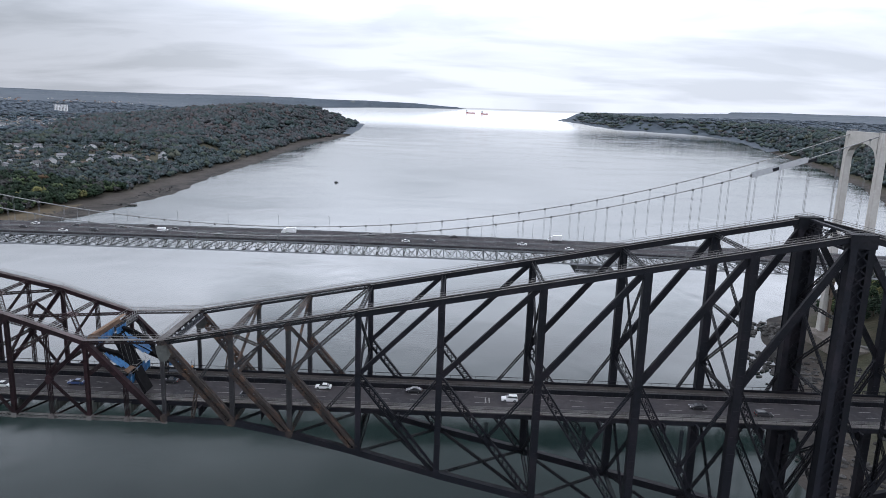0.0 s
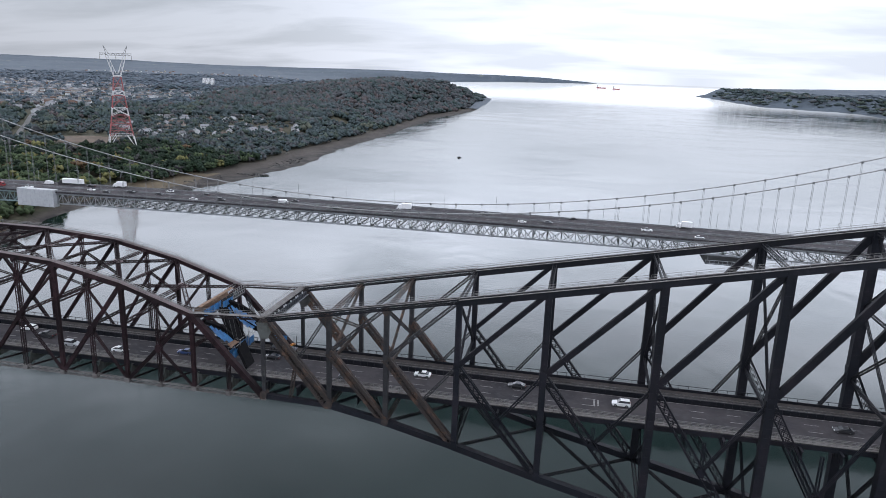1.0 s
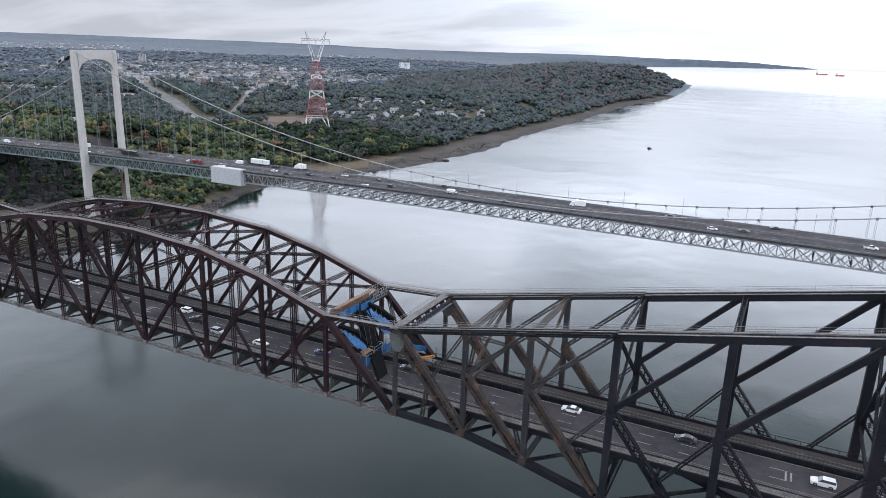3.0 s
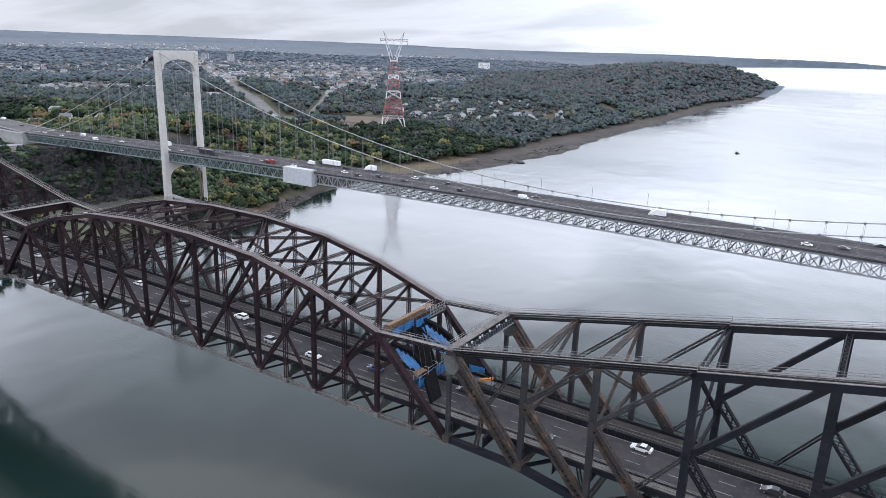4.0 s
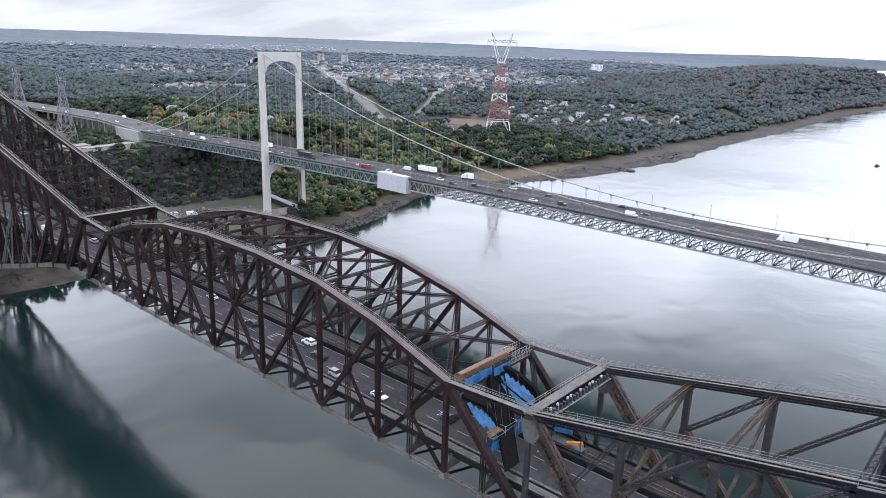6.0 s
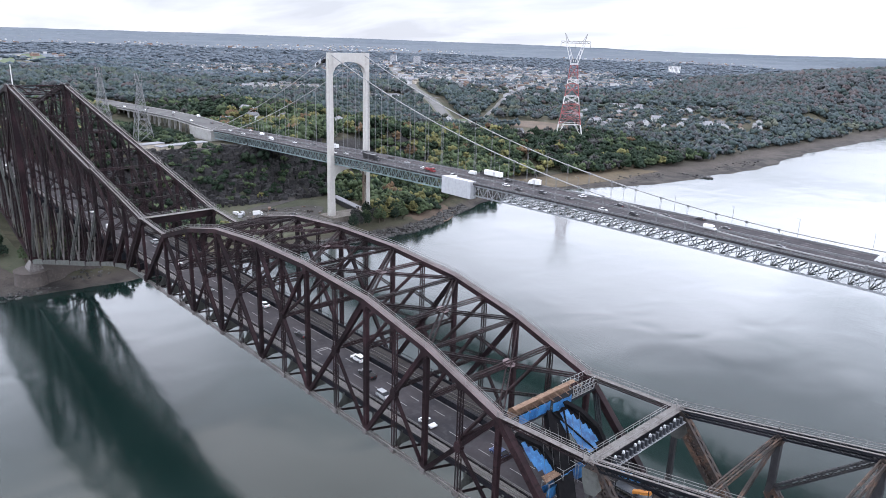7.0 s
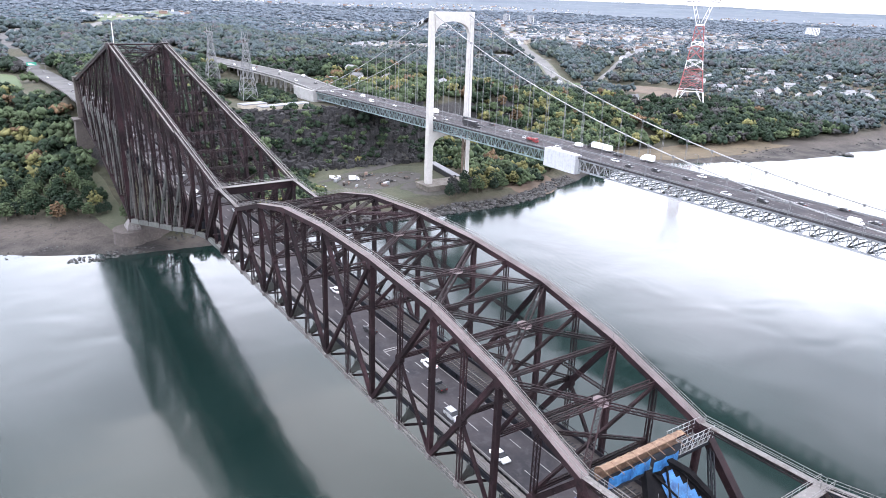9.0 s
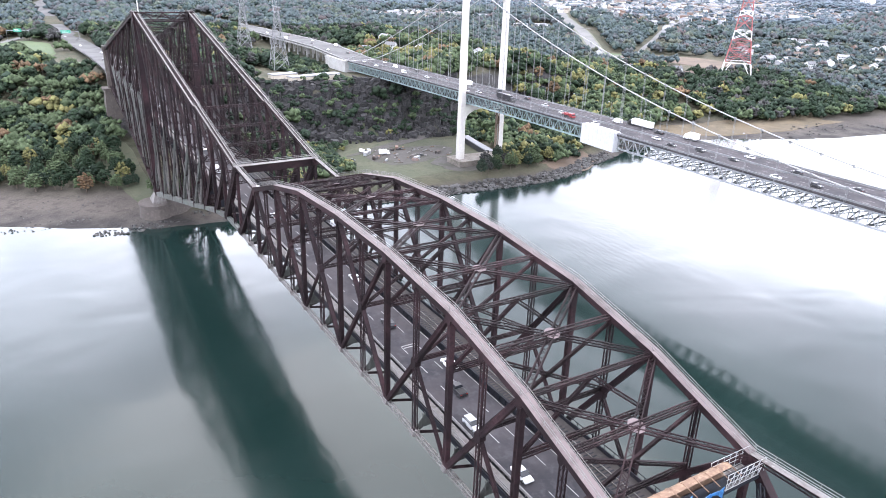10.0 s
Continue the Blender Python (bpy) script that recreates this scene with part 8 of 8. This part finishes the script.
REED = material("ochre reed flat", (0.098, 0.073, 0.042), 0.95, 0.0, [((0.073, 0.058, 0.036), 0.02, 0.42, 0.62), ((0.118, 0.090, 0.055), 0.09, 0.5, 0.72), ((0.050, 0.045, 0.028), 0.3, 0.58, 0.72)], 0.2, 0.6)
ROUGH_GRASS = material("rough dull grass", (0.0464, 0.0527, 0.0288), 0.95, 0.0, [((0.0656, 0.0663, 0.0400), 0.05, 0.42, 0.65), ((0.0304, 0.0365, 0.0192), 0.25, 0.5, 0.75)], 0.25, 0.6)
patch("reed_flat", -296, 500, 24, 150, -8, REED, "ochre reed bed between the woods and the mud", "reeds", lift=0.3, rough_edge=0.3, seed=21)
patch("rough_grass", -352, -20, 66, 11, 3, ROUGH_GRASS, "rough grass slope beside the anchor arm", "grass", lift=0.3, seed=22)
patch("rough_grass", -318, 150, 62, 78, 6, ROUGH_GRASS, "rough grass beside the works yard", "grass", lift=0.16, seed=23)
patch("meadow", -520, 700, 112, 34, 8, SOIL, "brown fallow field behind the pylon", "field", lift=0.4, seed=24)
patch("meadow", -585, 660, 60, 34, 30, SOIL, "brown fallow field below the pylon", "field", lift=0.4, seed=12)
for i in range(44):
    x, y = -318 + rng.uniform(-20, 20), 166 + rng.uniform(-30, 34)
    if abs(x - SX0) < 12 and abs(y - 202) < 24:
        continue
    z = float(height(x, y)) + 0.2
    k = i % 4
    a = rng.uniform(0, 180)
    if k == 0:
        t = thing("sheet_stack", (0, 0, 0), "stack of worn grey construction sheets on the gravel yard", "building material", "yard materials")
        for j in range(3):
            g = Geo()
            g.box((-2.4 + 0.1 * j, -1.2, 0.3 * j), (2.4 + 0.12 * j, 1.2, 0.26 + 0.3 * j))
            part("sheet", g, WORN, t)
    elif k == 1:
        t = thing("pipe_stack", (0, 0, 0), "stack of grey steel sections on the gravel yard", "building material", "yard materials")
        for j in range(5):
            g = Geo()
            g.prism((-4.5 + 0.3 * j, -0.9 + 0.42 * j, 0.2), (4.2, -0.9 + 0.42 * j, 0.2), V(0, 0, 1), 0.36, 0.36)
            part("section", g, GALV if j % 2 else RUSTY, t)
    elif k == 2:
        t = thing("timber_pile", (0, 0, 0), "pile of weathered timbers on the gravel yard", "building material", "yard materials")
        for j in range(6):
            g = Geo()
            g.prism((-2 + 0.2 * j, -0.8 + 0.5 * (j % 3), 0.2 + 0.3 * (j // 3)), (2.2, -0.9 + 0.55 * (j % 3), 0.2 + 0.3 * (j // 3)), V(0, 0, 1), 0.28, 0.3)
            part("timber", g, PLY if j % 2 else BARK, t)
    else:
        t = thing("site_container", (0, 0, 0), "small site container on the gravel yard", "container", "site containers")
        g = Geo()
        g.box((-3.0, -1.2, 0.1), (3.0, 1.2, 2.6))
        body = part("body", g, WALLS[1 + (i // 4) % 2] if i % 3 else RUSTY, t)
        g = Geo()
        for j in range(12):
            g.box((-2.9 + 0.5 * j, -1.24, 0.2), (-2.7 + 0.5 * j, 1.24, 2.5))
        part("ribs", g, GALV, body)
    t.matrix_basis = pose(x, y, z, 0, 0, a)
    t.scale = [rng.uniform(0.55, 1.0)] * 3
for kind, colour, x, y, a in (("box", "white", -322, 150, 70), ("van", "white", -334, 138, 20), ("pickup", "black", -308, 172, 110), ("sedan", "black", -316, 122, 40), ("pickup", "black", -330, 166, 75)):
    drive(kind, colour, x, y, float(height(x, y)) + 0.3, a)

# rock face above the yard
CLIFF = leaf_material("dark bedded rock", (0.026, 0.026, 0.028), (0.050, 0.048, 0.048), 0.45)
verts, faces, nv = [], [], 0
CUBE_V = np.array([(a, b, c) for a in (-1, 1) for b in (-1, 1) for c in (-1, 1)], float)
CUBE_F = np.array([(0, 1, 3, 2), (4, 6, 7, 5), (0, 4, 5, 1), (2, 3, 7, 6), (0, 2, 6, 4), (1, 5, 7, 3)])
for i in range(1500):
    y = rng.uniform(70, 262)
    sx = float(np.interp(y, [q[0] for q in SOUTH], [q[1] for q in SOUTH]))
    x = sx - rng.uniform(120, 176)
    z = float(height(x, y))
    k = rng.uniform(0.8, 2.2)
    v = CUBE_V * (1 + rng.uniform(-0.3, 0.3, (8, 1))) * np.array([0.9 * k, 1.2 * k, 1.5 * k])
    a = rng.uniform(-1.0, 1.0)
    v = np.stack([v[:, 0] * math.cos(a) - v[:, 1] * math.sin(a), v[:, 0] * math.sin(a) + v[:, 1] * math.cos(a), v[:, 2] + rng.uniform(-0.4, 0.4) * v[:, 1]], -1)
    verts.append(v + np.array([x, y, z]))
    faces.append(CUBE_F + nv)
    nv += 8
g = Geo()
g.v, g.f = [tuple(q) for q in np.concatenate(verts)], [tuple(int(a) for a in q) for q in np.concatenate(faces)]
solid("rock_face", g, CLIFF, "dark bedded rock face below the abutment", "rocks", kind="stuff")

# signs over the approach road
SIGN = material("green road sign", (0.01, 0.22, 0.14), 0.4, 0.0, [((0.02, 0.27, 0.18), 0.6, 0.4, 0.7)])
for x, y, w in ((-712, -20, 9), (-735, -62, 7)):
    t = thing("sign_gantry", (x, y, float(height(x, y))), "green road sign on a grey gantry over the road", "road sign", "road signs")
    z = max(51.5, float(height(x, y)))
    g = Geo()
    for e in (-1, 1):
        g.prism((x, y + e * (w + 3), z - 3), (x, y + e * (w + 3), z + 8), YAX, 0.4, 0.4)
    part("post", g, GALV, t)
    g = Geo()
    g.prism((x, y - w - 3, z + 7.6), (x, y + w + 3, z + 7.6), V(0, 0, 1), 0.5, 0.5)
    part("beam", g, GALV, t)
    g = Geo()
    g.box((x + 0.3, y - w / 2, z + 6.2), (x + 0.45, y + w / 2, z + 9.4))
    board = part("board", g, SIGN, t)
    g = Geo()
    for j in range(2):
        g.box((x + 0.46, y - w * 0.36, z + 7.0 + 1.1 * j), (x + 0.5, y + w * (0.3 - 0.2 * j), z + 7.5 + 1.1 * j))
    part("bars", g, PYWHITE, board)

# ---- on the water ----
boat = thing("small_boat", (-21, 947, 0), "small dark motor boat on the river", "boat")
g = hull([(-3.0, 0.0, 0.9, 1.0), (0, -0.2, 0.85, 1.05), (2.0, -0.1, 1.0, 0.9), (3.6, 0.5, 1.2, 0.15)], 1.1)
g.v = [(q[0] - 21, q[1] + 947, q[2]) for q in g.v]
part("hull", g, TYRE, boat)
g = Geo()
g.box((-22.4, 946.4, 0.8), (-20.2, 947.6, 2.3))
part("wheelhouse", g, STEEL, boat)
for cx, cy, L in ((328, 7860, 110), (471, 7468, 80)):
    ship = thing("cargo_ship", warp(cx, cy, 0), "distant cargo ship at anchor", "ship", "ships")
    g = hull([(-L / 2, 0, 12, 1), (0, -1, 11, 1), (L / 2 - 12, -1, 12, 1), (L / 2, 4, 14, 0.1)], 12)
    for q, nm, mat in ((g, "hull", RED), (None, "bridge_house", WALLS[0])):
        if q is None:
            q = Geo()
            q.box((-L / 2 + 4, -9, 11.5), (-L / 2 + 20, 9, 34))
            q.box((-L / 2 + 9, -2, 34), (-L / 2 + 13, 2, 42))
        q.v = [tuple(float(k) for k in warp(cx + a, cy + b, c)) for a, b, c in q.v]
        part(nm, q, mat, ship)
verts, faces, nv = [], [], 0
for cx, cy, a, b, n, big in ((372, 245, 14, 20, 90, 1.6), (352, 165, 16, 40, 150, 1.3), (374, 150, 20, 50, 160, 1.1), (322, 45, 16, 40, 190, 1.2), (345, 80, 16, 30, 90, 1.3), (-222, 647, 9, 4, 26, 2.0), (-236, 640, 16, 4, 40, 1.2), (-262, 560, 20, 60, 60, 1.0), (292, 10, 20, 22, 170, 1.5), (300, -26, 12, 14, 60, 1.4), (-238, 760, 14, 60, 60, 1.0), (-258, -28, 6, 22, 110, 0.7), (-263, 12, 6, 12, 50, 0.7), (-282, -70, 6, 26, 50, 0.5), (-305, -60, 20, 30, 60, 0.4)):
    for i in range(n):
        t, q = rng.uniform(0, 6.28), math.sqrt(rng.uniform(0, 1))
        x, y = cx + a * q * math.cos(t), cy + b * q * math.sin(t)
        k = big * rng.uniform(0.5, 1.5)
        v = ICO_V * (1 + rng.uniform(-0.35, 0.35, (len(ICO_V), 1))) * k * np.array([1.1, 1.0, 0.8])
        verts.append(v + np.array([x, y, max(0.0, float(height(x, y)))]))
        faces.append(ICO_F + nv)
        nv += len(v)
g = Geo()
g.v, g.f = [tuple(q) for q in np.concatenate(verts)], [tuple(int(a) for a in q) for q in np.concatenate(faces)]
solid("shore_boulders", g, RUBBLE, "dark boulders in the shallows", "rocks", kind="stuff")
TRACK = material("pale gravel track", (0.17, 0.165, 0.155), 0.9, 0.0, [((0.11, 0.105, 0.10), 0.3, 0.42, 0.68)], 0.02, 2.0)
solid("shore_track", ribbon([(402, 262), (398, 240), (391, 215), (392, 196), (405, 180)], 3.6, lift=0.4)[0], TRACK, "pale gravel track curving along the rocky foreshore", "track", kind="structure")
